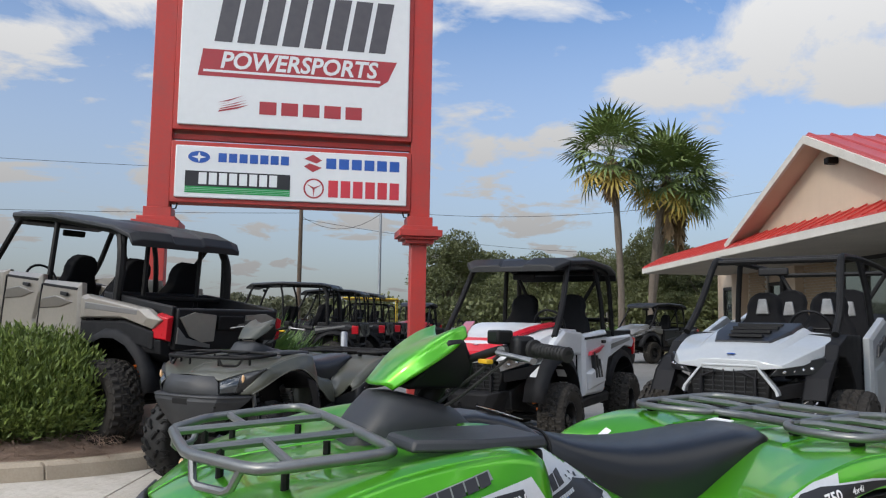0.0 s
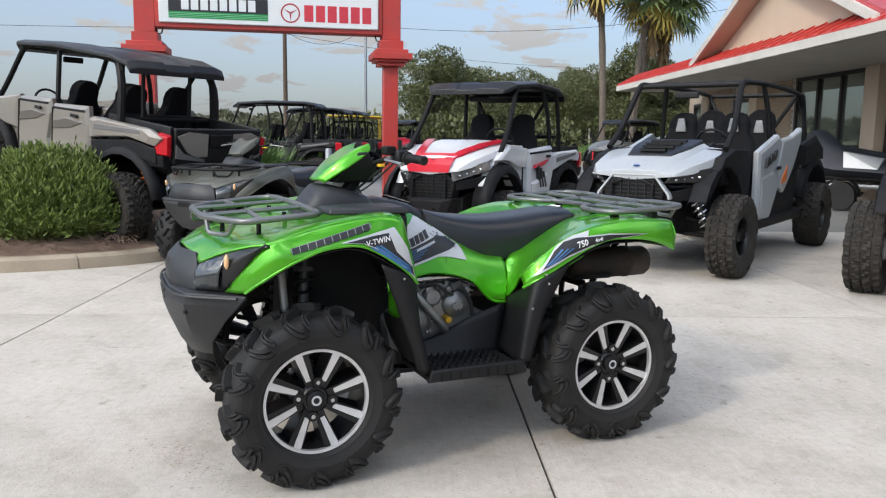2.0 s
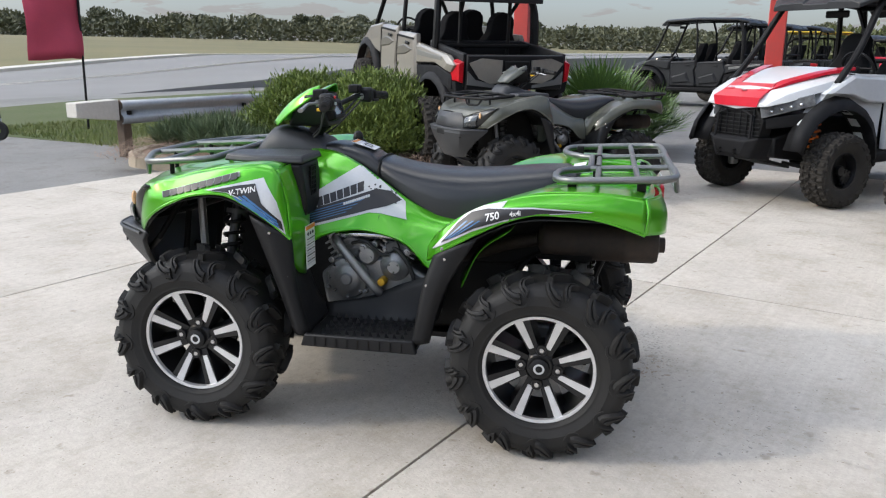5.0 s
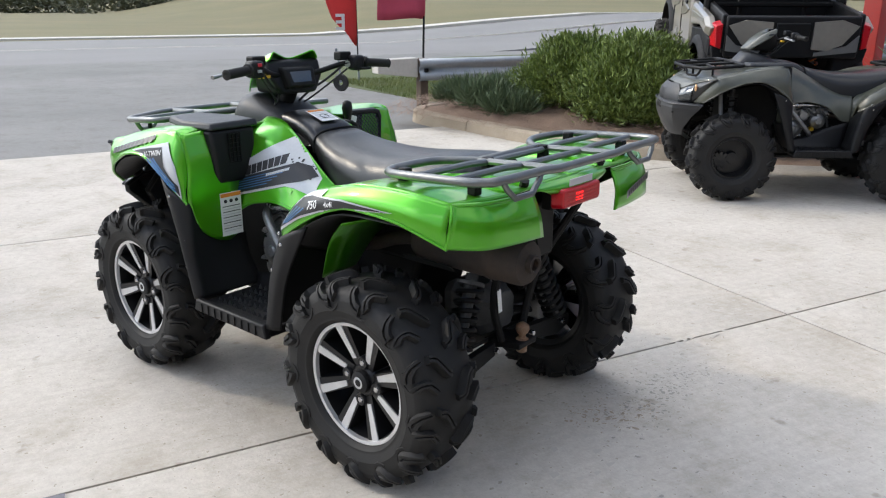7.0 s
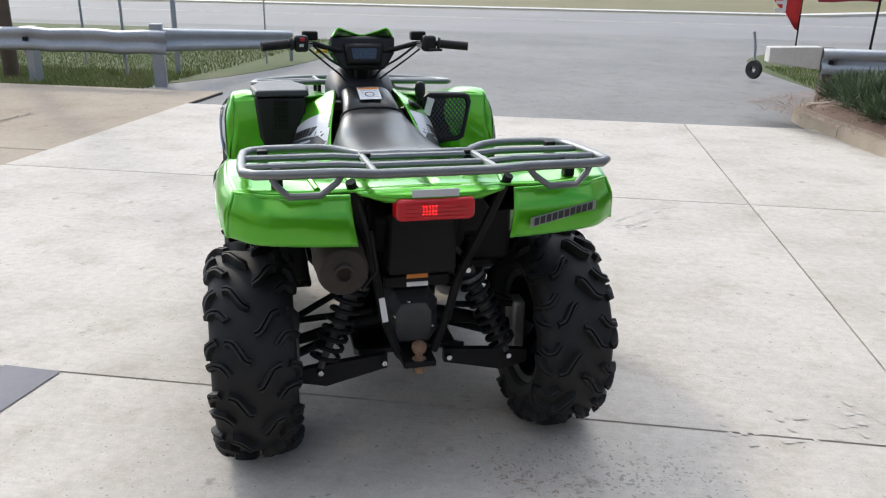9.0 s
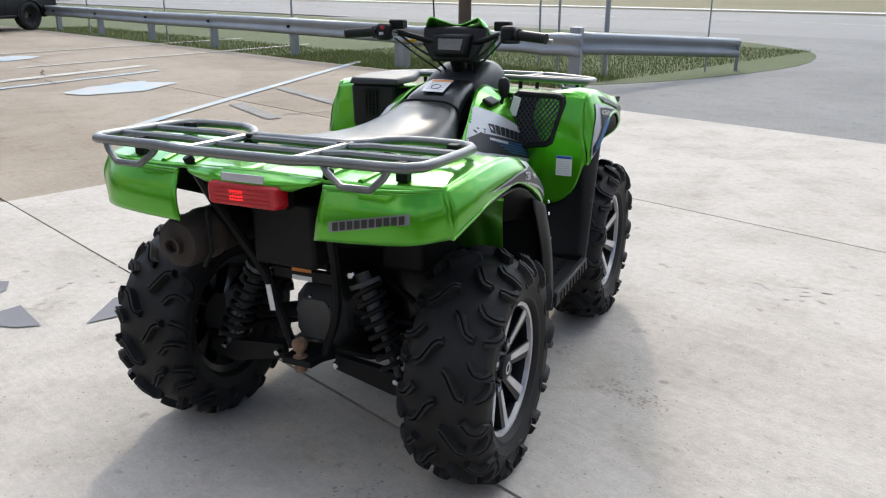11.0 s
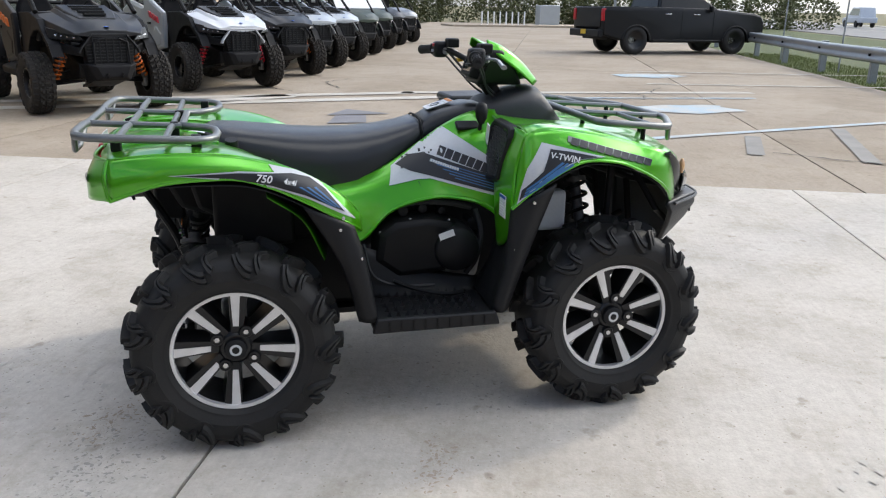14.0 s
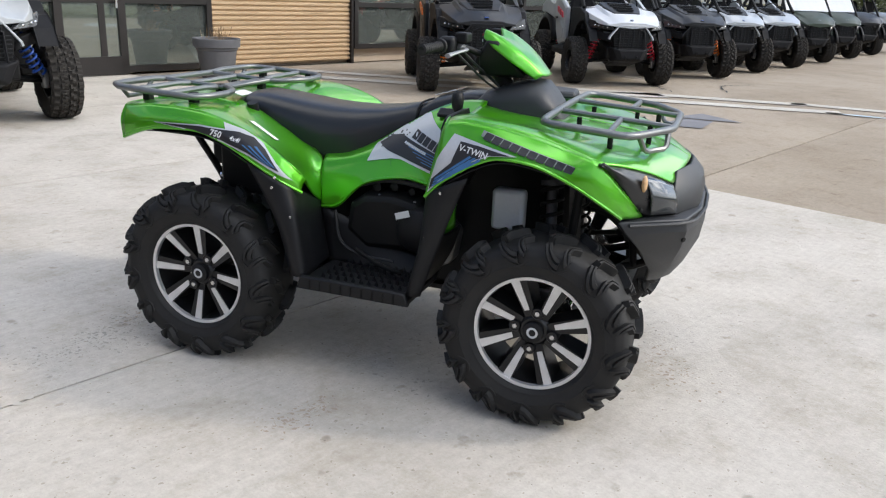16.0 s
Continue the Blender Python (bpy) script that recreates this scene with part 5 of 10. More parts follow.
        outline = [(f + 0.30, 0.86), *arch, (f - ra - 0.06, 0.42), (back, 0.42), (back - 0.02, 1.19), (f - 0.25, 1.20), (f + 0.05, 1.12)]
        cen = (f - 0.3, 1.1)
        part("front_wing", Geo().rings([[(x, s * (0.50 if sport else 0.48), z) for x, z in outline], [(x, s * (hw - 0.04), z) for x, z in outline]]), M[trim if sport else hood], t, smooth=0, bevel=0.012)
        flare = []
        for a in range(10, 200, 19):
            ca, sa = math.cos(math.radians(a)), math.sin(math.radians(a))
            x, z = f + ra * 1.02 * ca, R + 0.10 + ra * sa
            flare.append([(x, s * 0.46, z), (x, s * (hw + 0.02), z), (x + 0.02 * ca, s * (hw + 0.07), z - 0.02), (x + 0.06 * ca, s * (hw + 0.055), z + 0.06 * sa), (x + 0.10 * ca, s * (hw - 0.03), z + 0.10 * sa)])
        if not sport:
            part("front_fender", Geo().rings(flare, False, False), M[trim], t, thick=0.012, smooth=60)
        if marker:
            part("side_marker", Geo().box((f - 0.02, s * 0.60, 1.09), (0.14, 0.03, 0.035), Matrix.Rotation(-0.25, 4, "Y")), M["yellow"], t, "yellow side marker", bevel=0.006)
        rr = R + (0.16 if sport else 0.13)
        flare = []
        for a in range(15, 186, 19):
            ca, sa = math.cos(math.radians(a)), math.sin(math.radians(a))
            x, z = r + rr * 1.05 * ca, R + 0.08 + rr * sa
            flare.append([(x, s * 0.44, z), (x, s * (hw + 0.02), z), (x + 0.02 * ca, s * (hw + 0.06), z - 0.02), (x + 0.05 * ca, s * (hw + 0.05), z + 0.05 * sa), (x + 0.09 * ca, s * (hw - 0.03), z + 0.09 * sa)])
        part("rear_fender", Geo().rings(flare, False, False), M[trim], t, thick=0.012, smooth=60)
        yo = s * (hw + 0.02)

        def skin(nm, outline, mat, lab="", bulge=0.04, shrink=0.78, parent=None, lift=0.0):
            n = len(outline)
            c = (sum(q[0] for q in outline) / n, sum(q[1] for q in outline) / n)
            inner = [(c[0] + (q[0] - c[0]) * shrink, yo + s * (bulge + lift), c[1] + (q[1] - c[1]) * shrink) for q in outline]
            outer = [(q[0], yo + s * lift, q[1]) for q in outline]
            backs = [(q[0], yo + s * (lift - 0.05), q[1]) for q in outline]
            return part(nm, Geo().rings([backs, outer, inner]), M[mat], parent or t, lab, smooth=0, bevel=0.008)

        fx, rx = back - 0.015, r + rr + 0.10
        if not sport:
            skin("front_side_panel", [(f + 0.24, 1.03), (f - 0.10, min(belt, 1.2) + 0.03), (back - 0.02, belt - 0.0), (back, 0.93), (f - ra * 0.75, 0.95), (f - 0.1, 1.02)], hood, bulge=0.02, shrink=0.85)
        L = (fx - rx) / rows
        for k in range(rows):
            a, b = fx - L * k, fx - L * (k + 1)
            last = k == rows - 1
            if sport and rows == 2:
                if k == 0:
                    o = [(a - 0.03, 0.48), (a, 1.17), (a - 0.80 * L, 1.35), (a - 0.95 * L, 1.30), (a - 0.80 * L, 1.0), (a - 0.90 * L, 0.80), (a - 0.55 * L, 0.46)]
                else:
                    q = fx
                    o = [(q - 0.93 * L, 0.80), (q - 0.83 * L, 1.0), (q - 0.98 * L, 1.30), (q - 1.45 * L, 1.34), (q - 1.90 * L, 1.44), (q - 1.86 * L, 1.28), (q - 1.55 * L, 0.98), (q - 1.15 * L, 0.72)]
                d = skin("door", o, side, bulge=0.02, shrink=0.90)
                if k == 0:
                    skin("door_panel", [(a - 0.10, 0.56), (a - 0.08, 0.92), (a - 0.62 * L, 0.98), (a - 0.70 * L, 0.80), (a - 0.5 * L, 0.56)], side, bulge=0.014, shrink=0.84, parent=d, lift=0.016)
                else:
                    skin("door_slash", [(a + 0.02 * L, 0.82), (a - 0.02 * L, 0.90), (a - 0.24 * L, 1.04), (a - 0.20 * L, 0.84)], slash or side, "orange door slash", bulge=0.012, shrink=0.9, parent=d, lift=0.018)
                    skin("rear_side_panel", [(fx - 0.60 * L, 0.46), (fx - 0.96 * L, 0.74), (fx - 1.5 * L, 0.90), (fx - 1.9 * L, 1.30), (fx - 2.0 * L, 1.30), (fx - 2.0 * L, 0.80), (fx - 1.88 * L, 0.46)], trim, bulge=0.012, shrink=0.92, lift=-0.04)
            elif sport:
                d = skin("door", [(a - 0.05 if k == 0 else a - 0.01, 0.62 if k == 0 else 0.50), (a if k == 0 else a + 0.09, 0.98 if k == 0 else 0.86), (a - 0.02, 1.18 if k == 0 else 1.31), (b + 0.01, 1.46 if last else 1.29), (b - 0.04 if last else b + 0.115, 1.28 if last else 0.86), (b + 0.12 if last else b + 0.015, 0.76 if last else 0.50), (b + 0.30 if last else b + 0.10, 0.55 if last else 0.47)], side, bulge=0.022, shrink=0.90)
                skin("door_panel", [(a - 0.14, 0.66), (a - 0.08, 0.84), (a - 0.30, 0.98), (b + 0.22, 0.80), (b + 0.26, 0.60)], side, bulge=0.018, shrink=0.80, parent=d, lift=0.016)
                if slash and last:
                    skin("door_slash", [(a - 0.24, 0.72), (a - 0.20, 0.82), (a - 0.46, 1.02), (a - 0.40, 0.80)], slash, "orange door slash", bulge=0.012, shrink=0.9, parent=d, lift=0.036)
            else:
                d = skin("door", [(a - 0.02, 0.50), (a + (0.06 if k else 0.0), 0.90), (a - 0.01, belt - 0.02), (b + 0.04, belt + 0.03), (b + 0.01, belt - 0.12), (b + (-0.04 if last else 0.07), 0.92), (b + (0.10 if last else 0.0), 0.60), (b + (0.16 if last else 0.02), 0.50)], side, bulge=0.03, shrink=0.90)
                skin("belt_line", [(a - 0.04, belt - 0.075), (a - 0.04, belt - 0.05), (b + 0.06, belt - 0.02), (b + 0.06, belt - 0.045)], trim, bulge=0.004, shrink=0.99, parent=d, lift=0.032)
                skin("door_panel", [(a - 0.10, 0.56), (a - 0.06, 0.74), (b + 0.26, 0.86), (b + 0.14, 0.62)], panel or side, bulge=0.025, parent=d, lift=0.04)
                if panel:
                    skin("door_swoosh", [(a - 0.04, belt - 0.30), (a - 0.06, belt - 0.20), (a - 0.42 * L, belt - 0.14), (b + 0.10, belt - 0.16), (a - 0.55 * L, belt - 0.24)], panel, "bronze grey door flash", bulge=0.006, shrink=0.95, parent=d, lift=0.034)
                    skin("door_seam", [(a - 0.02, belt - 0.06), (a - 0.035, belt - 0.06), (a - 0.035, 0.92), (a - 0.06, 0.56), (a - 0.045, 0.56), (a - 0.02, 0.92)], trim, bulge=0.003, shrink=0.99, parent=d, lift=0.034)
            if badge and not (rows == 2 and k):
                for q in range(3):
                    x0, z0 = a - 0.16 - 0.13 * q, 1.06 + 0.035 * q
                    skin("badge_block", [(x0, z0 - 0.055), (x0 - 0.09, z0 - 0.035), (x0 - 0.13, z0 + 0.065), (x0 - 0.04, z0 + 0.045)], badge, bulge=0.006, shrink=0.95, parent=d, lift=0.040 if sport else 0.07)
            part("door_handle", Geo().box((b + 0.24, yo + s * 0.05, belt - 0.10), (0.12, 0.02, 0.035)), M["blackplastic"], d, bevel=0.006)
            if stripe_mat:
                for q in range(3):
                    skin("door_slash", [(a - 0.34 - 0.09 * q, 0.68), (a - 0.29 - 0.09 * q, 0.68), (a - 0.19 - 0.09 * q, 0.96 - 0.04 * q), (a - 0.24 - 0.09 * q, 0.96 - 0.04 * q)], stripe_mat, bulge=0.006, shrink=0.96, parent=d, lift=0.066)
                skin("door_slash", [(a - 0.12, 0.92), (a - 0.14, 0.96), (a - 0.60, 1.02), (a - 0.40, 0.95)], "red_paint", "red door flash", bulge=0.006, shrink=0.96, parent=d, lift=0.062)
        if sport:
            skin("rear_quarter", [(rx + 0.04, 0.96), (rx + 0.02, 1.24), (r + 0.02, 1.36), (r - 0.38, 1.20), (r - 0.40, 1.06), (r, rr + R + 0.14)], trim if rows == 2 else side, bulge=0.03)
        else:
            skin("rear_quarter", [(rx + 0.04, belt - 0.30), (rx + 0.04, belt - 0.10), (rx - 0.06, belt - 0.06), (r - 0.40, tail + 0.13), (r - 0.60, tail + 0.06), (r - 0.50, tail - 0.03), (r - 0.10, tail + 0.0)], bedside or side, bulge=0.03)
            skin("arch_panel", [(rx + 0.04, 0.60), (rx + 0.04, belt - 0.32), (r - 0.10, tail - 0.02), (r - 0.50, tail - 0.05), (r - 0.52, tail - 0.20), (r - 0.20, rr + R + 0.06), (r + 0.12, rr + R + 0.10), (rx - 0.10, rr + R - 0.06)], trim, "black rear arch panel", bulge=0.012, shrink=0.93, lift=-0.01)
            skin("flank_strip", [(rx - 0.10, belt - 0.13), (r - 0.30, tail + 0.10), (r - 0.30, tail + 0.06), (rx - 0.10, belt - 0.19)], "grey_paint", "dark grey flank strip", bulge=0.004, shrink=0.97, lift=0.03)
        # running gear
        for x, sgn in ((f, 1), (r, -1)):
            g = Geo()
            for dz, dx in ((-0.05, 0.16), (0.11, 0.12)):
                g.tube([(x - dx, s * 0.2, R + dz + 0.07), (x, s * (track - 0.12), R + dz * 0.7)], 0.018, 7)
                g.tube([(x + dx, s * 0.2, R + dz + 0.07), (x, s * (track - 0.12), R + dz * 0.7)], 0.018, 7)
            g.tube([(x - 0.02, s * 0.15, R + 0.02), (x - 0.02, s * (track - 0.1), R)], 0.022, 8)
            part("suspension_arm", g, M["matteblack"], t)
            part("hub", Geo().box((x, s * (track - 0.11), R), (0.10, 0.07, 0.20)), M["cast"], t, bevel=0.02)
            if sport and sgn > 0:
                shock(t, (x + 0.20, s * 0.36, 0.90), (x + 0.13, s * (track - 0.16), R + 0.02), spring, 0.055)
            else:
                shock(t, (x - 0.03 * sgn, s * 0.34, 0.96), (x + 0.03 * sgn, s * (track - 0.22), R + 0.03), spring, 0.05)
    # cab
    cabf, cabr = f - 0.10, (r + 0.22 if bed else r + 0.05)
    zt = top
    tr = 0.028
    y1 = 0.54
    for s in (1, -1):
        lean = 0.16 if sport else 0.0
        part("cage_tube", Geo().tube(spline([(cabf + 0.14 - lean, s * 0.60, 1.12 + lean * 0.5), (cabf - 0.12 - lean, s * 0.585, 1.42), (cabf - 0.40 - lean, s * y1, zt - 0.05), (cabf - 0.56 - lean, s * y1, zt)], 14), tr * 1.1, 8), M["matteblack"], t)
        part("cage_tube", Geo().tube(spline([(cabf - 0.50 - lean, s * y1, zt), ((cabf + cabr) / 2, s * 0.55, zt + 0.015), (cabr + 0.20, s * y1, zt - 0.02), (cabr + 0.03, s * 0.57, zt - 0.14), (cabr - 0.03, s * 0.60, 1.05)], 18), tr, 8), M["matteblack"], t)
        for k in range(max(rows - 1, 1 if bed else 0)):
            x = cabf - 0.70 - (cabf - cabr - 0.7) * (k + 0.62) / rows
            part("cage_tube", Geo().tube(spline([(x + 0.08, s * y1, zt), (x, s * 0.59, zt - 0.35), (x - 0.04, s * 0.62, 1.0)], 8), tr, 8), M["matteblack"], t)
        part("cage_tube", Geo().tube([(cabr + 0.20, s * y1, zt - 0.02), (cabr + 0.30, s * 0.16, 1.20)], tr * 0.8, 7), M["matteblack"], t)
        if sport:
            part("cage_tube", Geo().tube(spline([(cabr + 0.14, s * y1, zt - 0.05), (r - 0.15, s * 0.54, 1.50), (r - 0.40, s * 0.50, 1.16)], 8), tr * 0.9, 7), M["matteblack"], t)
    for x, z in ((cabf - 0.44 - lean, zt - 0.03), (cabf - 0.60 - lean, zt), (cabr + 0.14, zt - 0.03), (cabr - 0.01, 1.30)):
        part("cage_tube", Geo().tube([(x, -0.55, z), (x, 0.55, z)], tr * 0.9, 7), M["matteblack"], t)
    if bed and rows == 2:
        for s in (1, -1):
            part("cage_tube", Geo().tube([(cabr + 0.02, s * 0.30, 1.06), (cabr + 0.06, s * 0.30, zt - 0.06)], tr * 0.8, 7), M["matteblack"], t)
            part("cage_tube", Geo().tube(spline([(cabr - 0.05, s * 0.62, 1.04), (cabr - 0.02, s * 0.60, zt - 0.30), (cabr + 0.10, s * 0.56, zt - 0.04)], 8), tr * 1.5, 8), M["matteblack"], t)
    part("mirror", Geo().box((cabf - 0.52, 0, zt - 0.13), (0.03, 0.26, 0.07)), M["blackplastic"], t, bevel=0.015)
    if roof:
        rs = []
        for x, w, z in ((cabf - 0.18, 0.48, zt - 0.03), (cabf - 0.34, 0.60, zt + 0.05), ((cabf + cabr) / 2, 0.65, zt + 0.095), (cabr + 0.16, 0.64, zt + 0.07), (cabr - 0.10, 0.62, zt + 0.02), (cabr - 0.16, 0.61, zt - 0.05)):
            rs.append([(x, -w, z - 0.07), (x, -w, z - 0.03), (x, -w * 0.84, z), (x, -w * 0.3, z + 0.004), (x, -w * 0.26, z - 0.014), (x, w * 0.26, z - 0.014), (x, w * 0.3, z + 0.004), (x, w * 0.84, z), (x, w, z - 0.03), (x, w, z - 0.07)])
        part("roof", Geo().rings(rs), M["dark_paint"], t, "black moulded roof", smooth=20, bevel=0.008)
    if windscreen:
        part("windscreen", Geo().rings([[(cabf + 0.04, y, 1.24), (cabf - 0.38, y * 0.9, zt - 0.04)] for y in (-0.57, 0.57)], False, False), M["label_white"], t, "hazy windscreen", thick=0.006, smooth=0)
    part("dashboard", Geo().rings([[(cabf - 0.08, -0.58, 1.20), (cabf - 0.08, 0.58, 1.20), (cabf - 0.08, 0.58, 0.85), (cabf - 0.08, -0.58, 0.85)], [(cabf - 0.40, -0.56, 1.20), (cabf - 0.40, 0.56, 1.20), (cabf - 0.32, 0.56, 0.85), (cabf - 0.32, -0.56, 0.85)]]), M["blackplastic"], t, bevel=0.02)
    wx, wy, wz = cabf - 0.52, 0.30, 1.24
    sw = Geo().tube([(wx + 0.07 * math.sin(a), wy + 0.165 * math.cos(a), wz + 0.15 * math.sin(a)) for a in [k * math.tau / 20 for k in range(20)]], 0.014, 6, True)
    sw.tube([(wx, wy - 0.16, wz), (wx, wy + 0.16, wz)], 0.012, 6).tube([(wx, wy, wz), (wx + 0.18, wy, wz - 0.08)], 0.025, 8)
    part("steering_wheel", sw, M["blackplastic"], t)
    for k in range(rows):
        x = cabf - 1.08 - k * 0.92
        for s in (1, -1):
            st = part("seat", seat_geo(x, s * 0.29, 0.86 + (0.06 if k else 0), 0.66), M[seat], t, bevel=0.012)
            if sport:
                part("headrest_panel", Geo().rings([[(x - 0.07, s * 0.29 + y, z) for y, z in ((-0.065, 1.37), (0.065, 1.37), (0.036, 1.52), (-0.036, 1.52))], [(x - 0.10, s * 0.29 + y, z) for y, z in ((-0.065, 1.37), (0.065, 1.37), (0.036, 1.52), (-0.036, 1.52))]]), M["cast"], st, "pale headrest panel", bevel=0.01)
    if bed:
        bx0, bx1, bz = r + 0.42, r - 0.62, tail - 0.05
        g = Geo().box(((bx0 + bx1) / 2, 0, bz - 0.08), (bx0 - bx1, 1.16, 0.06))
        for s in (1, -1):
            g.box(((bx0 + bx1) / 2, s * 0.57, bz + 0.08), (bx0 - bx1, 0.05, 0.30))
        g.box((bx0, 0, bz + 0.08), (0.05, 1.16, 0.30))
        part("cargo_bed", g, M["blackplastic"], t, bevel=0.012)
        tg = part("tailgate", Geo().box((bx1 - 0.01, 0, bz + 0.04), (0.06, 1.12, 0.36)), M["blackplastic"], t, bevel=0.015)
        for s in (1, -1):
            part("tailgate_panel", Geo().prism([(s * 0.17, bz + 0.17), (s * 0.40, bz + 0.19), (s * 0.54, bz + 0.14), (s * 0.42, bz - 0.02), (s * 0.30, bz - 0.07), (s * 0.17, bz - 0.06)], bx1 - 0.062, bx1 - 0.035, "x"), M[bedside or side], tg, smooth=0)
            part("tailgate_panel", Geo().prism([(s * 0.46, bz - 0.03), (s * 0.55, bz + 0.06), (s * 0.55, bz - 0.08), (s * 0.20, bz - 0.12), (s * 0.20, bz - 0.09)], bx1 - 0.055, bx1 - 0.035, "x"), M["grey_paint"], tg, smooth=0)
        part("tailgate_latch", Geo().box((bx1 - 0.05, 0, bz + 0.10), (0.03, 0.28, 0.13)), M["matteblack"], tg, bevel=0.01)
        for s in (1, -1):
            part("rear_guard", Geo().rings([[(bx1 + 0.30, s * 0.42, bz - 0.34), (bx1 + 0.30, s * 0.66, bz - 0.20), (bx1 + 0.30, s * 0.66, bz - 0.08), (bx1 + 0.30, s * 0.42, bz - 0.10)], [(bx1 + 0.02, s * 0.40, bz - 0.28), (bx1 + 0.02, s * 0.64, bz - 0.18), (bx1 + 0.02, s * 0.66, bz - 0.06), (bx1 + 0.02, s * 0.40, bz - 0.10)]]), M[trim], t, smooth=0, bevel=0.01)
    for s in (1, -1):
        tx = r - 0.60 if bed else r - 0.42
        yb = 0.585 if bed else 0.50
        part("tail_light", Geo().rings([[(tx + 0.12, s * (yb + dy), tail + dz) for dy, dz in ((0, -0.13), (0.08, -0.11), (0.09, 0.09), (0, 0.11))], [(tx - 0.04, s * (yb + dy), tail + dz) for dy, dz in ((0, -0.12), (0.05, -0.10), (0.06, 0.08), (0, 0.10))]]), M["tail_red"], t, "red tail light lens", bevel=0.006)
    part("rear_bumper", Geo().tube(spline([(r - 0.45, -0.5, 0.62), (r - 0.62, -0.36, 0.62), (r - 0.62, 0.36, 0.62), (r - 0.45, 0.5, 0.62)], 12), 0.025, 8), M["matteblack"], t)
    return t


# ---- vehicles parked round the quad ----
def at(x, y, deg, z=0.0):
    return pose(x, y, z, 0, 0, deg)


utv("side_by_side", "pale grey four-seat sport side-by-side with open cage", at(-5.09, -3.74, 28.3), wb=3.05, track=0.745, R=0.395, W=0.26, rim=0.19, rows=2, sport=True, hood="ghost_paint", side="ghost_paint", roof=False, spring="chrome", top=1.87, bed=False, lamps="lens_dark", badge="ink", slash="orange", marker=True, tail=1.12)
utv("side_by_side", "white two-seat side-by-side with red bonnet stripe", at(-3.32, -5.78, 38), wb=2.06, track=0.66, R=0.345, W=0.25, rim=0.17, rows=1, hood="white_paint", side="white_paint", accent="red_paint", top=1.88, lamps="lens", stripe_mat="ink", belt=1.16)
# the beige one stands nose-up on the mound of the planting bed
utv("side_by_side", "pearl beige four-seat side-by-side parked nose-up on mulch", pose(1.26, -7.22, 0.305, 0, -8, -58.3), wb=2.74, track=0.70, R=0.385, W=0.27, rim=0.19, rows=2, hood="tan_paint", side="tan_paint", panel="tan_dark", top=1.90, belt=1.34, tail=1.15)
mound = []
for k in range(13):
    q = -3.0 + k * 0.45
    hgt = max(0.0, min(0.50, 0.305 + 0.139 * q + 0.012)) if -2.2 < q < 2.0 else 0.0
    wide = 1.0 if q > -0.4 else 0.56
    c = Vector((1.19, -7.26)) + Vector((0.526, -0.85)) * q
    n = Vector((0.85, 0.526))
    mound.append([(c.x + n.x * d * wide, c.y + n.y * d * wide, hgt * e - 0.03) for d, e in ((-2.0, 0.0), (-1.45, 0.55), (-0.95, 0.97), (-0.5, 1.0), (0.0, 0.97), (0.5, 1.0), (0.95, 0.97), (1.45, 0.5), (2.0, 0.0))])
setting("soil_mound", Geo().rings(mound, False, False), M["mulch"], "low mound of pine straw mulch and soil", "soil")
utv("side_by_side", "dark sport side-by-side with large tyres", at(-6.35, -1.45, 29.5), wb=2.9, track=0.76, R=0.395, W=0.28, rim=0.19, rows=1, sport=True, hood="dark_paint", side="dark_paint", roof=False, bed=False, top=1.8)
utv("side_by_side", "grey sport side-by-side with blue springs", at(-6.50, 3.18, -30), wb=2.3, track=0.76, R=0.40, W=0.28, rim=0.2, rows=1, sport=True, hood="ghost_paint", side="grey_paint", roof=False, bed=False, top=1.8, spring="blue_part")
ROW = "side-by-sides along the shop"
for (x, y), hood, side, spring, sport, rows, lab, ws in (
        ((-2.3, 8.1), "dark_paint", "dark_paint", "orange", True, 1, "dark sport side-by-side with orange springs", False),
        ((-0.7, 10.65), "white_paint", "ghost_paint", "red_paint", True, 1, "white sport side-by-side with red springs", False),
        ((0.25, 12.9), "dark_paint", "dark_paint", "orange", True, 1, "dark sport side-by-side with orange springs", False),
        ((0.95, 14.9), "ghost_paint", "ghost_paint", "matteblack", True, 1, "pale grey sport side-by-side with dark vent", False),
        ((1.75, 17.0), "ghost_paint", "ghost_paint", "matteblack", True, 1, "pale grey sport side-by-side with dark vent", False),
        ((2.7, 19.6), "forest_paint", "forest_paint", "matteblack", False, 1, "dark green utility side-by-side with windscreen", True),
        ((3.6, 22.2), "forest_paint", "forest_paint", "matteblack", False, 1, "dark green utility side-by-side with windscreen", True),
        ((4.5, 24.8), "dark_paint", "dark_paint", "matteblack", False, 1, "dark utility side-by-side with open cab", False),
        ((5.5, 27.2), "grey_paint", "grey_paint", "matteblack", False, 1, "grey utility side-by-side with flat roof", False)):
    h = Vector((0.45, -0.89))
    c = Vector((x, y)) - h * 1.05
    utv("side_by_side", lab, at(c.x, c.y, math.degrees(math.atan2(h.y, h.x))), wb=2.1, track=0.72 if sport else 0.62, R=0.375 if sport else 0.33, W=0.26, rim=0.18, rows=rows, sport=sport, hood=hood, side=side, spring=spring, roof=not sport, bed=not sport, top=1.8, windscreen=ws, group=ROW, lamps="lens_dark", badge="orange" if spring == "orange" else "red_paint" if spring == "red_paint" else None)


# ---- the quad: x forward, y left, axles at +-0.6425 ----
from mathutils.bvhtree import BVHTree


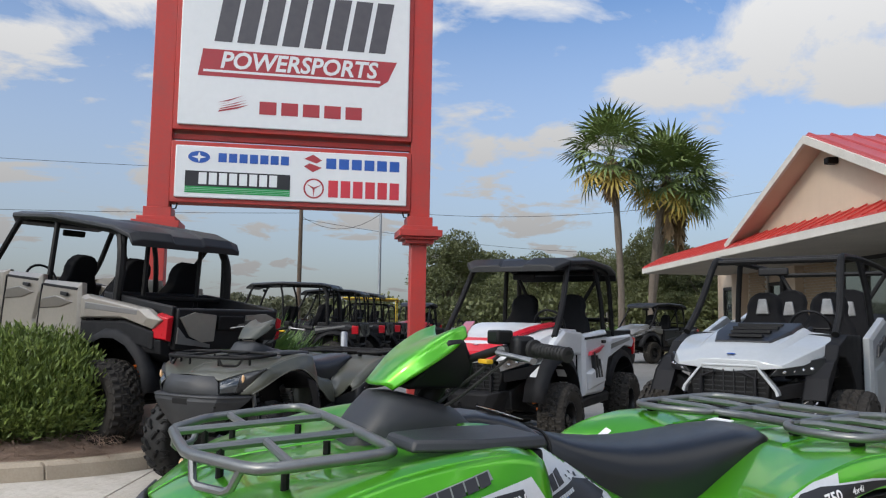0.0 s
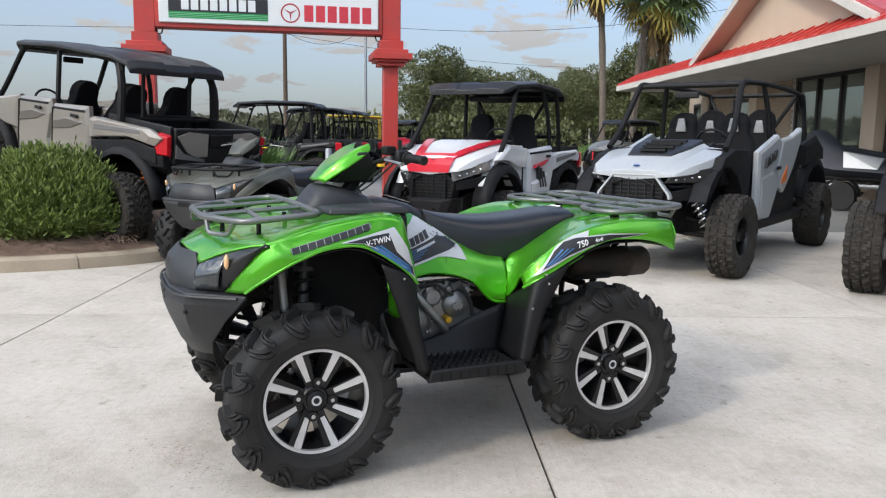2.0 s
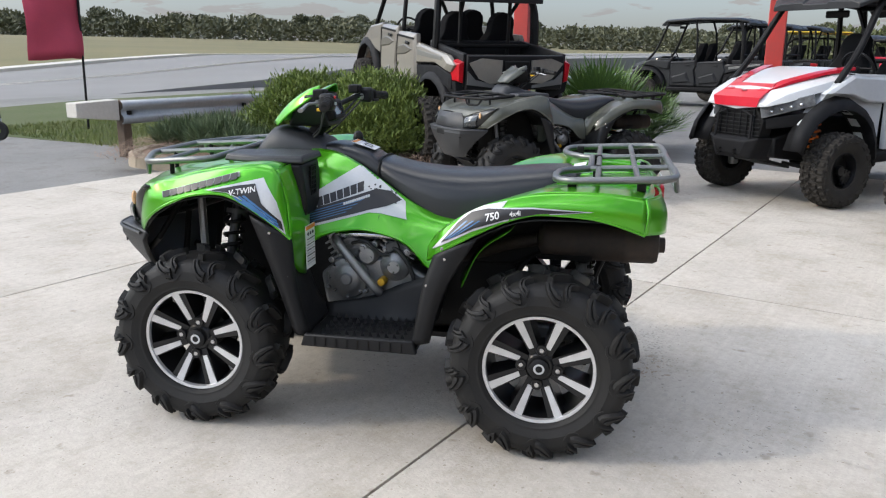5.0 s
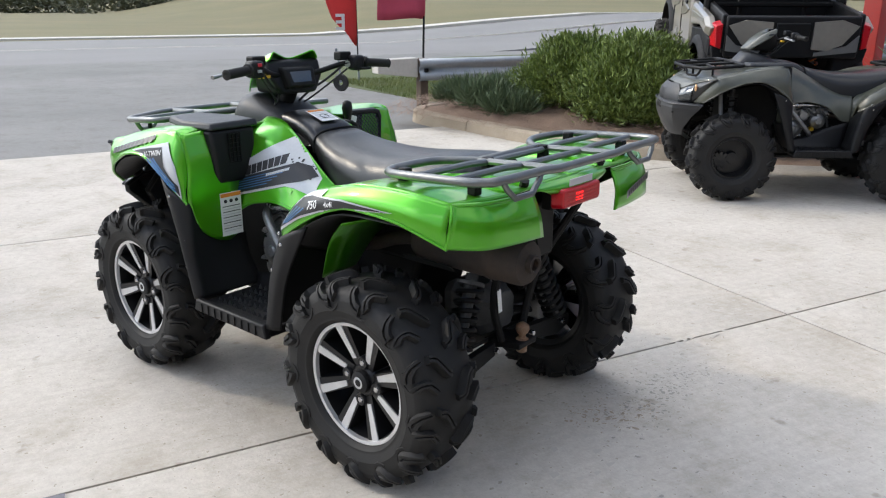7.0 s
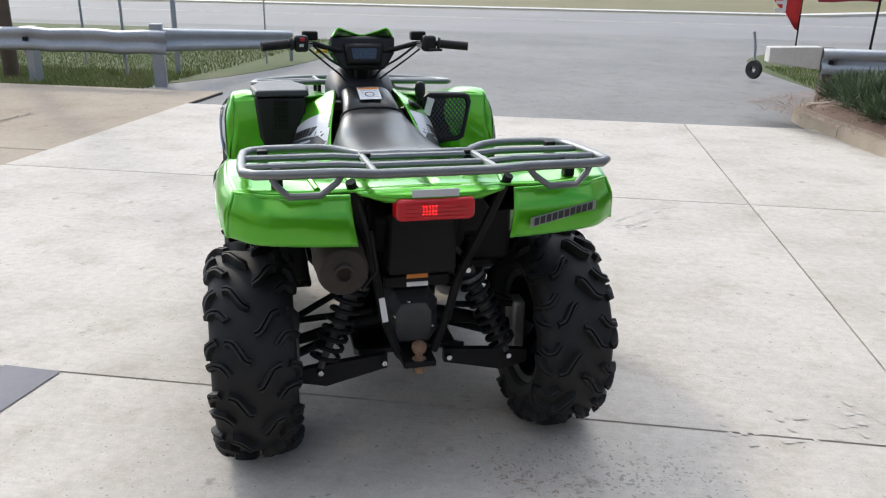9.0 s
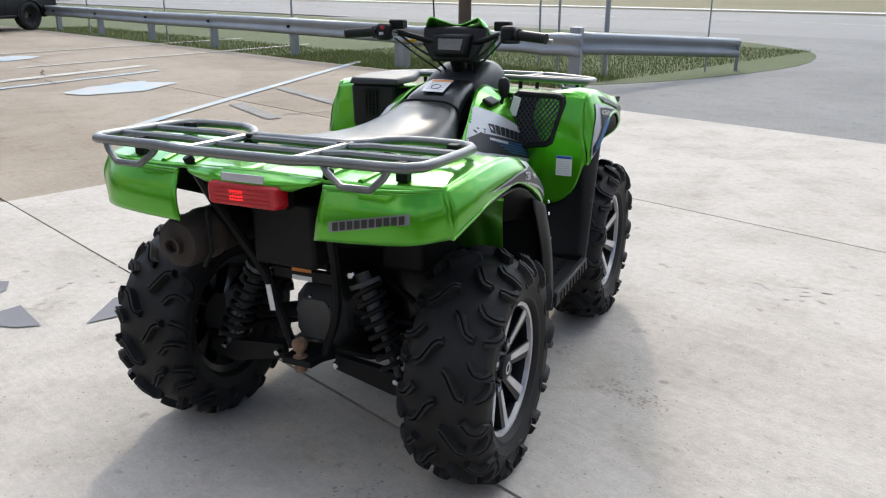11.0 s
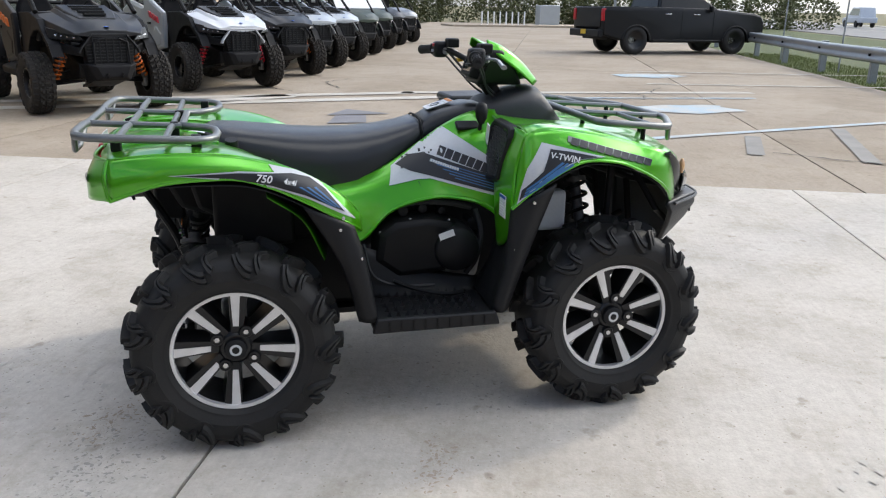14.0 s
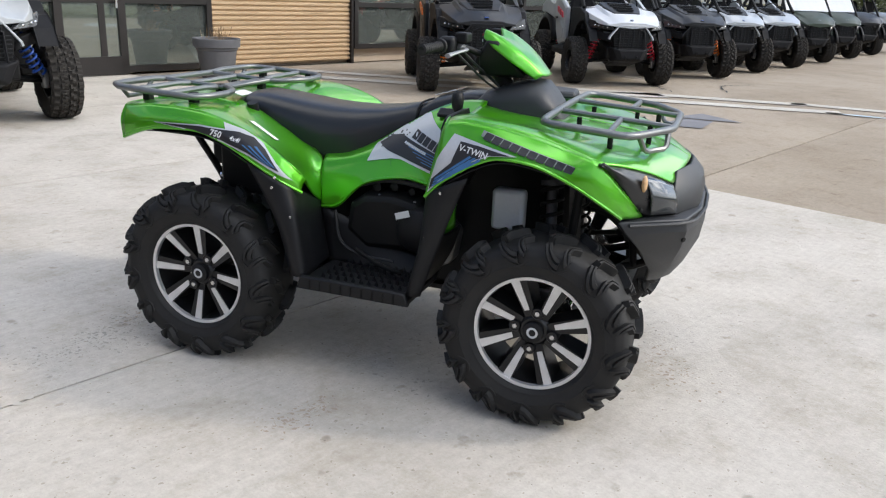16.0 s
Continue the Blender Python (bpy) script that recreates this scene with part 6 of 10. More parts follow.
def mud_tyre(R, W, rim_r):
    """Mud tyre with slotted crescent lugs that hook over the shoulders, round the local y axis."""
    key = ("mud", R, W, rim_r)
    if key in MESHES:
        return MESHES[key]
    h, c = W / 2, R - 0.017
    g = Geo()
    prof = [(rim_r - 0.002, -h * 0.74), (rim_r + 0.006, -h * 0.86), (rim_r + 0.012, -h * 0.90), (rim_r + 0.018, -h * 0.90), (rim_r + 0.022, -h * 0.915), (rim_r + 0.045, -h * 0.985), (rim_r + 0.049, -h * 0.975), (rim_r + 0.075, -h), (c - 0.040, -h * 0.985), (c - 0.022, -h * 0.93), (c - 0.010, -h * 0.80), (c - 0.003, -h * 0.5), (c, 0)]
    prof = prof + [(r, -a) for r, a in reversed(prof[:-1])]
    g.lathe(prof, 80, closed=True)

    def at(th, w, lift):
        """A point over the carcass: w runs -1..1 over the tread and on down the sidewall."""
        a = abs(w)
        s = 1 if w > 0 else -1
        if a <= 0.80:
            r, y, nr, ny = c - 0.010 * (a / 0.8) ** 3, h * a, 1.0, 0.3 * a ** 3
        elif a <= 1.06:
            k = (a - 0.80) / 0.26
            r, y, nr, ny = c - 0.010 - 0.026 * k * k, h * (0.80 + 0.18 * k), 0.9 - 0.5 * k, 0.3 + 0.6 * k
        else:
            k = (a - 1.06) / 0.3
            r, y, nr, ny = c - 0.036 - 0.055 * k, h * (0.98 + 0.02 * k), 0.4 - 0.35 * k, 0.95
        r, y = r + lift * nr, y + lift * ny
        return Vector((r * math.cos(th), s * y, r * math.sin(th)))

    def lug(path, width, lift, slot=True, n=8):
        g = Geo()
        pts = spline(path, n)
        rows = []
        for i, q in enumerate(pts):
            d = pts[min(i + 1, n - 1)] - pts[max(i - 1, 0)]
            t = Vector((d.x * R, d.y * h)).normalized()
            nx, ny = -t.y * width / 2 / R, t.x * width / 2 / h
            k = q.z * lift
            dip = 0.45 if slot and 0 < i < n - 1 else 0.97
            rows.append([at(q.x + nx * f, q.y + ny * f, z) for f, z in ((1.25, -0.004), (0.9, k), (0.25, k), (0.12, k * dip), (-0.12, k * dip), (-0.25, k), (-0.9, k), (-1.25, -0.004))])
        return mesh_of(g.rings(rows), M["rubber"], 30)

    rad = math.radians
    lugs = []
    for s, off in ((1, 0.0), (-1, 0.5)):
        # long crescent from the middle of the tread to the shoulder, its hook on the sidewall, and a short shoulder block
        lugs.append((off, lug([(rad(12), s * 0.05, 0.6), (rad(11), s * 0.18, 1.0), (rad(6.5), s * 0.32, 1.0), (rad(2), s * 0.46, 1.0), (rad(1), s * 0.62, 0.9)], 0.021, 0.025)))
        lugs.append((off, lug([(rad(0.5), s * 0.80, 1.0), (rad(2), s * 0.98, 1.0), (rad(6.5), s * 1.10, 0.9), (rad(10), s * 1.12, 0.7)], 0.022, 0.018, n=7)))
        lugs.append((off, lug([(rad(18), s * 0.56, 0.9), (rad(13), s * 0.74, 1.0), (rad(12.5), s * 0.94, 1.0), (rad(15), s * 1.06, 0.7)], 0.021, 0.019, n=7)))
        lugs.append((off, lug([(rad(3), s * 1.20, 0.5), (rad(8), s * 1.27, 0.7), (rad(13), s * 1.24, 0.7), (rad(17), s * 1.14, 0.5)], 0.006, 0.003, False, 6)))
    MESHES[key] = (mesh_of(g, M["rubber"], 35), lugs)
    return MESHES[key]


def put_mud_tyre(t, m, R, W, rim_r):
    base, lugs = mud_tyre(R, W, rim_r)
    ob = part("tyre", base, None, t, "black mud tyre with slotted crescent lugs", m=m)
    for i in range(13):
        for off, me in lugs:
            part("lug", me, None, ob, m=Matrix.Rotation(-(i + off) * math.tau / 13, 4, "Y"))


def alloy(r, W):
    """Eight machined spokes in a black barrel with a bright lip, face towards +y: barrel, lip, spokes, faces, cap, nut."""
    key = ("alloy", r, W)
    if key in MESHES:
        return MESHES[key]
    f = W * 0.37
    barrel = Geo().lathe([(r - 0.002, -f), (r + 0.004, -f + 0.006), (r + 0.002, f - 0.012), (r - 0.014, f - 0.012), (r - 0.020, f - 0.05), (r - 0.022, -f + 0.01)], 56, closed=True)
    lip = Geo().lathe([(r + 0.003, f - 0.012), (r + 0.003, f - 0.001), (r - 0.002, f + 0.003), (r - 0.012, f + 0.001), (r - 0.014, f - 0.012)], 64, closed=True)
    ri, ro = f - 0.030, f - 0.004
    quadf = [(0, 1, 2, 3), (0, 4, 5, 1), (1, 5, 6, 2), (2, 6, 7, 3), (3, 7, 4, 0)]
    o = [(0.050, -0.015), (r - 0.012, -0.024), (r - 0.012, 0.030), (0.050, 0.020)]
    spokes = Geo().add([(a, (ri if a < 0.1 else ro) - 0.003, b) for a, b in o] + [(a, -0.02, b * 1.25) for a, b in o], quadf)
    q = [(0.074, -0.010), (r - 0.012, -0.021), (r - 0.012, 0.0075), (0.074, 0.0075)]
    yy = [ri + (ro - ri) * (a - 0.05) / (r - 0.062) for a, b in q]
    faces = Geo().add([(a, y, b) for (a, b), y in zip(q, yy)] + [(a, y - 0.004, b) for (a, b), y in zip(q, yy)], quadf)
    hub = Geo().lathe([(0.001, f - 0.026), (0.044, f - 0.028), (0.056, f - 0.040), (0.060, -0.02), (0.001, -0.02)], 28)
    for k in range(4):
        a = k * math.tau / 4 + 0.4
        hub.lathe([(0.009, f - 0.034), (0.011, f - 0.022), (0.018, f - 0.021), (0.021, f - 0.026), (0.022, -0.01)], 14, Matrix.Translation((0.064 * math.cos(a), 0, 0.064 * math.sin(a))), closed=True)
    cap = Geo().lathe([(0.001, f - 0.008), (0.022, f - 0.009), (0.034, f - 0.014), (0.036, f - 0.024)], 24)
    nut = Geo().lathe([(0.001, 0.014), (0.0085, 0.014), (0.0115, 0.009), (0.0115, -0.004)], 6)
    ring = Geo().lathe([(0.013, f - 0.0085), (0.016, f - 0.0080), (0.019, f - 0.0085)], 20)
    MESHES[key] = (mesh_of(barrel, M["rim_black"], 30), mesh_of(lip, M["machined"], 30), mesh_of(spokes, M["rim_black"], 30), mesh_of(faces, M["machined"], 30), mesh_of(hub, M["rim_black"], 30), mesh_of(cap, M["blackplastic"], 30), mesh_of(nut, M["chrome"], 30), mesh_of(ring, M["decal_silver"], 30), f)
    return MESHES[key]


def quad(m, fancy=True, body="green", label="", rackmat="rack", group=""):
    t = thing("quad_bike", label, "quad bike", m, group)
    G, B = body, "blackplastic"
    bvh = {}

    def sides(name, make, mat, lab="", store="", **k):
        """A part and its mirror twin. make(s) gives the geometry for side s."""
        out = []
        for s in (1, -1):
            g = make(s)
            if store:
                bvh[store, s] = BVHTree.FromPolygons([Vector(p) for p in g.v], g.f)
            out.append(part(name, g, M[mat], t, lab, **k))
        return out

    def sheet(rows, nu, nv):
        return lambda s: patch([[(x, s * y, z) for x, y, z in r] for r in rows], nu, nv)

    # wheels
    R, rim = 0.333, 0.196
    for x, y, W in ((0.6425, 0.480, 0.238), (-0.6425, 0.488, 0.240)):
        for s in (1, -1):
            mm = Matrix.Translation((x, s * y, 0.328)) @ Matrix.Rotation(0 if s > 0 else math.pi, 4, "Z") @ Matrix.Rotation({(1, 1): 0.25, (1, -1): 0.26, (-1, 1): 0.30, (-1, -1): -0.16}[(1 if x > 0 else -1, s)], 4, "Y")
            if fancy:
                bar, lip, spk, fac, hub, cap, nut, ring, f = alloy(rim, W)
                w = part("wheel", bar, None, t, "satin black alloy wheel", m=mm)
                part("rim_lip", lip, None, w, "bright machined lip")
                for k in range(8):
                    part("spoke", spk, None, w, m=Matrix.Rotation(k * math.tau / 8 + 0.08, 4, "Y"))
                    part("spoke_face", fac, None, w, "machined silver spoke face", m=Matrix.Rotation(k * math.tau / 8 + 0.08, 4, "Y"))
                part("hub", hub, None, w)
                part("hub_cap", cap, None, w)
                part("cap_mark", ring, None, w)
                for k in range(4):
                    a = k * math.tau / 4 + 0.4
                    part("lug_nut", nut, None, w, m=Matrix.Translation((0.064 * math.cos(a), f - 0.034, 0.064 * math.sin(a))))
                put_mud_tyre(t, mm, R, W, rim)
            else:
                bar, spk = spoked_rim(0.155, W, 10, "rim_black", "rim_black")
                w = part("wheel", bar, None, t, m=mm)
                part("spokes", spk, None, w)
                put_mud_tyre(t, mm, 0.325, W, 0.155)

    # ---- painted body ----
    lipf = [(0.250, 0.555, 0.735), (0.300, 0.572, 0.785), (0.357, 0.578, 0.826), (0.420, 0.58, 0.864), (0.495, 0.58, 0.890), (0.603, 0.578, 0.882), (0.680, 0.572, 0.855), (0.756, 0.560, 0.818), (0.822, 0.528, 0.770), (0.872, 0.470, 0.722)]
    cref = [(0.268, 0.515, 0.84), (0.296, 0.525, 0.965), (0.350, 0.525, 0.990), (0.420, 0.522, 0.988), (0.495, 0.518, 0.978), (0.603, 0.512, 0.957), (0.690, 0.520, 0.934), (0.793, 0.530, 0.904), (0.868, 0.475, 0.818), (0.932, 0.390, 0.718)]
    midf = [tuple((Vector(a) * 0.5 + Vector(b) * 0.5 + Vector((0, 0.010, 0)))) for a, b in zip(lipf, cref)]
    sides("front_fender_side", sheet([cref, midf, lipf], 9, 46), G, "", "front", thick=0.006, smooth=60)
    sides("front_fender_edge", lambda s: Geo().tube([(x, s * (y - 0.004), z) for x, y, z in spline(lipf, 40)], 0.006, 6), G)
    topf = [[(0.296, 0.525, 0.965), (0.30, 0.46, 0.985), (0.30, 0.38, 0.985), (0.30, 0.27, 0.975), (0.30, 0.17, 0.985), (0.30, 0.0, 1.0)],
            [(0.36, 0.525, 0.990), (0.36, 0.47, 0.998), (0.37, 0.39, 0.985), (0.38, 0.27, 0.962), (0.38, 0.17, 0.975), (0.38, 0.0, 0.98)],
            [(0.495, 0.518, 0.978), (0.495, 0.46, 0.985), (0.50, 0.38, 0.968), (0.50, 0.27, 0.950), (0.50, 0.17, 0.962), (0.50, 0.0, 0.965)],
            [(0.603, 0.512, 0.957), (0.61, 0.455, 0.964), (0.62, 0.38, 0.950), (0.62, 0.27, 0.938), (0.63, 0.17, 0.950), (0.63, 0.0, 0.953)],
            [(0.690, 0.520, 0.934), (0.70, 0.455, 0.943), (0.72, 0.37, 0.936), (0.73, 0.26, 0.932), (0.74, 0.16, 0.940), (0.74, 0.0, 0.942)],
            [(0.793, 0.530, 0.904), (0.80, 0.45, 0.916), (0.81, 0.36, 0.916), (0.83, 0.25, 0.920), (0.84, 0.15, 0.926), (0.85, 0.0, 0.927)],
            [(0.860, 0.470, 0.888), (0.87, 0.40, 0.899), (0.885, 0.32, 0.900), (0.90, 0.23, 0.905), (0.905, 0.13, 0.910), (0.91, 0.0, 0.911)],
            [(0.935, 0.375, 0.857), (0.942, 0.32, 0.866), (0.955, 0.25, 0.872), (0.965, 0.18, 0.880), (0.972, 0.10, 0.886), (0.975, 0.0, 0.887)],
            [(1.005, 0.275, 0.812), (1.010, 0.24, 0.822), (1.018, 0.19, 0.833), (1.026, 0.14, 0.842), (1.034, 0.08, 0.850), (1.038, 0.0, 0.853)]]
    sides("front_cover", sheet(topf, 44, 24), G, "", "cover", thick=0.006, smooth=50)
    # rear face of each front fender, towards the rider
    facef = [[(0.300, 0.525, 0.975), (0.285, 0.44, 0.985), (0.282, 0.36, 0.975), (0.30, 0.27, 0.965)], [(0.268, 0.525, 0.86), (0.255, 0.44, 0.86), (0.252, 0.36, 0.855), (0.275, 0.285, 0.85)], [(0.252, 0.545, 0.74), (0.248, 0.45, 0.72), (0.25, 0.37, 0.70), (0.278, 0.315, 0.70)], [(0.262, 0.505, 0.63), (0.260, 0.45, 0.585), (0.262, 0.38, 0.562), (0.280, 0.325, 0.575)]]
    sides("front_fender_back", sheet(facef, 20, 16), G, "", "face", thick=0.006, smooth=50)
    # tank cover over the engine
    tank = [[(-0.30, 0.175, 0.765), (-0.20, 0.185, 0.775), (-0.10, 0.18, 0.82), (0.02, 0.165, 0.895), (0.12, 0.145, 0.955), (0.22, 0.125, 0.995), (0.32, 0.12, 1.005)],
            [(-0.29, 0.235, 0.735), (-0.20, 0.235, 0.75), (-0.10, 0.228, 0.785), (0.02, 0.225, 0.845), (0.12, 0.225, 0.895), (0.22, 0.235, 0.925), (0.31, 0.245, 0.935)],
            [(-0.28, 0.275, 0.665), (-0.20, 0.270, 0.685), (-0.10, 0.262, 0.735), (0.02, 0.262, 0.785), (0.12, 0.272, 0.805), (0.22, 0.290, 0.805), (0.295, 0.305, 0.790)],
            [(-0.265, 0.300, 0.575), (-0.195, 0.298, 0.590), (-0.095, 0.292, 0.682), (0.05, 0.298, 0.722), (0.15, 0.305, 0.716), (0.22, 0.318, 0.697), (0.285, 0.333, 0.655)]]
    sides("tank_cover", sheet(tank, 26, 44), G, "", "tank", thick=0.006, smooth=60)
    sides("tank_edge", lambda s: Geo().tube([(x, s * (y - 0.004), z) for x, y, z in spline(tank[-1], 40)], 0.007, 6), G)
    # rear fenders
    lipr = [(-0.235, 0.50, 0.675), (-0.285, 0.545, 0.715), (-0.365, 0.562, 0.764), (-0.43, 0.566, 0.800), (-0.50, 0.567, 0.834), (-0.60, 0.567, 0.866), (-0.70, 0.566, 0.868), (-0.80, 0.562, 0.860), (-0.87, 0.556, 0.843), (-0.965, 0.535, 0.808)]
    crer = [(-0.232, 0.47, 0.72), (-0.280, 0.51, 0.785), (-0.345, 0.525, 0.835), (-0.42, 0.53, 0.878), (-0.50, 0.532, 0.908), (-0.60, 0.532, 0.930), (-0.70, 0.532, 0.939), (-0.80, 0.530, 0.940), (-0.88, 0.526, 0.936), (-0.965, 0.510, 0.925)]
    midr = [tuple((Vector(a) * 0.5 + Vector(b) * 0.5 + Vector((0, 0.012, 0)))) for a, b in zip(lipr, crer)]
    sides("rear_fender_side", sheet([crer, midr, lipr], 9, 46), G, "", "rear", thick=0.006, smooth=60)
    sides("rear_fender_edge", lambda s: Geo().tube([(x, s * (y - 0.004), z) for x, y, z in spline(lipr, 40)], 0.006, 6), G)
    topr = [[(-0.232, 0.47, 0.72), (-0.25, 0.40, 0.66), (-0.262, 0.335, 0.62), (-0.268, 0.30, 0.60), (-0.27, 0.285, 0.60)],
            [(-0.280, 0.51, 0.785), (-0.29, 0.44, 0.735), (-0.295, 0.36, 0.70), (-0.30, 0.29, 0.695), (-0.30, 0.22, 0.74)],
            [(-0.42, 0.53, 0.878), (-0.42, 0.46, 0.862), (-0.42, 0.37, 0.835), (-0.42, 0.28, 0.815), (-0.42, 0.17, 0.80)],
            [(-0.60, 0.532, 0.930), (-0.60, 0.46, 0.930), (-0.60, 0.37, 0.920), (-0.60, 0.27, 0.905), (-0.60, 0.12, 0.885)],
            [(-0.72, 0.532, 0.940), (-0.72, 0.46, 0.945), (-0.72, 0.36, 0.938), (-0.72, 0.24, 0.925), (-0.72, 0.0, 0.915)],
            [(-0.85, 0.528, 0.938), (-0.85, 0.45, 0.945), (-0.86, 0.35, 0.938), (-0.86, 0.22, 0.932), (-0.86, 0.0, 0.932)],
            [(-0.965, 0.510, 0.925), (-0.99, 0.43, 0.925), (-1.0, 0.33, 0.922), (-1.0, 0.20, 0.925), (-1.0, 0.0, 0.930)]]
    sides("rear_cover", sheet(topr, 34, 26), G, "", "rcover", thick=0.006, smooth=50)
    tail = [[(-0.965, 0.510, 0.925), (-1.005, 0.43, 0.922), (-1.02, 0.33, 0.918), (-1.02, 0.22, 0.916)], [(-0.975, 0.528, 0.872), (-1.03, 0.44, 0.868), (-1.045, 0.33, 0.858), (-1.045, 0.215, 0.853)], [(-0.965, 0.535, 0.808), (-1.03, 0.455, 0.801), (-1.048, 0.33, 0.794), (-1.05, 0.205, 0.788)]]
    sides("rear_fender_tail", sheet(tail, 12, 20), G, "", "tail", thick=0.006, smooth=40)
    sides("tail_edge", lambda s: Geo().tube(spline([(-0.962, s * 0.508, 0.922), (-0.972, s * 0.525, 0.875), (-0.962, s * 0.532, 0.810)], 10), 0.0055, 8), G)
    sides("tail_edge", lambda s: Geo().tube(spline([(-0.962, s * 0.508, 0.922), (-1.004, s * 0.43, 0.920), (-1.018, s * 0.33, 0.917), (-1.018, s * 0.22, 0.915)], 14), 0.0055, 8), G)
    part("tail_panel", patch([[(-0.99, -0.21, 0.925), (-1.0, -0.1, 0.930), (-1.005, 0.0, 0.932), (-1.0, 0.1, 0.930), (-0.99, 0.21, 0.925)], [(-1.02, -0.185, 0.915), (-1.03, -0.1, 0.915), (-1.035, 0.0, 0.915), (-1.03, 0.1, 0.915), (-1.02, 0.185, 0.915)], [(-1.02, -0.13, 0.893), (-1.035, -0.09, 0.897), (-1.04, 0.0, 0.899), (-1.035, 0.09, 0.897), (-1.02, 0.13, 0.893)]], 10, 20), M[G], t, thick=0.006)
    if fancy:
        part("tail_badge", Geo().box((-1.040, 0, 0.920), (0.004, 0.125, 0.020)), M["decal_silver"], t, "pale maker's badge", smooth=0)
        for k, z in ((0, 0.953), (1, 0.950)):
            sides("rear_ridge", lambda s: Geo().tube(spline([(-0.66 - 0.1 * k, s * (0.24 + 0.09 * k), 0.918 + 0.01 * k), (-0.85, s * (0.22 + 0.10 * k), 0.934), (-0.98, s * (0.20 + 0.10 * k), 0.924)], 12), 0.009, 8), G)

    # ---- black inner bodywork ----
    linf = [[(0.30, 0.26, 0.72), (0.36, 0.24, 0.82), (0.50, 0.22, 0.875), (0.66, 0.22, 0.865), (0.80, 0.22, 0.845), (0.90, 0.22, 0.82)], [(0.262, 0.548, 0.74), (0.36, 0.568, 0.815), (0.50, 0.57, 0.878), (0.66, 0.56, 0.855), (0.79, 0.535, 0.786), (0.862, 0.465, 0.728)]]
    sides("front_liner", sheet(linf, 3, 24), B, thick=0.004)
    linr = [[(-0.29, 0.27, 0.60), (-0.38, 0.24, 0.70), (-0.55, 0.20, 0.80), (-0.72, 0.20, 0.84), (-0.90, 0.20, 0.82)], [(-0.285, 0.535, 0.690), (-0.38, 0.556, 0.758), (-0.55, 0.56, 0.838), (-0.72, 0.558, 0.852), (-0.90, 0.545, 0.845)]]
    sides("rear_liner", sheet(linr, 3, 24), B, thick=0.004)
    sides("inner_fender", sheet([[(-0.312, 0.26, 0.56), (-0.395, 0.235, 0.685), (-0.52, 0.21, 0.772)], [(-0.345, 0.440, 0.565), (-0.412, 0.460, 0.705), (-0.52, 0.50, 0.795)]], 3, 16), G, thick=0.004)
    guf = [[(0.288, 0.29, 0.575), (0.258, 0.29, 0.48), (0.205, 0.28, 0.385)], [(0.274, 0.42, 0.575), (0.247, 0.43, 0.49), (0.20, 0.43, 0.385)], [(0.262, 0.505, 0.652), (0.240, 0.51, 0.53), (0.195, 0.51, 0.385)], [(0.252, 0.545, 0.74), (0.235, 0.555, 0.56), (0.192, 0.555, 0.385)], [(0.325, 0.578, 0.785), (0.275, 0.578, 0.59), (0.222, 0.575, 0.385)], [(0.398, 0.562, 0.815), (0.318, 0.56, 0.60), (0.248, 0.555, 0.385)]]
    sides("front_splash_guard", sheet(guf, 22, 20), B, thick=0.008, smooth=50)
    gur = [[(-0.272, 0.29, 0.60), (-0.255, 0.29, 0.50), (-0.225, 0.28, 0.385)], [(-0.262, 0.42, 0.655), (-0.238, 0.43, 0.52), (-0.205, 0.43, 0.385)], [(-0.262, 0.535, 0.70), (-0.225, 0.548, 0.58), (-0.19, 0.555, 0.385)], [(-0.325, 0.562, 0.735), (-0.265, 0.572, 0.56), (-0.225, 0.572, 0.385)], [(-0.42, 0.555, 0.775), (-0.31, 0.555, 0.58), (-0.255, 0.552, 0.385)]]
    sides("rear_splash_guard", sheet(gur, 22, 20), B, thick=0.008, smooth=50)
    cleat = mesh_of(Geo().add([(0, 0, 0), (0.015, -0.007, 0), (0.015, 0.007, 0), (0.010, 0, 0.020)], [(0, 1, 3), (1, 2, 3), (2, 0, 3)]), M[B], 0)
    for s in (1, -1):
        fb = part("footboard", Geo().box((0.0, s * 0.425, 0.362), (0.42, 0.30, 0.028)), M[B], t, bevel=0.008)
        part("footboard_edge", Geo().prism([(-0.215, 0.348), (0.215, 0.348), (0.200, 0.395), (-0.200, 0.398)], s * 0.56, s * 0.585), M[B], fb, bevel=0.006)
        for k in range(9):
            part("edge_rib", Geo().box((-0.16 + 0.04 * k, s * 0.587, 0.370), (0.004, 0.004, 0.034)), M["matteblack"], fb)
        for k in range(5):
            for q in range(11):
                part("cleat", cleat, None, fb, m=Matrix.Translation((-0.155 + 0.03 * q, s * (0.33 + 0.045 * k), 0.376)))
        part("side_plate", patch([[(-0.26, s * 0.30, 0.575), (-0.10, s * 0.285, 0.52), (0.05, s * 0.27, 0.45), (0.22, s * 0.29, 0.42)], [(-0.24, s * 0.31, 0.45), (-0.10, s * 0.31, 0.42), (0.05, s * 0.30, 0.40), (0.22, s * 0.31, 0.385)], [(-0.22, s * 0.32, 0.37), (-0.10, s * 0.33, 0.37), (0.05, s * 0.33, 0.37), (0.22, s * 0.33, 0.37)]], 8, 14), M[B], t, thick=0.006)
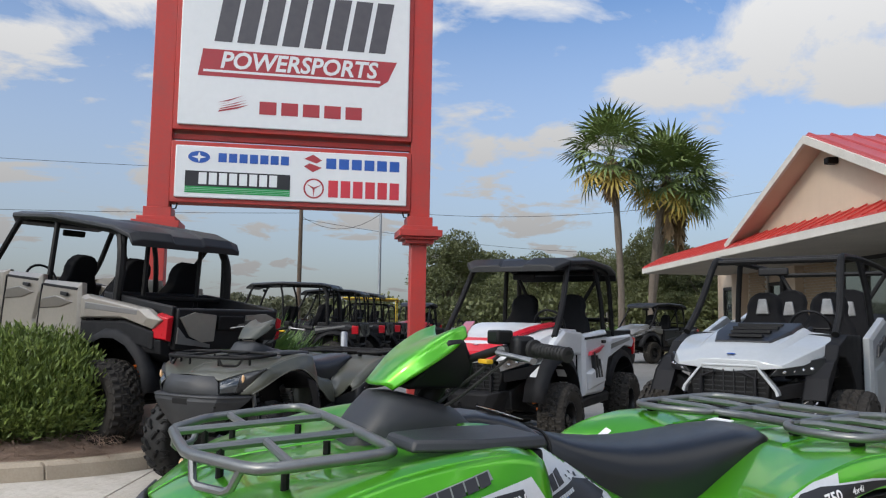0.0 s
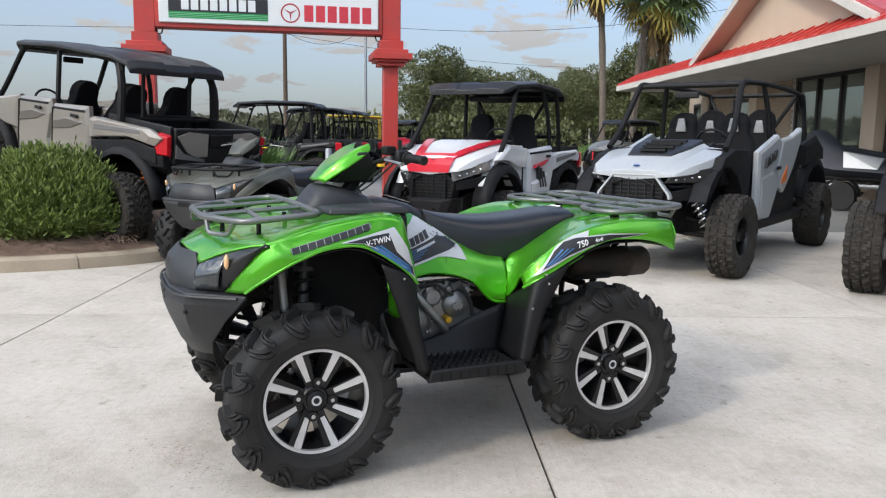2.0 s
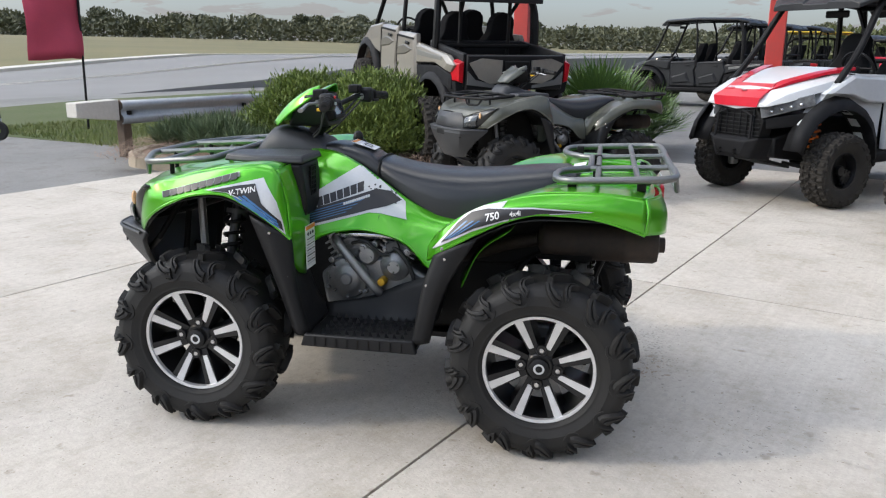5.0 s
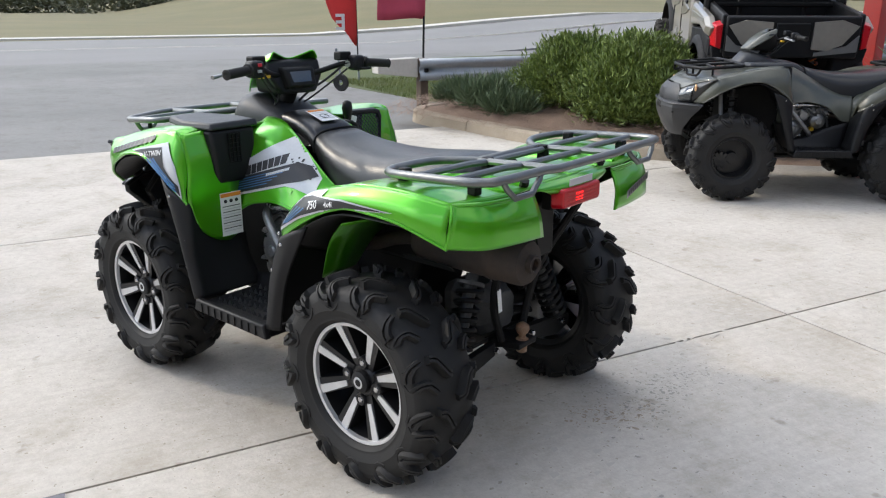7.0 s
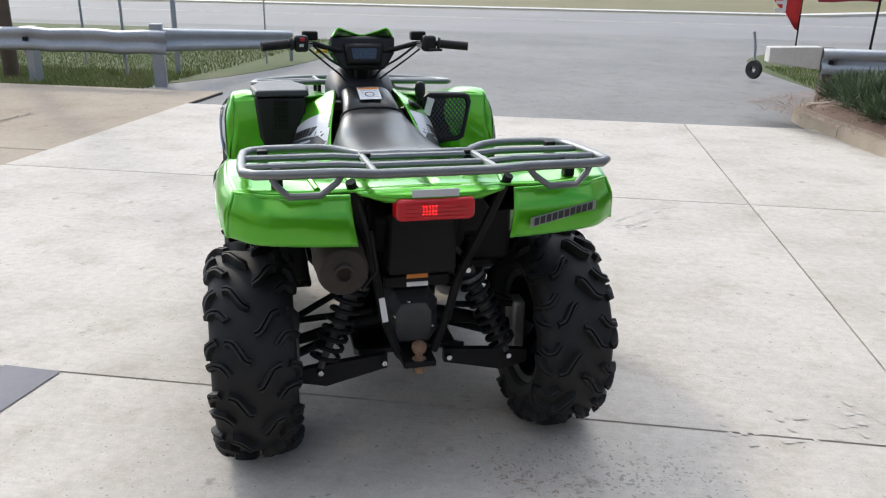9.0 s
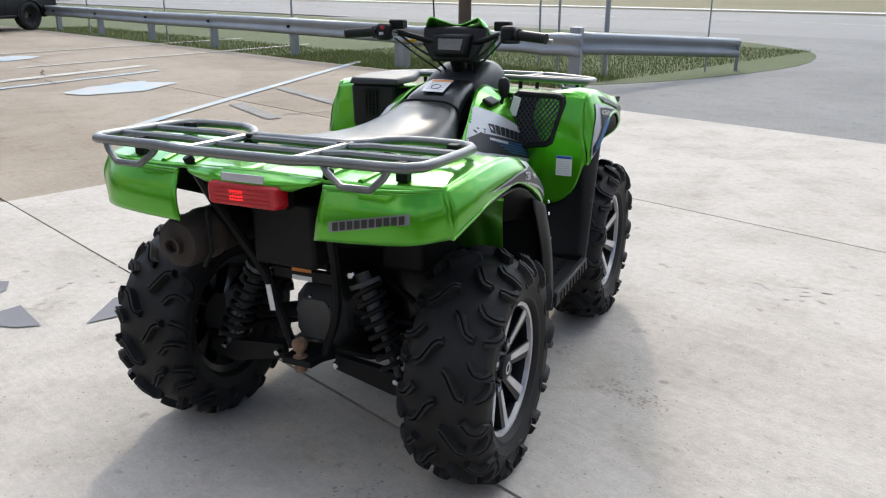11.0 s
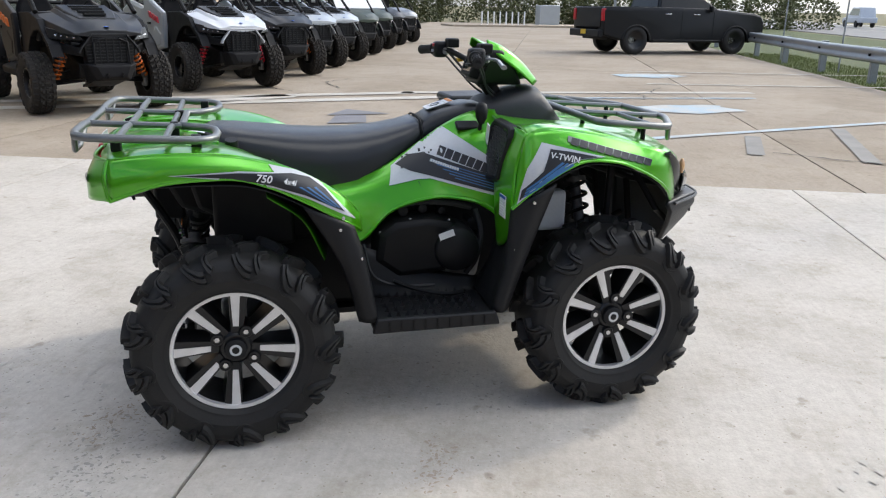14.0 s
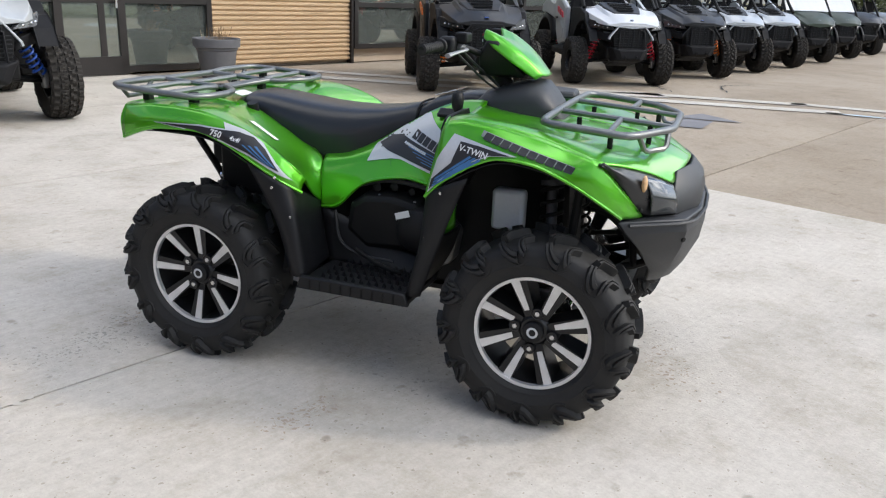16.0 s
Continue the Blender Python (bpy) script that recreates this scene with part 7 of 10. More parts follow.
        for x, z, yy in ((-0.31, 0.70, 0.565), (-0.245, 0.60, 0.555), (0.315, 0.76, 0.575), (0.262, 0.60, 0.56), (-0.30, 0.735, 0.56)):
            part("screw", Geo().lathe([(0.001, 0.003), (0.005, 0.003), (0.006, 0)], 8, Matrix.Translation((x, s * (yy + 0.008), z)) @ (Matrix.Identity(4) if s > 0 else Matrix.Rotation(math.pi, 4, "Z"))), M["chrome"], t)
    part("frame_spine", Geo().prism([(0.66, 0.46), (0.64, 0.80), (0.30, 0.86), (-0.30, 0.72), (-0.78, 0.86), (-0.86, 0.80), (-0.80, 0.68), (-0.52, 0.60), (-0.42, 0.30), (0.50, 0.27), (0.64, 0.34)], -0.145, 0.145), M["matteblack"], t, bevel=0.02)
    part("under_seat_box", Geo().prism([(-0.28, 0.58), (-0.30, 0.74), (-0.60, 0.86), (-0.78, 0.86), (-0.74, 0.70), (-0.50, 0.58)], -0.235, 0.16), M["matteblack"], t, bevel=0.015)
    part("skid_plate", Geo().prism([(0.90, 0.40), (0.72, 0.27), (-0.62, 0.265), (-0.74, 0.32), (-0.74, 0.335), (-0.62, 0.285), (0.72, 0.29), (0.88, 0.42)], -0.17, 0.17), M[B], t)

    # ---- front guard and lamps ----
    def facets(rows):
        """Sharp-edged shell round the nose: each row a height and (x, half width) pairs from the side to the front."""
        return Geo().rings([[(x, -y, z) for x, y in ps] + [(x, y, z) for x, y in reversed(ps)] for z, ps in rows], False, False)

    part("front_guard", facets([(0.716, ((0.872, 0.440), (1.030, 0.290), (1.075, 0.120))), (0.709, ((0.868, 0.468), (1.062, 0.322), (1.102, 0.140))), (0.668, ((0.895, 0.452), (1.068, 0.316), (1.114, 0.135))), (0.60, ((0.932, 0.375), (1.055, 0.275), (1.105, 0.125))), (0.50, ((0.965, 0.270), (1.022, 0.205), (1.062, 0.110))), (0.44, ((0.955, 0.200), (0.990, 0.165), (1.022, 0.100)))]), M["greyplastic"], t, "dark grey moulded front guard", thick=0.02, smooth=20, bevel=0.005)
    part("guard_badge", Geo().box((1.108, 0, 0.665), (0.012, 0.16, 0.045)), M["matteblack"], t, bevel=0.006)
    part("guard_lip", Geo().tube(spline([(0.90, -0.455, 0.700), (1.068, -0.320, 0.700), (1.108, -0.14, 0.700), (1.112, 0, 0.700), (1.108, 0.14, 0.700), (1.068, 0.320, 0.700), (0.90, 0.455, 0.700)], 31), 0.006, 6), M["greyplastic"], t)
    sides("guard_bolt", lambda s: Geo().lathe([(0.001, 0.004), (0.008, 0.004), (0.010, -0.002)], 10, Matrix.Translation((1.060, s * 0.298, 0.635)) @ Matrix.Rotation(radians(-55 if s > 0 else -125), 4, "Z")), "matteblack")
    for s in (1, -1):
        part("guard_stay", Geo().tube([(0.66, s * 0.13, 0.40), (0.90, s * 0.14, 0.47), (1.0, s * 0.13, 0.52)], 0.015, 8), M["matteblack"], t)
        part("guard_stay", Geo().tube([(0.62, s * 0.135, 0.82), (0.86, s * 0.15, 0.74), (1.03, s * 0.15, 0.70)], 0.014, 8), M["matteblack"], t)
        part("guard_stay", Geo().tube([(0.86, s * 0.15, 0.74), (0.90, s * 0.145, 0.47)], 0.013, 8), M["matteblack"], t)
        part("guard_stay", Geo().tube([(0.80, s * 0.27, 0.83), (0.88, s * 0.36, 0.66), (0.96, s * 0.30, 0.60)], 0.012, 8), M["matteblack"], t)
    part("nose_panel", facets([(0.846, ((1.010, 0.225), (1.045, 0.085), (1.048, 0.03))), (0.800, ((1.012, 0.272), (1.082, 0.105), (1.088, 0.03))), (0.760, ((1.020, 0.285), (1.092, 0.125), (1.098, 0.03))), (0.712, ((1.025, 0.295), (1.090, 0.140), (1.095, 0.03)))]), M["greyplastic"], t, "dark grey nose panel", thick=0.018, smooth=20, bevel=0.004)
    up = [(0.793, 0.528, 0.900), (0.860, 0.468, 0.884), (0.935, 0.373, 0.853), (1.004, 0.275, 0.808)]
    lo = [(0.800, 0.526, 0.893), (0.869, 0.470, 0.815), (0.932, 0.386, 0.718), (1.020, 0.302, 0.713)]
    md = [tuple((Vector(a) + Vector(b)) / 2 + Vector((0.016, 0.016, 0.006))) for a, b in zip(up, lo)]
    sides("headlight", sheet([up, md, lo], 12, 26), "lens_dark", "smoked headlight housing", "lamp", thick=0.008, smooth=50)
    sides("headlight_lens", sheet([[(0.925, 0.402, 0.848), (0.968, 0.345, 0.832), (1.006, 0.292, 0.808)], [(0.952, 0.408, 0.792), (0.996, 0.360, 0.780), (1.026, 0.305, 0.768)], [(0.955, 0.392, 0.728), (0.995, 0.345, 0.724), (1.026, 0.308, 0.722)]], 10, 16), "screen", "smoked glossy headlight lens", thick=0.006, smooth=60)
    sides("headlight_bulb", lambda s: Geo().ball((0.928, s * 0.428, 0.832), (0.010, 0.012, 0.028), 10, 8), "amber", "warm bulb")
    for x, y, z in ((0.838, 0.505, 0.878), (0.925, 0.418, 0.745)):
        sides("lamp_screw", lambda s: Geo().ball((x, s * y, z), (0.007, 0.007, 0.007), 8, 6), "matteblack")

    # ---- seat and console ----
    def saddle(st, n=14):
        rows = []
        for x, zt, hw, zb in st:
            r = []
            for i in range(n + 1):
                a = math.pi * i / n
                y = hw * math.copysign(abs(math.cos(a)) ** 0.62, math.cos(a))
                z = zb + (zt - zb) * math.sin(a) ** 0.55
                r.append((x, y, z))
            rows.append(r)
        return Geo().rings(rows)

    st = [tuple(q) for q in zip(*[[p for p in c] for c in zip(*[(-0.742, 0.905, 0.07, 0.895), (-0.728, 0.935, 0.125, 0.885), (-0.685, 0.955, 0.155, 0.868), (-0.60, 0.952, 0.172, 0.835), (-0.50, 0.942, 0.185, 0.800), (-0.40, 0.932, 0.195, 0.765), (-0.30, 0.927, 0.198, 0.747), (-0.20, 0.928, 0.192, 0.755), (-0.10, 0.937, 0.172, 0.800), (-0.02, 0.951, 0.148, 0.850), (0.035, 0.966, 0.128, 0.890), (0.048, 0.960, 0.122, 0.90)])])]
    part("seat", saddle(st), M["vinyl"], t, "black vinyl saddle", smooth=60)
    part("seat_piping", Geo().tube([(0.045, y, z) for y, z in [(0.127 * math.copysign(abs(math.cos(a)) ** 0.62, math.cos(a)), 0.89 + 0.080 * math.sin(a) ** 0.55) for a in [math.pi * i / 20 for i in range(21)]]], 0.004, 6), M["matteblack"], t)
    part("console", saddle([(0.052, 0.962, 0.120, 0.90), (0.10, 0.992, 0.112, 0.93), (0.17, 1.012, 0.105, 0.955), (0.24, 1.022, 0.10, 0.975), (0.285, 1.018, 0.095, 0.98)]), M["vinyl"], t, "black padded console", smooth=60)
    pod = [(0.255, 0.992, 0.115, 0.965), (0.30, 1.035, 0.128, 0.958), (0.38, 1.062, 0.140, 0.955), (0.45, 1.078, 0.145, 0.95), (0.500, 1.078, 0.140, 0.948), (0.532, 1.045, 0.132, 0.945), (0.565, 1.002, 0.118, 0.943), (0.595, 0.962, 0.095, 0.94)]
    part("steering_cover", saddle(pod), M["greyplastic"], t, "dark grey steering cover", smooth=55)
    if fancy:
        lab = Matrix.Translation((0.135, 0, 1.0085)) @ Matrix.Rotation(radians(-17), 4, "Y")
        p = part("console_label", Geo().box((0, 0, 0), (0.105, 0.085, 0.0015)), M["label_white"], t, "white warning label", m=lab @ Matrix.Translation((0.0, 0, 0.002)), smooth=0)
        part("label_heading", Geo().box((0.042, 0, 0.0012), (0.014, 0.078, 0.001)), M["label_orange"], p, smooth=0)
        for k in range(4):
            part("label_line", Geo().box((0.022 - 0.018 * k, 0, 0.0012), (0.004, 0.066, 0.001)), M["decal_silver"], p, smooth=0)
        part("label_sign", Geo().tube([(-0.012 + 0.018 * math.cos(a), 0.018 * math.sin(a), 0.0014) for a in [k * math.tau / 14 for k in range(14)]], 0.0016, 4, True), M["ink"], p)

    # ---- steering ----
    part("steering_stem", Geo().tube([(0.40, 0, 0.98), (0.33, 0, 1.08), (0.295, 0, 1.155)], 0.03, 12), M["matteblack"], t)
    hb = spline([(0.165, 0.405, 1.186), (0.195, 0.28, 1.196), (0.235, 0.20, 1.190), (0.285, 0.10, 1.160), (0.292, 0.0, 1.155), (0.285, -0.10, 1.160), (0.235, -0.20, 1.190), (0.195, -0.28, 1.196), (0.165, -0.405, 1.186)], 41)
    bar = part("handlebar", Geo().tube(hb, 0.011, 10), M["matteblack"], t)
    for s in (1, -1):
        a, b = Vector((0.165, s * 0.405, 1.186)), Vector((0.192, s * 0.285, 1.195))
        g = Geo().tube([a, a.lerp(b, 0.02), a.lerp(b, 0.04), a.lerp(b, 0.9), a.lerp(b, 0.92), b], [0.012, 0.019, 0.0165, 0.0165, 0.024, 0.024], 14)
        gp = part("grip", g, M["rubber"], bar)
        for k in range(9):
            q = a.lerp(b, 0.12 + 0.085 * k)
            part("grip_rib", Geo().tube([q, q + (b - a) * 0.025], 0.0178, 12), M["rubber"], gp)
        sw = part("switch_box", Geo().box((0.205, s * 0.252, 1.195), (0.055, 0.055, 0.062)), M[B], bar, bevel=0.012)
        part("reservoir", Geo().box((0.245, s * 0.215, 1.222), (0.045, 0.060, 0.035)), M["matteblack"], bar, "black fluid reservoir", bevel=0.006)
        part("lever", Geo().tube(spline([(0.245, s * 0.235, 1.190), (0.275, s * 0.265, 1.186), (0.265, s * 0.33, 1.180), (0.255, s * 0.40, 1.172)], 14), [0.008] * 10 + [0.008, 0.009, 0.010, 0.011], 8, flat=0.7), M["cast"], bar, "grey lever")
        part("lever_mount", Geo().tube([(0.215, s * 0.215, 1.19), (0.255, s * 0.24, 1.188)], 0.013, 8), M["cast"], bar)
        if s > 0:
            part("button", Geo().box((0.180, s * 0.248, 1.212), (0.012, 0.018, 0.012)), M["red_paint"], sw, "red engine switch", bevel=0.002)
            part("button", Geo().box((0.176, s * 0.252, 1.190), (0.010, 0.016, 0.010)), M["decal_silver"], sw)
            part("choke_lever", Geo().box((0.262, 0.17, 1.16), (0.02, 0.05, 0.012)), M["yellow"], bar, "yellow tag", bevel=0.003)
        else:
            part("throttle_lever", Geo().box((0.178, s * 0.275, 1.172), (0.03, 0.05, 0.010)), M[B], sw, bevel=0.003)
        part("cable", Geo().tube(spline([(0.232, s * 0.20, 1.182), (0.268, s * 0.14, 1.130), (0.300, s * 0.075, 1.085), (0.36, s * 0.05, 1.03)], 14), 0.005, 6), M["cable"], bar)
        part("cable", Geo().tube(spline([(0.222, s * 0.22, 1.172), (0.262, s * 0.155, 1.115), (0.305, s * 0.09, 1.060), (0.37, s * 0.06, 1.02)], 14), 0.004, 6), M["cable"], bar)
    pd = part("gauge_pod", Geo().rings([[(0.300, -0.135, 1.215), (0.300, 0.135, 1.215), (0.272, 0.128, 1.15), (0.262, 0.085, 1.085), (0.262, -0.085, 1.085), (0.272, -0.128, 1.15)], [(0.345, -0.125, 1.215), (0.345, 0.125, 1.215), (0.40, 0.120, 1.15), (0.44, 0.08, 1.085), (0.44, -0.08, 1.085), (0.40, -0.120, 1.15)]]), M[B], t, "black instrument pod", bevel=0.012)
    part("gauge_hood", Geo().rings([[(0.262, -0.075, 1.185), (0.262, 0.075, 1.185), (0.235, 0.065, 1.115), (0.235, -0.065, 1.115)], [(0.30, -0.085, 1.19), (0.30, 0.085, 1.19), (0.28, 0.075, 1.10), (0.28, -0.075, 1.10)]]), M["matteblack"], pd, bevel=0.008)
    part("display", Geo().rings([[(0.2565, -0.052, 1.172), (0.2565, 0.052, 1.172), (0.2415, 0.045, 1.132), (0.2415, -0.045, 1.132)], [(0.262, -0.052, 1.172), (0.262, 0.052, 1.172), (0.247, 0.045, 1.132), (0.247, -0.045, 1.132)]]), M["screen"], pd, "dark display")
    vis = [[(0.288, -0.118, 1.222), (0.290, -0.098, 1.249), (0.306, -0.06, 1.237), (0.322, 0.0, 1.221), (0.306, 0.06, 1.237), (0.290, 0.098, 1.249), (0.288, 0.118, 1.222)],
           [(0.330, -0.134, 1.190), (0.345, -0.108, 1.225), (0.365, -0.06, 1.216), (0.378, 0.0, 1.205), (0.365, 0.06, 1.216), (0.345, 0.108, 1.225), (0.330, 0.134, 1.190)],
           [(0.405, -0.128, 1.140), (0.425, -0.10, 1.170), (0.440, -0.055, 1.168), (0.448, 0.0, 1.165), (0.440, 0.055, 1.168), (0.425, 0.10, 1.170), (0.405, 0.128, 1.140)],
           [(0.480, -0.088, 1.085), (0.500, -0.07, 1.098), (0.510, -0.04, 1.098), (0.514, 0.0, 1.098), (0.510, 0.04, 1.098), (0.500, 0.07, 1.098), (0.480, 0.088, 1.085)]]
    part("visor", patch(vis, 22, 30), M[G], t, "green front visor" if fancy else "", thick=0.006, smooth=60)

    # ---- racks ----
    def rz(y, x=-1.06):
        return (0.988 if abs(y) > 0.24 else 0.988 - 0.006 * min(1, (0.24 - abs(y)) / 0.07)) - 0.05 * (x + 1.06)

    half = [(-1.062, 0.0), (-1.062, 0.16), (-1.062, 0.24), (-1.060, 0.40), (-1.050, 0.455), (-1.015, 0.482), (-0.95, 0.487), (-0.80, 0.487), (-0.72, 0.482), (-0.685, 0.462), (-0.664, 0.42), (-0.66, 0.33), (-0.668, 0.27), (-0.695, 0.22), (-0.74, 0.175), (-0.775, 0.16)]
    loop = [(x, y, rz(y, x)) for x, y in half] + [(x, -y, rz(y, x)) for x, y in reversed(half[1:])]
    rk = part("rear_rack", Geo().tube(loop, 0.0125, 10, True), M[rackmat], t, "grey tubular rear rack", smooth=60)
    for y in (0.16, -0.16):
        part("rack_tube", Geo().tube([(x, y, rz(y, x)) for x in (-1.055, -0.90, -0.775)], 0.0105, 8), M[rackmat], rk)
    for x in (-0.805, -0.935):
        part("rack_tube", Geo().tube([(x, y, rz(y, x) - 0.002) for y in (-0.485, -0.30, -0.24, -0.17, 0, 0.17, 0.24, 0.30, 0.485)], 0.0105, 8), M[rackmat], rk)
    part("rack_tube", Geo().tube([(-0.775, -0.16, rz(0.16, -0.775)), (-0.775, 0.16, rz(0.16, -0.775))], 0.0105, 8), M[rackmat], rk)
    for s in (1, -1):
        part("rack_handle", Geo().tube([(-1.058, s * 0.415, 0.980), (-1.062, s * 0.405, 0.962), (-1.068, s * 0.375, 0.934), (-1.068, s * 0.30, 0.934), (-1.062, s * 0.258, 0.964), (-1.058, s * 0.245, 0.982)], 0.009, 8), M[rackmat], rk)
        for x, y in ((-0.72, 0.43), (-0.95, 0.40), (-0.80, 0.15)):
            part("rack_bracket", Geo().box((x, s * y, 0.955), (0.03, 0.03, 0.05)), M["matteblack"], rk, bevel=0.004)
    fh = [(0.978, 0.0, 0.972), (0.976, 0.17, 0.972), (0.966, 0.215, 0.972), (0.950, 0.25, 0.972), (0.885, 0.385, 0.971), (0.865, 0.412, 0.971), (0.835, 0.425, 0.973), (0.66, 0.440, 0.988), (0.62, 0.438, 0.991), (0.595, 0.418, 0.993), (0.588, 0.38, 0.995), (0.588, 0.2, 0.998), (0.590, 0.0, 1.0)]
    floop = fh + [(x, -y, z) for x, y, z in reversed(fh[1:-1])]
    fk = part("front_rack", Geo().tube(floop, 0.0125, 10, True), M[rackmat], t, "grey tubular front rack", smooth=60)
    for s in (1, -1):
        part("rack_tube", Geo().tube([(0.590, s * 0.15, 0.996), (0.78, s * 0.15, 0.984), (0.974, s * 0.15, 0.972)], 0.010, 8), M[rackmat], fk)
        part("rack_tube", Geo().tube([(0.80, s * 0.15, 0.982), (0.80, s * 0.29, 0.979), (0.80, s * 0.428, 0.976)], 0.010, 8), M[rackmat], fk)
        part("rack_handle", Geo().tube([(0.966, s * 0.215, 0.968), (0.966, s * 0.245, 0.925), (0.958, s * 0.258, 0.916), (0.915, s * 0.335, 0.916), (0.905, s * 0.35, 0.925), (0.890, s * 0.378, 0.967)], 0.009, 8), M[rackmat], fk)
        for x, y in ((0.66, 0.15), (0.90, 0.15), (0.80, 0.36)):
            part("rack_bracket", Geo().tube([(x, s * y, 0.90), (x, s * y, 0.978)], 0.009, 8), M["matteblack"], fk)

    # ---- engine ----
    e = part("engine_case", Geo().prism([(0.24, 0.40), (0.26, 0.52), (0.17, 0.60), (-0.05, 0.60), (-0.20, 0.52), (-0.22, 0.36), (0.10, 0.33)], -0.23, 0.235), M["cast"] if fancy else M["matteblack"], t, "cast grey engine case", bevel=0.015)
    for x, tilt in ((0.13, -28), (-0.04, 30)):
        mm = Matrix.Translation((x, 0.05, 0.60)) @ Matrix.Rotation(radians(-tilt), 4, "Y")
        cy = part("cylinder", Geo().box((0, 0.05, 0.05), (0.12, 0.26, 0.14)), M["cast"], t, m=mm, bevel=0.012)
        for k in range(5):
            part("cooling_fin", Geo().box((0, 0.05, 0.0 + 0.022 * k), (0.14, 0.285, 0.007)), M["cast"], cy)
        part("rocker_cover", Geo().box((0, 0.05, 0.135), (0.11, 0.24, 0.05)), M["cast"], cy, bevel=0.015)
    g = Geo().lathe([(0.001, 0.275), (0.045, 0.275), (0.055, 0.268), (0.060, 0.262), (0.078, 0.258), (0.085, 0.245), (0.085, 0.20)], 30, Matrix.Translation((0.14, 0, 0.515)))
    rc = part("generator_cover", g, M["cast"], t, "round grey generator cover")
    part("cover_boss", Geo().lathe([(0.001, 0.284), (0.020, 0.284), (0.026, 0.276)], 20, Matrix.Translation((0.14, 0, 0.515))), M["cast"], rc)
    for k in range(8):
        a = k * math.tau / 8
        part("cover_bolt", Geo().lathe([(0.001, 0.264), (0.006, 0.264), (0.007, 0.255)], 6, Matrix.Translation((0.14 + 0.072 * math.cos(a), 0, 0.515 + 0.072 * math.sin(a)))), M["chrome"], rc)
    part("oil_cap", Geo().lathe([(0.001, 0.285), (0.014, 0.284), (0.017, 0.276), (0.017, 0.24)], 12, Matrix.Translation((-0.003, 0, 0.512))), M["gold"], t, "gold oil filler cap")
    part("water_pump", Geo().lathe([(0.001, 0.262), (0.03, 0.26), (0.042, 0.245), (0.045, 0.20)], 18, Matrix.Translation((0.06, 0, 0.61))), M["cast"], t)
    part("coolant_pipe", Geo().tube(spline([(0.195, 0.24, 0.672), (0.160, 0.272, 0.645), (0.085, 0.285, 0.560), (0.022, 0.285, 0.488), (0.005, 0.26, 0.462)], 16), 0.017, 10), M["cast"], t, "grey coolant pipe")
    part("header_pipe", Geo().tube(spline([(0.20, 0.20, 0.672), (0.16, 0.245, 0.688), (0.05, 0.25, 0.694), (-0.06, 0.24, 0.685), (-0.14, 0.22, 0.655)], 16), 0.017, 10), M["chrome"], t, "bright exhaust header")
    cc = part("clutch_cover", Geo().lathe([(0.001, 0.272), (0.024, 0.272), (0.028, 0.268), (0.032, 0.262), (0.052, 0.256), (0.060, 0.245), (0.062, 0.20)], 24, Matrix.Translation((-0.05, 0, 0.572))), M["cast"], t, "small round grey cover")
    for k in range(3):
        a = k * math.tau / 3 + 0.5
        part("cover_bolt", Geo().ball((-0.05 + 0.019 * math.cos(a), 0.273, 0.572 + 0.019 * math.sin(a)), (0.004, 0.003, 0.004), 8, 5), M["cast_dark"], cc)
    for x0, z0, r0 in ((0.075, 0.640, 0.016), (0.045, 0.605, 0.010), (0.03, 0.655, 0.014), (-0.015, 0.640, 0.012), (-0.10, 0.632, 0.014), (0.205, 0.585, 0.012), (0.07, 0.462, 0.010), (0.225, 0.47, 0.009)):
        part("boss", Geo().lathe([(0.001, 0.266), (r0 * 0.5, 0.266), (r0 * 0.55, 0.260), (r0, 0.258), (r0, 0.20)], 10, Matrix.Translation((x0, 0, z0))), M["cast"], t)
    part("bracket", Geo().box((-0.045, 0.262, 0.655), (0.05, 0.012, 0.035), Matrix.Rotation(radians(25), 4, "Y")), M["cast_dark"], t, bevel=0.004)
    part("hose", Geo().tube(spline([(0.12, 0.25, 0.655), (0.06, 0.275, 0.672), (0.0, 0.27, 0.625), (-0.03, 0.262, 0.62)], 14), 0.007, 8), M["cable"], t)
    part("hose", Geo().tube(spline([(-0.02, 0.25, 0.66), (-0.075, 0.268, 0.635), (-0.115, 0.262, 0.57), (-0.13, 0.25, 0.50)], 14), 0.009, 8), M["cable"], t)
    cov = [(-0.165, 0.50), (-0.15, 0.60), (-0.09, 0.645), (0.03, 0.655), (0.13, 0.635), (0.175, 0.58), (0.17, 0.50), (0.10, 0.445), (-0.08, 0.435)]
    bc = part("belt_cover", Geo().rings([[(0.01 + (x - 0.01) * k, -y, 0.545 + (z - 0.545) * k) for x, z in cov] for y, k in ((0.20, 1.0), (0.275, 1.0), (0.300, 0.93), (0.312, 0.80))]), M["matteblack"], t, "black belt drive cover", smooth=25, bevel=0.006)
    for x0, z0 in ((-0.152, 0.51), (-0.135, 0.60), (-0.03, 0.643), (0.11, 0.632), (0.160, 0.56), (0.11, 0.458), (-0.06, 0.447)):
        part("cover_bolt", Geo().ball((x0, -0.285, z0), (0.007, 0.006, 0.007), 8, 5), M["cast"], bc)
    part("starter_cover", Geo().lathe([(0.001, 0.338), (0.06, 0.336), (0.078, 0.325), (0.086, 0.30), (0.088, 0.22)], 28, Matrix.Rotation(math.pi, 4, "Z") @ Matrix.Translation((-0.135, 0, 0.535))), M[B], t)
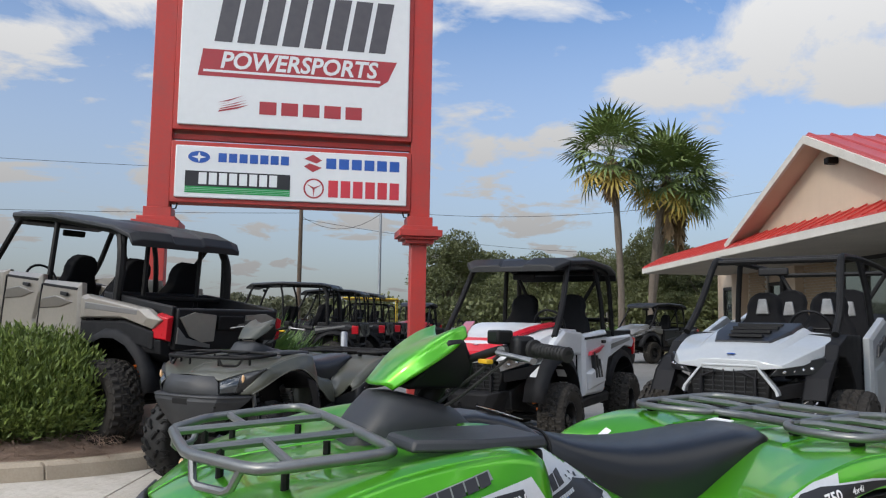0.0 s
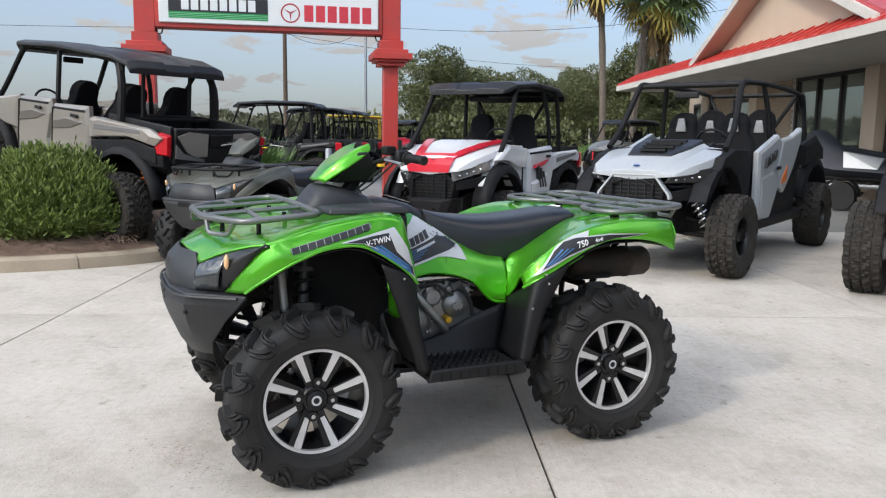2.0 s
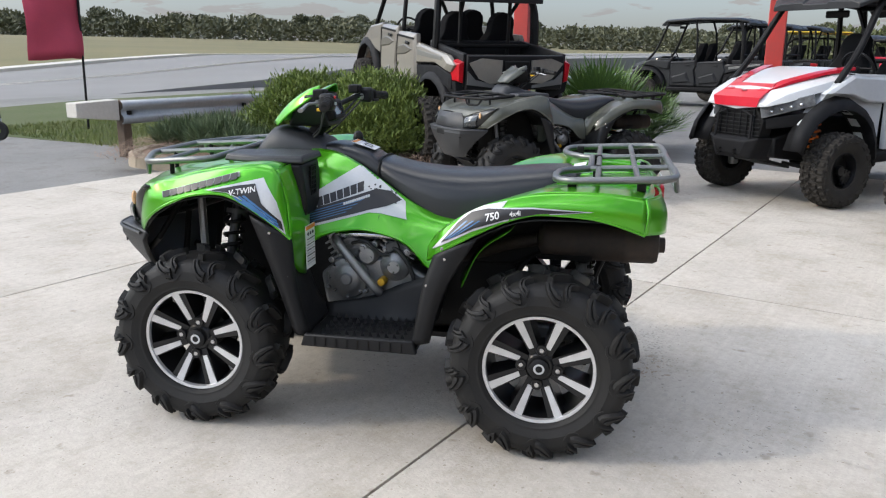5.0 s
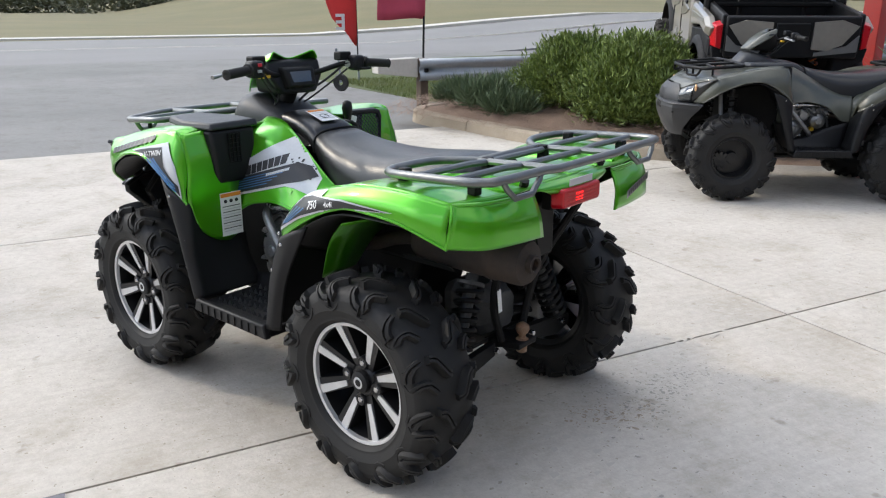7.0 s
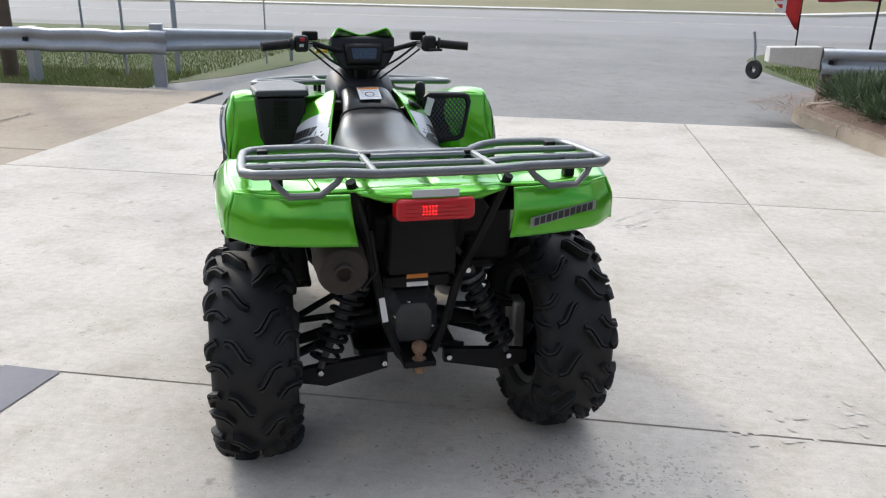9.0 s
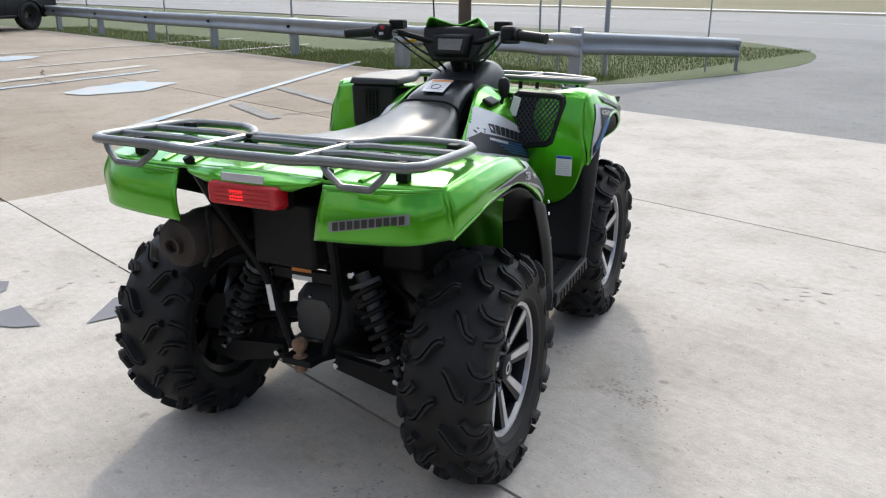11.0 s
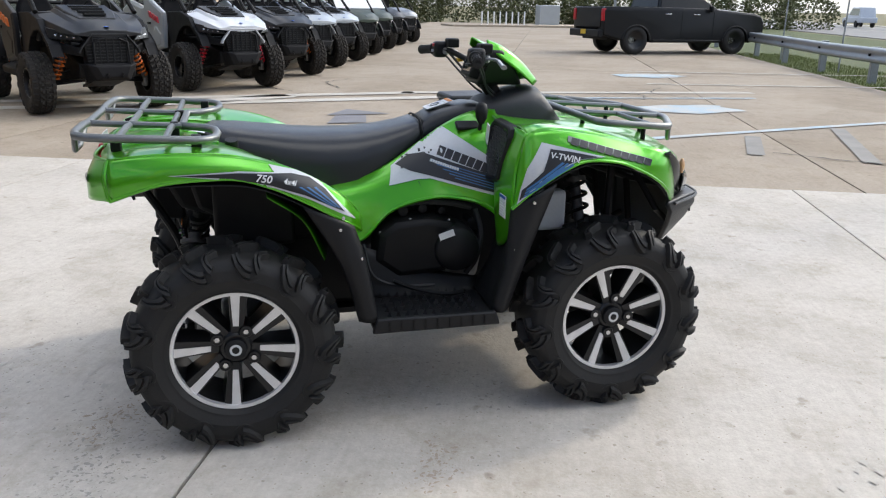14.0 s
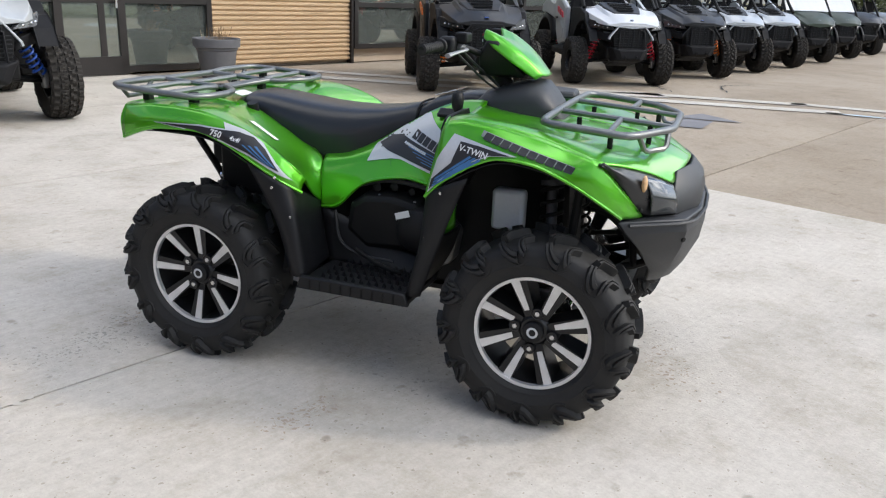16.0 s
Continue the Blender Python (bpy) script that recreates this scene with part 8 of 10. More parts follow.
    if fancy:
        part("engine_label", Geo().box((0.088, -0.346, 0.598), (0.055, 0.002, 0.024), Matrix.Rotation(radians(-18), 4, "Y")), M["label_white"], t, "white engine label", smooth=0)
    for x0, z0, r0 in ((0.02, 0.675, 0.016), (0.09, 0.665, 0.013), (-0.05, 0.668, 0.018), (0.235, 0.56, 0.012), (-0.19, 0.50, 0.010), (0.20, 0.62, 0.014)):
        part("boss", Geo().lathe([(0.001, 0.268), (r0, 0.264), (r0, 0.20)], 10, Matrix.Rotation(math.pi, 4, "Z") @ Matrix.Translation((-x0, 0, z0))), M["matteblack"], t)
    part("hose", Geo().tube(spline([(0.22, -0.24, 0.66), (0.235, -0.27, 0.58), (0.215, -0.29, 0.49), (0.18, -0.28, 0.43)], 14), 0.010, 8), M["cable"], t)
    part("hose", Geo().tube(spline([(-0.14, -0.24, 0.66), (-0.02, -0.268, 0.70), (0.10, -0.262, 0.695), (0.20, -0.25, 0.67)], 14), 0.011, 8), M["cable"], t)
    part("brake_pedal", Geo().tube(spline([(-0.10, -0.34, 0.44), (-0.02, -0.36, 0.41), (0.08, -0.40, 0.40), (0.13, -0.44, 0.42)], 12), 0.008, 8), M["matteblack"], t)
    part("cable_loop", Geo().tube(spline([(-0.20, -0.31, 0.57), (-0.17, -0.325, 0.46), (-0.08, -0.34, 0.42), (0.05, -0.33, 0.41)], 16), 0.006, 6), M["cable"], t)

    # ---- running gear ----
    for s in (1, -1):
        g = Geo()
        for x0, x1 in ((0.52, 0.63), (0.78, 0.65)):
            g.tube([(x0, s * 0.12, 0.36), (x1, s * 0.37, 0.27)], 0.014, 8).tube([(x0 + 0.02, s * 0.15, 0.50), (x1, s * 0.36, 0.42)], 0.011, 8)
        part("front_arm", g, M["matteblack"], t)
        part("front_axle", Geo().tube([(0.645, s * 0.10, 0.37), (0.645, s * 0.20, 0.36), (0.6425, s * 0.40, 0.335)], [0.028, 0.022, 0.014], 10), M["matteblack"], t)
        part("knuckle", Geo().box((0.6425, s * 0.385, 0.345), (0.07, 0.05, 0.18)), M["cast"], t, bevel=0.015)
        part("brake_disc", Geo().lathe([(0.05, s * 0.400), (0.105, s * 0.400), (0.105, s * 0.406), (0.05, s * 0.406)], 28, Matrix.Translation((0.6425, 0, 0.328)), closed=True), M["chrome"], t)
        part("tie_rod", Geo().tube([(0.74, s * 0.06, 0.42), (0.72, s * 0.37, 0.36)], 0.009, 8), M["chrome"], t)
        shock(t, (0.60, s * 0.225, 0.80), (0.64, s * 0.335, 0.36), "matteblack", 0.036)
        part("fender_stay", Geo().tube([(0.72, s * 0.30, 0.88), (0.70, s * 0.33, 0.60)], 0.016, 8), M["cast"] if s > 0 else M["matteblack"], t)
        arm = Geo().prism([(s * 0.09, 0.345), (s * 0.30, 0.325), (s * 0.365, 0.315), (s * 0.365, 0.275), (s * 0.28, 0.255), (s * 0.09, 0.30)], -0.80, -0.775, "x")
        arm.tube([(-0.52, s * 0.12, 0.33), (-0.64, s * 0.37, 0.29)], 0.015, 8).tube([(-0.55, s * 0.14, 0.50), (-0.64, s * 0.36, 0.42)], 0.011, 8).tube([(-0.74, s * 0.13, 0.47), (-0.66, s * 0.36, 0.42)], 0.011, 8)
        part("rear_arm", arm, M["matteblack"], t)
        part("rear_axle", Geo().tube([(-0.645, s * 0.09, 0.40), (-0.645, s * 0.18, 0.385), (-0.6425, s * 0.40, 0.335)], [0.032, 0.024, 0.014], 10), M["matteblack"], t)
        part("rear_knuckle", Geo().box((-0.6425, s * 0.375, 0.345), (0.08, 0.05, 0.18)), M["cast"], t, bevel=0.015)
        shock(t, (-0.76, s * 0.165, 0.60), (-0.795, s * 0.297, 0.318), "matteblack", 0.040)
        for y, z in ((0.102, 0.325), (0.297, 0.312), (0.115, 0.578), (0.158, 0.608)):
            part("bolt", Geo().lathe([(0.001, 0.012), (0.009, 0.012), (0.011, 0.006), (0.011, -0.004)], 6, Matrix.Translation((-0.812 if z < 0.4 else -0.80, s * y, z)) @ Matrix.Rotation(math.pi / 2, 4, "Z")), M["chrome"], t)
        ft = part("frame_tube", Geo().tube(spline([(-0.985, s * 0.215, 0.945), (-0.93, s * 0.175, 0.80), (-0.83, s * 0.125, 0.60), (-0.80, s * 0.10, 0.47), (-0.80, s * 0.055, 0.345)], 20), 0.014, 8), M["matteblack"], t)
    part("cross_plate", Geo().box((-0.80, 0, 0.585), (0.02, 0.20, 0.035)), M["matteblack"], t, bevel=0.004)
    for z, mat in ((0.603, "label_orange"), (0.577, "label_white")):
        part("frame_label", Geo().box((-0.812, 0.0, z), (0.002, 0.065, 0.014)), M[mat], t, "small %s label" % ("orange" if "orange" in mat else "white"), smooth=0)
    part("tag_strip", Geo().box((-0.825, 0.105, 0.505), (0.002, 0.018, 0.08), Matrix.Rotation(radians(-8), 4, "X")), M["label_white"], t, "white tag", smooth=0)
    part("tail_box", Geo().box((-0.84, 0, 0.73), (0.10, 0.20, 0.19)), M["matteblack"], t, bevel=0.012)
    part("battery_box", Geo().box((-0.56, -0.26, 0.70), (0.26, 0.14, 0.22)), M["matteblack"], t, bevel=0.015)
    fd = part("final_drive", Geo().rings([[(x, y * w, 0.43 + z * w) for y, z in ((-0.085, -0.05), (-0.06, -0.095), (0.06, -0.095), (0.085, -0.05), (0.085, 0.05), (0.055, 0.09), (-0.055, 0.09), (-0.085, 0.05))] for x, w in ((-0.54, 0.6), (-0.60, 1.0), (-0.715, 1.0), (-0.755, 0.72), (-0.765, 0.70))]), M["cast_dark"], t, "dark grey cast final drive case", smooth=0, bevel=0.006)
    for k in range(6):
        a = k * math.tau / 6 + 0.3
        part("case_bolt", Geo().ball((-0.757, 0.062 * math.cos(a), 0.43 + 0.068 * math.sin(a)), (0.007, 0.007, 0.007), 8, 5), M["chrome"], fd)
    part("hitch_bracket", Geo().prism([(-0.72, 0.29), (-0.80, 0.315), (-0.87, 0.325), (-0.87, 0.345), (-0.78, 0.345), (-0.72, 0.33)], -0.05, 0.05), M["matteblack"], t, bevel=0.004)
    hb2 = part("tow_ball", Geo().lathe([(0.001, -0.045), (0.018, -0.045), (0.018, -0.02), (0.022, -0.018), (0.022, 0.0), (0.012, 0.004), (0.011, 0.016), (0.018, 0.022), (0.0235, 0.035), (0.022, 0.048), (0.012, 0.057), (0.001, 0.059)], 18, Matrix.Translation((-0.845, 0, 0.345)) @ Matrix.Rotation(math.pi / 2, 4, "X")), M["rust"] if fancy else M["matteblack"], t, "rusty tow ball")
    tl = part("tail_light", Geo().rings([[(-1.005, y, z) for y, z in ((-0.100, 0.842), (0.100, 0.842), (0.110, 0.852), (0.110, 0.902), (0.103, 0.911), (-0.103, 0.911), (-0.110, 0.902), (-0.110, 0.852))], [(-1.048, y * 0.95, z) for y, z in ((-0.100, 0.848), (0.100, 0.848), (0.110, 0.857), (0.110, 0.896), (0.103, 0.904), (-0.103, 0.904), (-0.110, 0.896), (-0.110, 0.857))]]), M["tail_red"], t, "red tail light lens", bevel=0.005)
    if fancy:
        for r in range(4):
            part("lamp_rib", Geo().box((-1.0495, 0, 0.858 + 0.011 * r), (0.002, 0.165, 0.0025)), M["tail_red"], tl)
        for q in range(5):
            for r in range(4):
                part("lit_bulb", Geo().ball((-1.0485, 0.034 - 0.0085 * q, 0.866 + 0.007 * r), (0.002, 0.0030, 0.0026), 8, 5), M["tail_lit"], tl, "glowing lamp facet")
    part("tail_light_base", Geo().box((-0.985, 0, 0.872), (0.04, 0.20, 0.075)), M["matteblack"], t, bevel=0.006)
    ex = part("muffler", Geo().lathe([(0.001, 0.40), (0.030, 0.40), (0.058, 0.385), (0.069, 0.365), (0.070, 0.10), (0.073, 0.095), (0.073, 0.075), (0.070, 0.07), (0.069, -0.015), (0.062, -0.028), (0.040, -0.032), (0.030, -0.034)], 32, Matrix.Translation((-1.0, 0.243, 0.712)) @ Matrix.Rotation(-math.pi / 2, 4, "Z")), M["exhaust"], t, "sooty black muffler")
    part("outlet", Geo().lathe([(0.020, -0.030), (0.028, -0.034), (0.028, -0.052), (0.022, -0.054), (0.018, -0.050), (0.018, 0.02)], 20, Matrix.Translation((-1.0, 0.243, 0.712)) @ Matrix.Rotation(-math.pi / 2, 4, "Z")), M["exhaust"], ex)
    part("exhaust_pipe", Geo().tube(spline([(-0.60, 0.243, 0.71), (-0.48, 0.23, 0.68), (-0.32, 0.19, 0.62), (-0.12, 0.16, 0.60)], 16), 0.024, 10), M["exhaust"], ex)
    part("heat_shield", Geo().box((-0.70, 0.312, 0.662), (0.20, 0.004, 0.028), Matrix.Rotation(radians(-40), 4, "X")), M["matteblack"], ex)
    part("strap", Geo().tube([(-0.99, 0.165, 0.81), (-1.0, 0.15, 0.70), (-0.99, 0.19, 0.645)], 0.006, 6), M["matteblack"], ex)

    # ---- storage box, vent, reservoir, shift lever ----
    bx = part("storage_box", Geo().rings([[(x, y, 0.785) for x, y in ((0.248, 0.255), (0.244, 0.41), (0.33, 0.42), (0.33, 0.25))], [(x, y, 0.83) for x, y in ((0.238, 0.248), (0.234, 0.425), (0.34, 0.44), (0.34, 0.245))], [(x, y, 0.985) for x, y in ((0.250, 0.240), (0.246, 0.436), (0.345, 0.45), (0.345, 0.235))]]), M[B], t, "black storage box", smooth=25, bevel=0.012)
    part("box_lid", Geo().rings([[(x, y, 0.986) for x, y in ((0.240, 0.225), (0.236, 0.440), (0.40, 0.460), (0.555, 0.42), (0.565, 0.27), (0.40, 0.215))], [(x, y, 1.012) for x, y in ((0.247, 0.233), (0.243, 0.432), (0.40, 0.452), (0.545, 0.412), (0.555, 0.278), (0.40, 0.223))]]), M["greyplastic"], bx, "dark grey box lid", bevel=0.008)
    for k in range(7):
        part("vent_bar", Geo().box((0.239, 0.34, 0.965 - 0.017 * k), (0.006, 0.055, 0.004), Matrix.Identity(4)), M["matteblack"], bx, smooth=0)
    for k in range(4):
        part("vent_bar", Geo().box((0.238, 0.316 + 0.016 * k, 0.915), (0.006, 0.004, 0.11)), M["matteblack"], bx, smooth=0)
    def vent_x(z):
        return 0.249 + 0.028 * (z - 0.775) / 0.11 * 0.14 if z < 0.86 else 0.2521 + 0.031 * (z - 0.86) / 0.125

    lobe = [(-0.262, 0.800), (-0.282, 0.778), (-0.395, 0.792), (-0.418, 0.806), (-0.452, 0.950), (-0.446, 0.976), (-0.425, 0.984), (-0.272, 0.988), (-0.250, 0.972), (-0.240, 0.900)]
    cy, cz = -0.346, 0.884

    def vent_ring(k, d):
        return [(vent_x(z) - d, cy + (y - cy) * k, cz + (z - cz) * k) for y, z in lobe]

    vt = part("side_vent", Geo().rings([vent_ring(1.04, -0.012), vent_ring(1.0, 0.010), vent_ring(0.95, 0.014), vent_ring(0.86, 0.014), vent_ring(0.80, 0.002)], caps=True), M[B], t, "black vent with diamond mesh", smooth=25)
    hole = [(cy + (y - cy) * 0.82, cz + (z - cz) * 0.82) for y, z in lobe]
    bars = Geo()
    for d in (1, -1):
        for k in range(-11, 12):
            # one slanting bar, cut to the opening
            py, pz, dy, dz = cy + 0.0175 * k, cz, 0.62, 0.78 * d
            cuts = []
            for (ay, az), (by, bz) in zip(hole, hole[1:] + hole[:1]):
                ey, ez = by - ay, bz - az
                den = dy * ez - dz * ey
                if abs(den) > 1e-9:
                    w = ((ay - py) * ez - (az - pz) * ey) / den
                    u = ((ay - py) * dz - (az - pz) * dy) / den
                    if 0 <= u <= 1:
                        cuts.append(w)
            if len(cuts) >= 2 and max(cuts) - min(cuts) > 0.01:
                ends = [(py + dy * w, pz + dz * w) for w in (min(cuts), (min(cuts) + max(cuts)) / 2, max(cuts))]
                bars.tube([(vent_x(z) - 0.008, y, z) for y, z in ends], 0.0023, 4)
    part("mesh", bars, M["greyplastic"], vt)
    if fancy:
        part("hang_tag", Geo().box((0.250, -0.266, 0.935), (0.002, 0.030, 0.072), Matrix.Rotation(radians(16), 4, "X")), M["label_white"], t, "white paper tag", smooth=0)
    part("coolant_tank", Geo().box((0.475, -0.315, 0.665), (0.115, 0.06, 0.145)), M["tank"], t, "milky coolant tank", bevel=0.014)
    sl = part("shift_lever", Geo().tube([(0.235, -0.215, 0.93), (0.238, -0.225, 0.985)], 0.007, 8), M["matteblack"], t)
    part("knob", Geo().rings([[(0.238 + r * math.cos(a), -0.225 + r * math.sin(a), z) for a in [k * math.tau / 12 for k in range(12)]] for z, r in ((0.965, 0.010), (0.985, 0.020), (1.01, 0.023), (1.032, 0.019), (1.04, 0.008))]), M[B], sl, "black gear knob", smooth=60)
    part("shift_gate", Geo().box((0.205, -0.190, 0.955), (0.10, 0.045, 0.014), Matrix.Rotation(radians(28), 4, "X")), M[B], t, bevel=0.005)
    part("key_knob", Geo().tube([(-0.62, -0.19, 0.89), (-0.62, -0.20, 0.925)], 0.022, 12), M[B], t)

    # ---- decals on the paint ----
    def lay(name, key, s, outline, mat, lift, lab="", cuts=5, parent=None):
        """A flat cut-out in x and z pressed on to the side panel."""
        b = bmesh.new()
        vs = [b.verts.new((x, 0, z)) for x, z in outline]
        b.faces.new(vs)
        bmesh.ops.triangulate(b, faces=b.faces[:])
        for _ in range(cuts):
            long = [e for e in b.edges if e.calc_length() > 0.011]
            if long:
                bmesh.ops.subdivide_edges(b, edges=long, cuts=1)
                bmesh.ops.triangulate(b, faces=b.faces[:])
        return press(name, key, s, b, mat, lift, lab, parent)

    def press(name, key, s, b, mat, lift, lab="", parent=None):
        tree = bvh[key, s]
        for v in b.verts:
            hit = tree.ray_cast(Vector((v.co.x, s * 1.2, v.co.z)), Vector((0, -s, 0)))
            p = hit[0]
            if p is None:
                p = tree.find_nearest(Vector((v.co.x, s * 0.5, v.co.z)))[0]
            v.co = Vector((p.x, p.y + s * lift, p.z))
        me = bpy.data.meshes.new("decal")
        b.to_mesh(me)
        b.free()
        me.materials.append(M[mat])
        return part(name, me, None, parent or t, lab)

    def press_mesh(name, key, s, me0, mat, lift, place, lab="", parent=None):
        b = bmesh.new()
        b.from_mesh(me0)
        bmesh.ops.triangulate(b, faces=b.faces[:])
        for v in b.verts:
            q = place @ Vector((v.co.x, v.co.y))
            v.co = (q[0], 0, q[1])
        return press(name, key, s, b, mat, lift, lab, parent)

    def press_row(key, s, n, w, h, lean, mat, lift, place, parent):
        step = w / n
        for i in range(n):
            x0, x1 = -w / 2 + (i + 0.06) * step, -w / 2 + (i + 0.94) * step
            g = Geo().add([(x0, 0, 0), (x1, 0, 0), (x1 + lean * h, h, 0), (x0 + lean * h, h, 0)], [(0, 1, 2, 3)])
            me = bpy.data.meshes.new("bar")
            me.from_pydata(g.v, [], g.f)
            press_mesh("bar", key, s, me, mat, lift, place, parent=parent)

    class Place:
        """Text coordinates to x and z on one side, turned by an angle."""

        def __init__(self, x, z, deg, s, k=1.0):
            self.x, self.z, self.c, self.n, self.s, self.k = x, z, math.cos(radians(deg)), math.sin(radians(deg)), s, k

        def __matmul__(self, q):
            u, v = q.x * self.k, q.y * self.k
            return (self.x + (u * self.c + v * self.n) * -self.s, self.z - u * self.n + v * self.c)

    def words(body, size):
        me = text_mesh(body, size, 0.0, 0.15, size * 0.02)
        return me

    if fancy:
        for s in (1, -1):
            # side flash of the tank
            d = lay("side_decal", "tank", s, [(0.300, 0.848), (0.292, 0.832), (0.082, 0.903), (0.104, 0.955), (-0.082, 0.820), (-0.035, 0.802), (-0.098, 0.760), (0.0, 0.782), (0.045, 0.785), (0.290, 0.720)], "decal_silver", 0.0045, "silver, black and blue side decal")
            lay("decal_black", "tank", s, [(0.291, 0.786), (0.289, 0.730), (0.05, 0.793), (-0.02, 0.808), (-0.068, 0.826), (-0.02, 0.858), (0.03, 0.868)], "ink", 0.0062, parent=d)
            for k in range(5):
                lay("decal_stripe", "tank", s, [(0.286, 0.741 + 0.009 * k), (0.286, 0.744 + 0.009 * k), (0.13 - 0.02 * k, 0.788 + 0.015 * k), (0.13 - 0.02 * k, 0.785 + 0.015 * k)], "decal_blue", 0.0072, parent=d)
            press_row("tank", s, 8, 0.205, 0.034, 0.15, "ink", 0.0065, Place(0.168, 0.828, -20 * s, s), d)
            press_row("tank", s, 12, 0.10, 0.009, 0.15, "decal_silver", 0.0074, Place(0.095, 0.826, -18 * s, s), d)
            rnd = random.Random(7)
            for k in range(22):
                x, q = rnd.uniform(-0.06, 0.07), rnd.uniform(0.004, 0.011)
                z = 0.822 + (x + 0.06) * 0.30 + rnd.uniform(-0.012, 0.028)
                lay("decal_speck", "tank", s, [(x, z), (x + q, z + q * 0.3), (x + q * 1.2, z + q), (x + q * 0.2, z + q * 1.1)], "ink", 0.0068, parent=d, cuts=0)
            # front fender: flash, name bars, lettering
            d = lay("fender_decal", "front", s, [(0.262, 0.752), (0.272, 0.800), (0.292, 0.868), (0.345, 0.930), (0.342, 0.950), (0.430, 0.930), (0.556, 0.902), (0.470, 0.896), (0.400, 0.866), (0.330, 0.820)], "decal_silver", 0.0045, "silver, black and blue fender decal")
            lay("decal_black", "front", s, [(0.268, 0.765), (0.276, 0.800), (0.372, 0.888), (0.368, 0.930), (0.430, 0.922), (0.535, 0.902), (0.468, 0.898), (0.398, 0.871), (0.330, 0.826)], "ink", 0.0062, parent=d)
            for k in range(3):
                lay("decal_stripe", "front", s, [(0.280 + 0.004 * k, 0.776 + 0.011 * k), (0.281 + 0.004 * k, 0.783 + 0.011 * k), (0.436 - 0.016 * k, 0.884 + 0.003 * k), (0.444 - 0.016 * k, 0.880 + 0.003 * k)], "decal_blue", 0.0072, parent=d)
            press_mesh("lettering", "front", s, words("V-TWIN", 0.027), "label_white", 0.0085, Place(0.412, 0.895, -10 if s > 0 else 10, s), "white lettering", parent=d)
            nb = lay("name_plate", "front", s, [(0.430, 0.951), (0.435, 0.968), (0.731, 0.887), (0.726, 0.869)], "strip_grey", 0.0045, "black blocks on a silver strip")
            press_row("front", s, 10, 0.300, 0.0215, 0.2, "ink", 0.0065, Place(0.5805, 0.9045, 15.3 * -1 if s > 0 else 15.3, s), nb)
            # rear fender: flash, number
            d = lay("fender_decal", "rear", s, [(-0.80, 0.884), (-0.60, 0.892), (-0.50, 0.884), (-0.515, 0.906), (-0.405, 0.878), (-0.36, 0.842), (-0.255, 0.722), (-0.40, 0.800), (-0.50, 0.838), (-0.62, 0.866)], "decal_silver", 0.0045, "silver and black fender decal")
            lay("decal_black", "rear", s, [(-0.78, 0.883), (-0.60, 0.887), (-0.45, 0.878), (-0.395, 0.862), (-0.35, 0.825), (-0.292, 0.752), (-0.41, 0.812), (-0.51, 0.846), (-0.62, 0.871)], "ink", 0.0062, parent=d)
            for k in range(3):
                lay("decal_stripe", "rear", s, [(-0.430 + 0.022 * k, 0.838 - 0.002 * k), (-0.422 + 0.022 * k, 0.838 - 0.002 * k), (-0.330 + 0.012 * k, 0.774 - 0.004 * k), (-0.336 + 0.012 * k, 0.775 - 0.004 * k)], "decal_blue", 0.0072, parent=d)
            press_mesh("lettering", "rear", s, words("750", 0.033 if s > 0 else 0.031), "label_white", 0.0085, Place(-0.470 if s > 0 else -0.533, 0.844 if s > 0 else 0.8575, -15 if s > 0 else 9, s), "white number", parent=d)
            press_mesh("lettering", "rear", s, words("4x4i", 0.022), "label_white", 0.0085, Place(-0.545 if s > 0 else -0.458, 0.862 if s > 0 else 0.847, -10 if s > 0 else 14, s), "white lettering", parent=d)
        nb = part("name_strip", Geo().add([(-0.102, -0.003, -0.002), (0.102, -0.003, -0.002), (0.107, 0.023, -0.002), (-0.097, 0.023, -0.002)], [(0, 1, 2, 3)]), M["strip_grey"], t, "black blocks on a silver strip", smooth=0, m=Matrix.Translation((-1.0500, -0.355, 0.838)) @ Matrix.Rotation(radians(-81.5), 4, "Z") @ Matrix.Rotation(radians(90), 4, "X") @ Matrix.Rotation(radians(9.5), 4, "Z"))
        bar_row(10, 0.185, 0.020, 0.2, M["ink"], nb, Matrix.Identity(4))
        w = part("warning_label", Geo().box((0.2455, 0.372, 0.668), (0.002, 0.090, 0.165), Matrix.Identity(4)), M["label_white"], t, "white warning label with orange heading", smooth=0)
        part("label_heading", Geo().box((0.2435, 0.372, 0.741), (0.002, 0.087, 0.014), Matrix.Identity(4)), M["label_orange"], w, smooth=0)
        for k in range(3):
            part("pictogram", Geo().lathe([(0.001, 0.002), (0.007, 0.002), (0.007, 0)], 10, Matrix.Translation((0.2445, 0.396 - 0.024 * k, 0.718)) @ Matrix.Rotation(math.pi / 2, 4, "Z")), M["ink"], w)
        for k in range(10):
            part("label_line", Geo().box((0.2435, 0.372, 0.698 - 0.0105 * k), (0.002, 0.076, 0.0025)), M["decal_silver"] if k % 2 else M["ink"], w, smooth=0)
        w = part("notice_label", Geo().box((0.2475, -0.465, 0.725), (0.002, 0.06, 0.075)), M["label_white"], t, "white and blue notice label", smooth=0)
        part("label_heading", Geo().box((0.2455, -0.465, 0.757), (0.002, 0.058, 0.010)), M["sign_blue"], w, smooth=0)
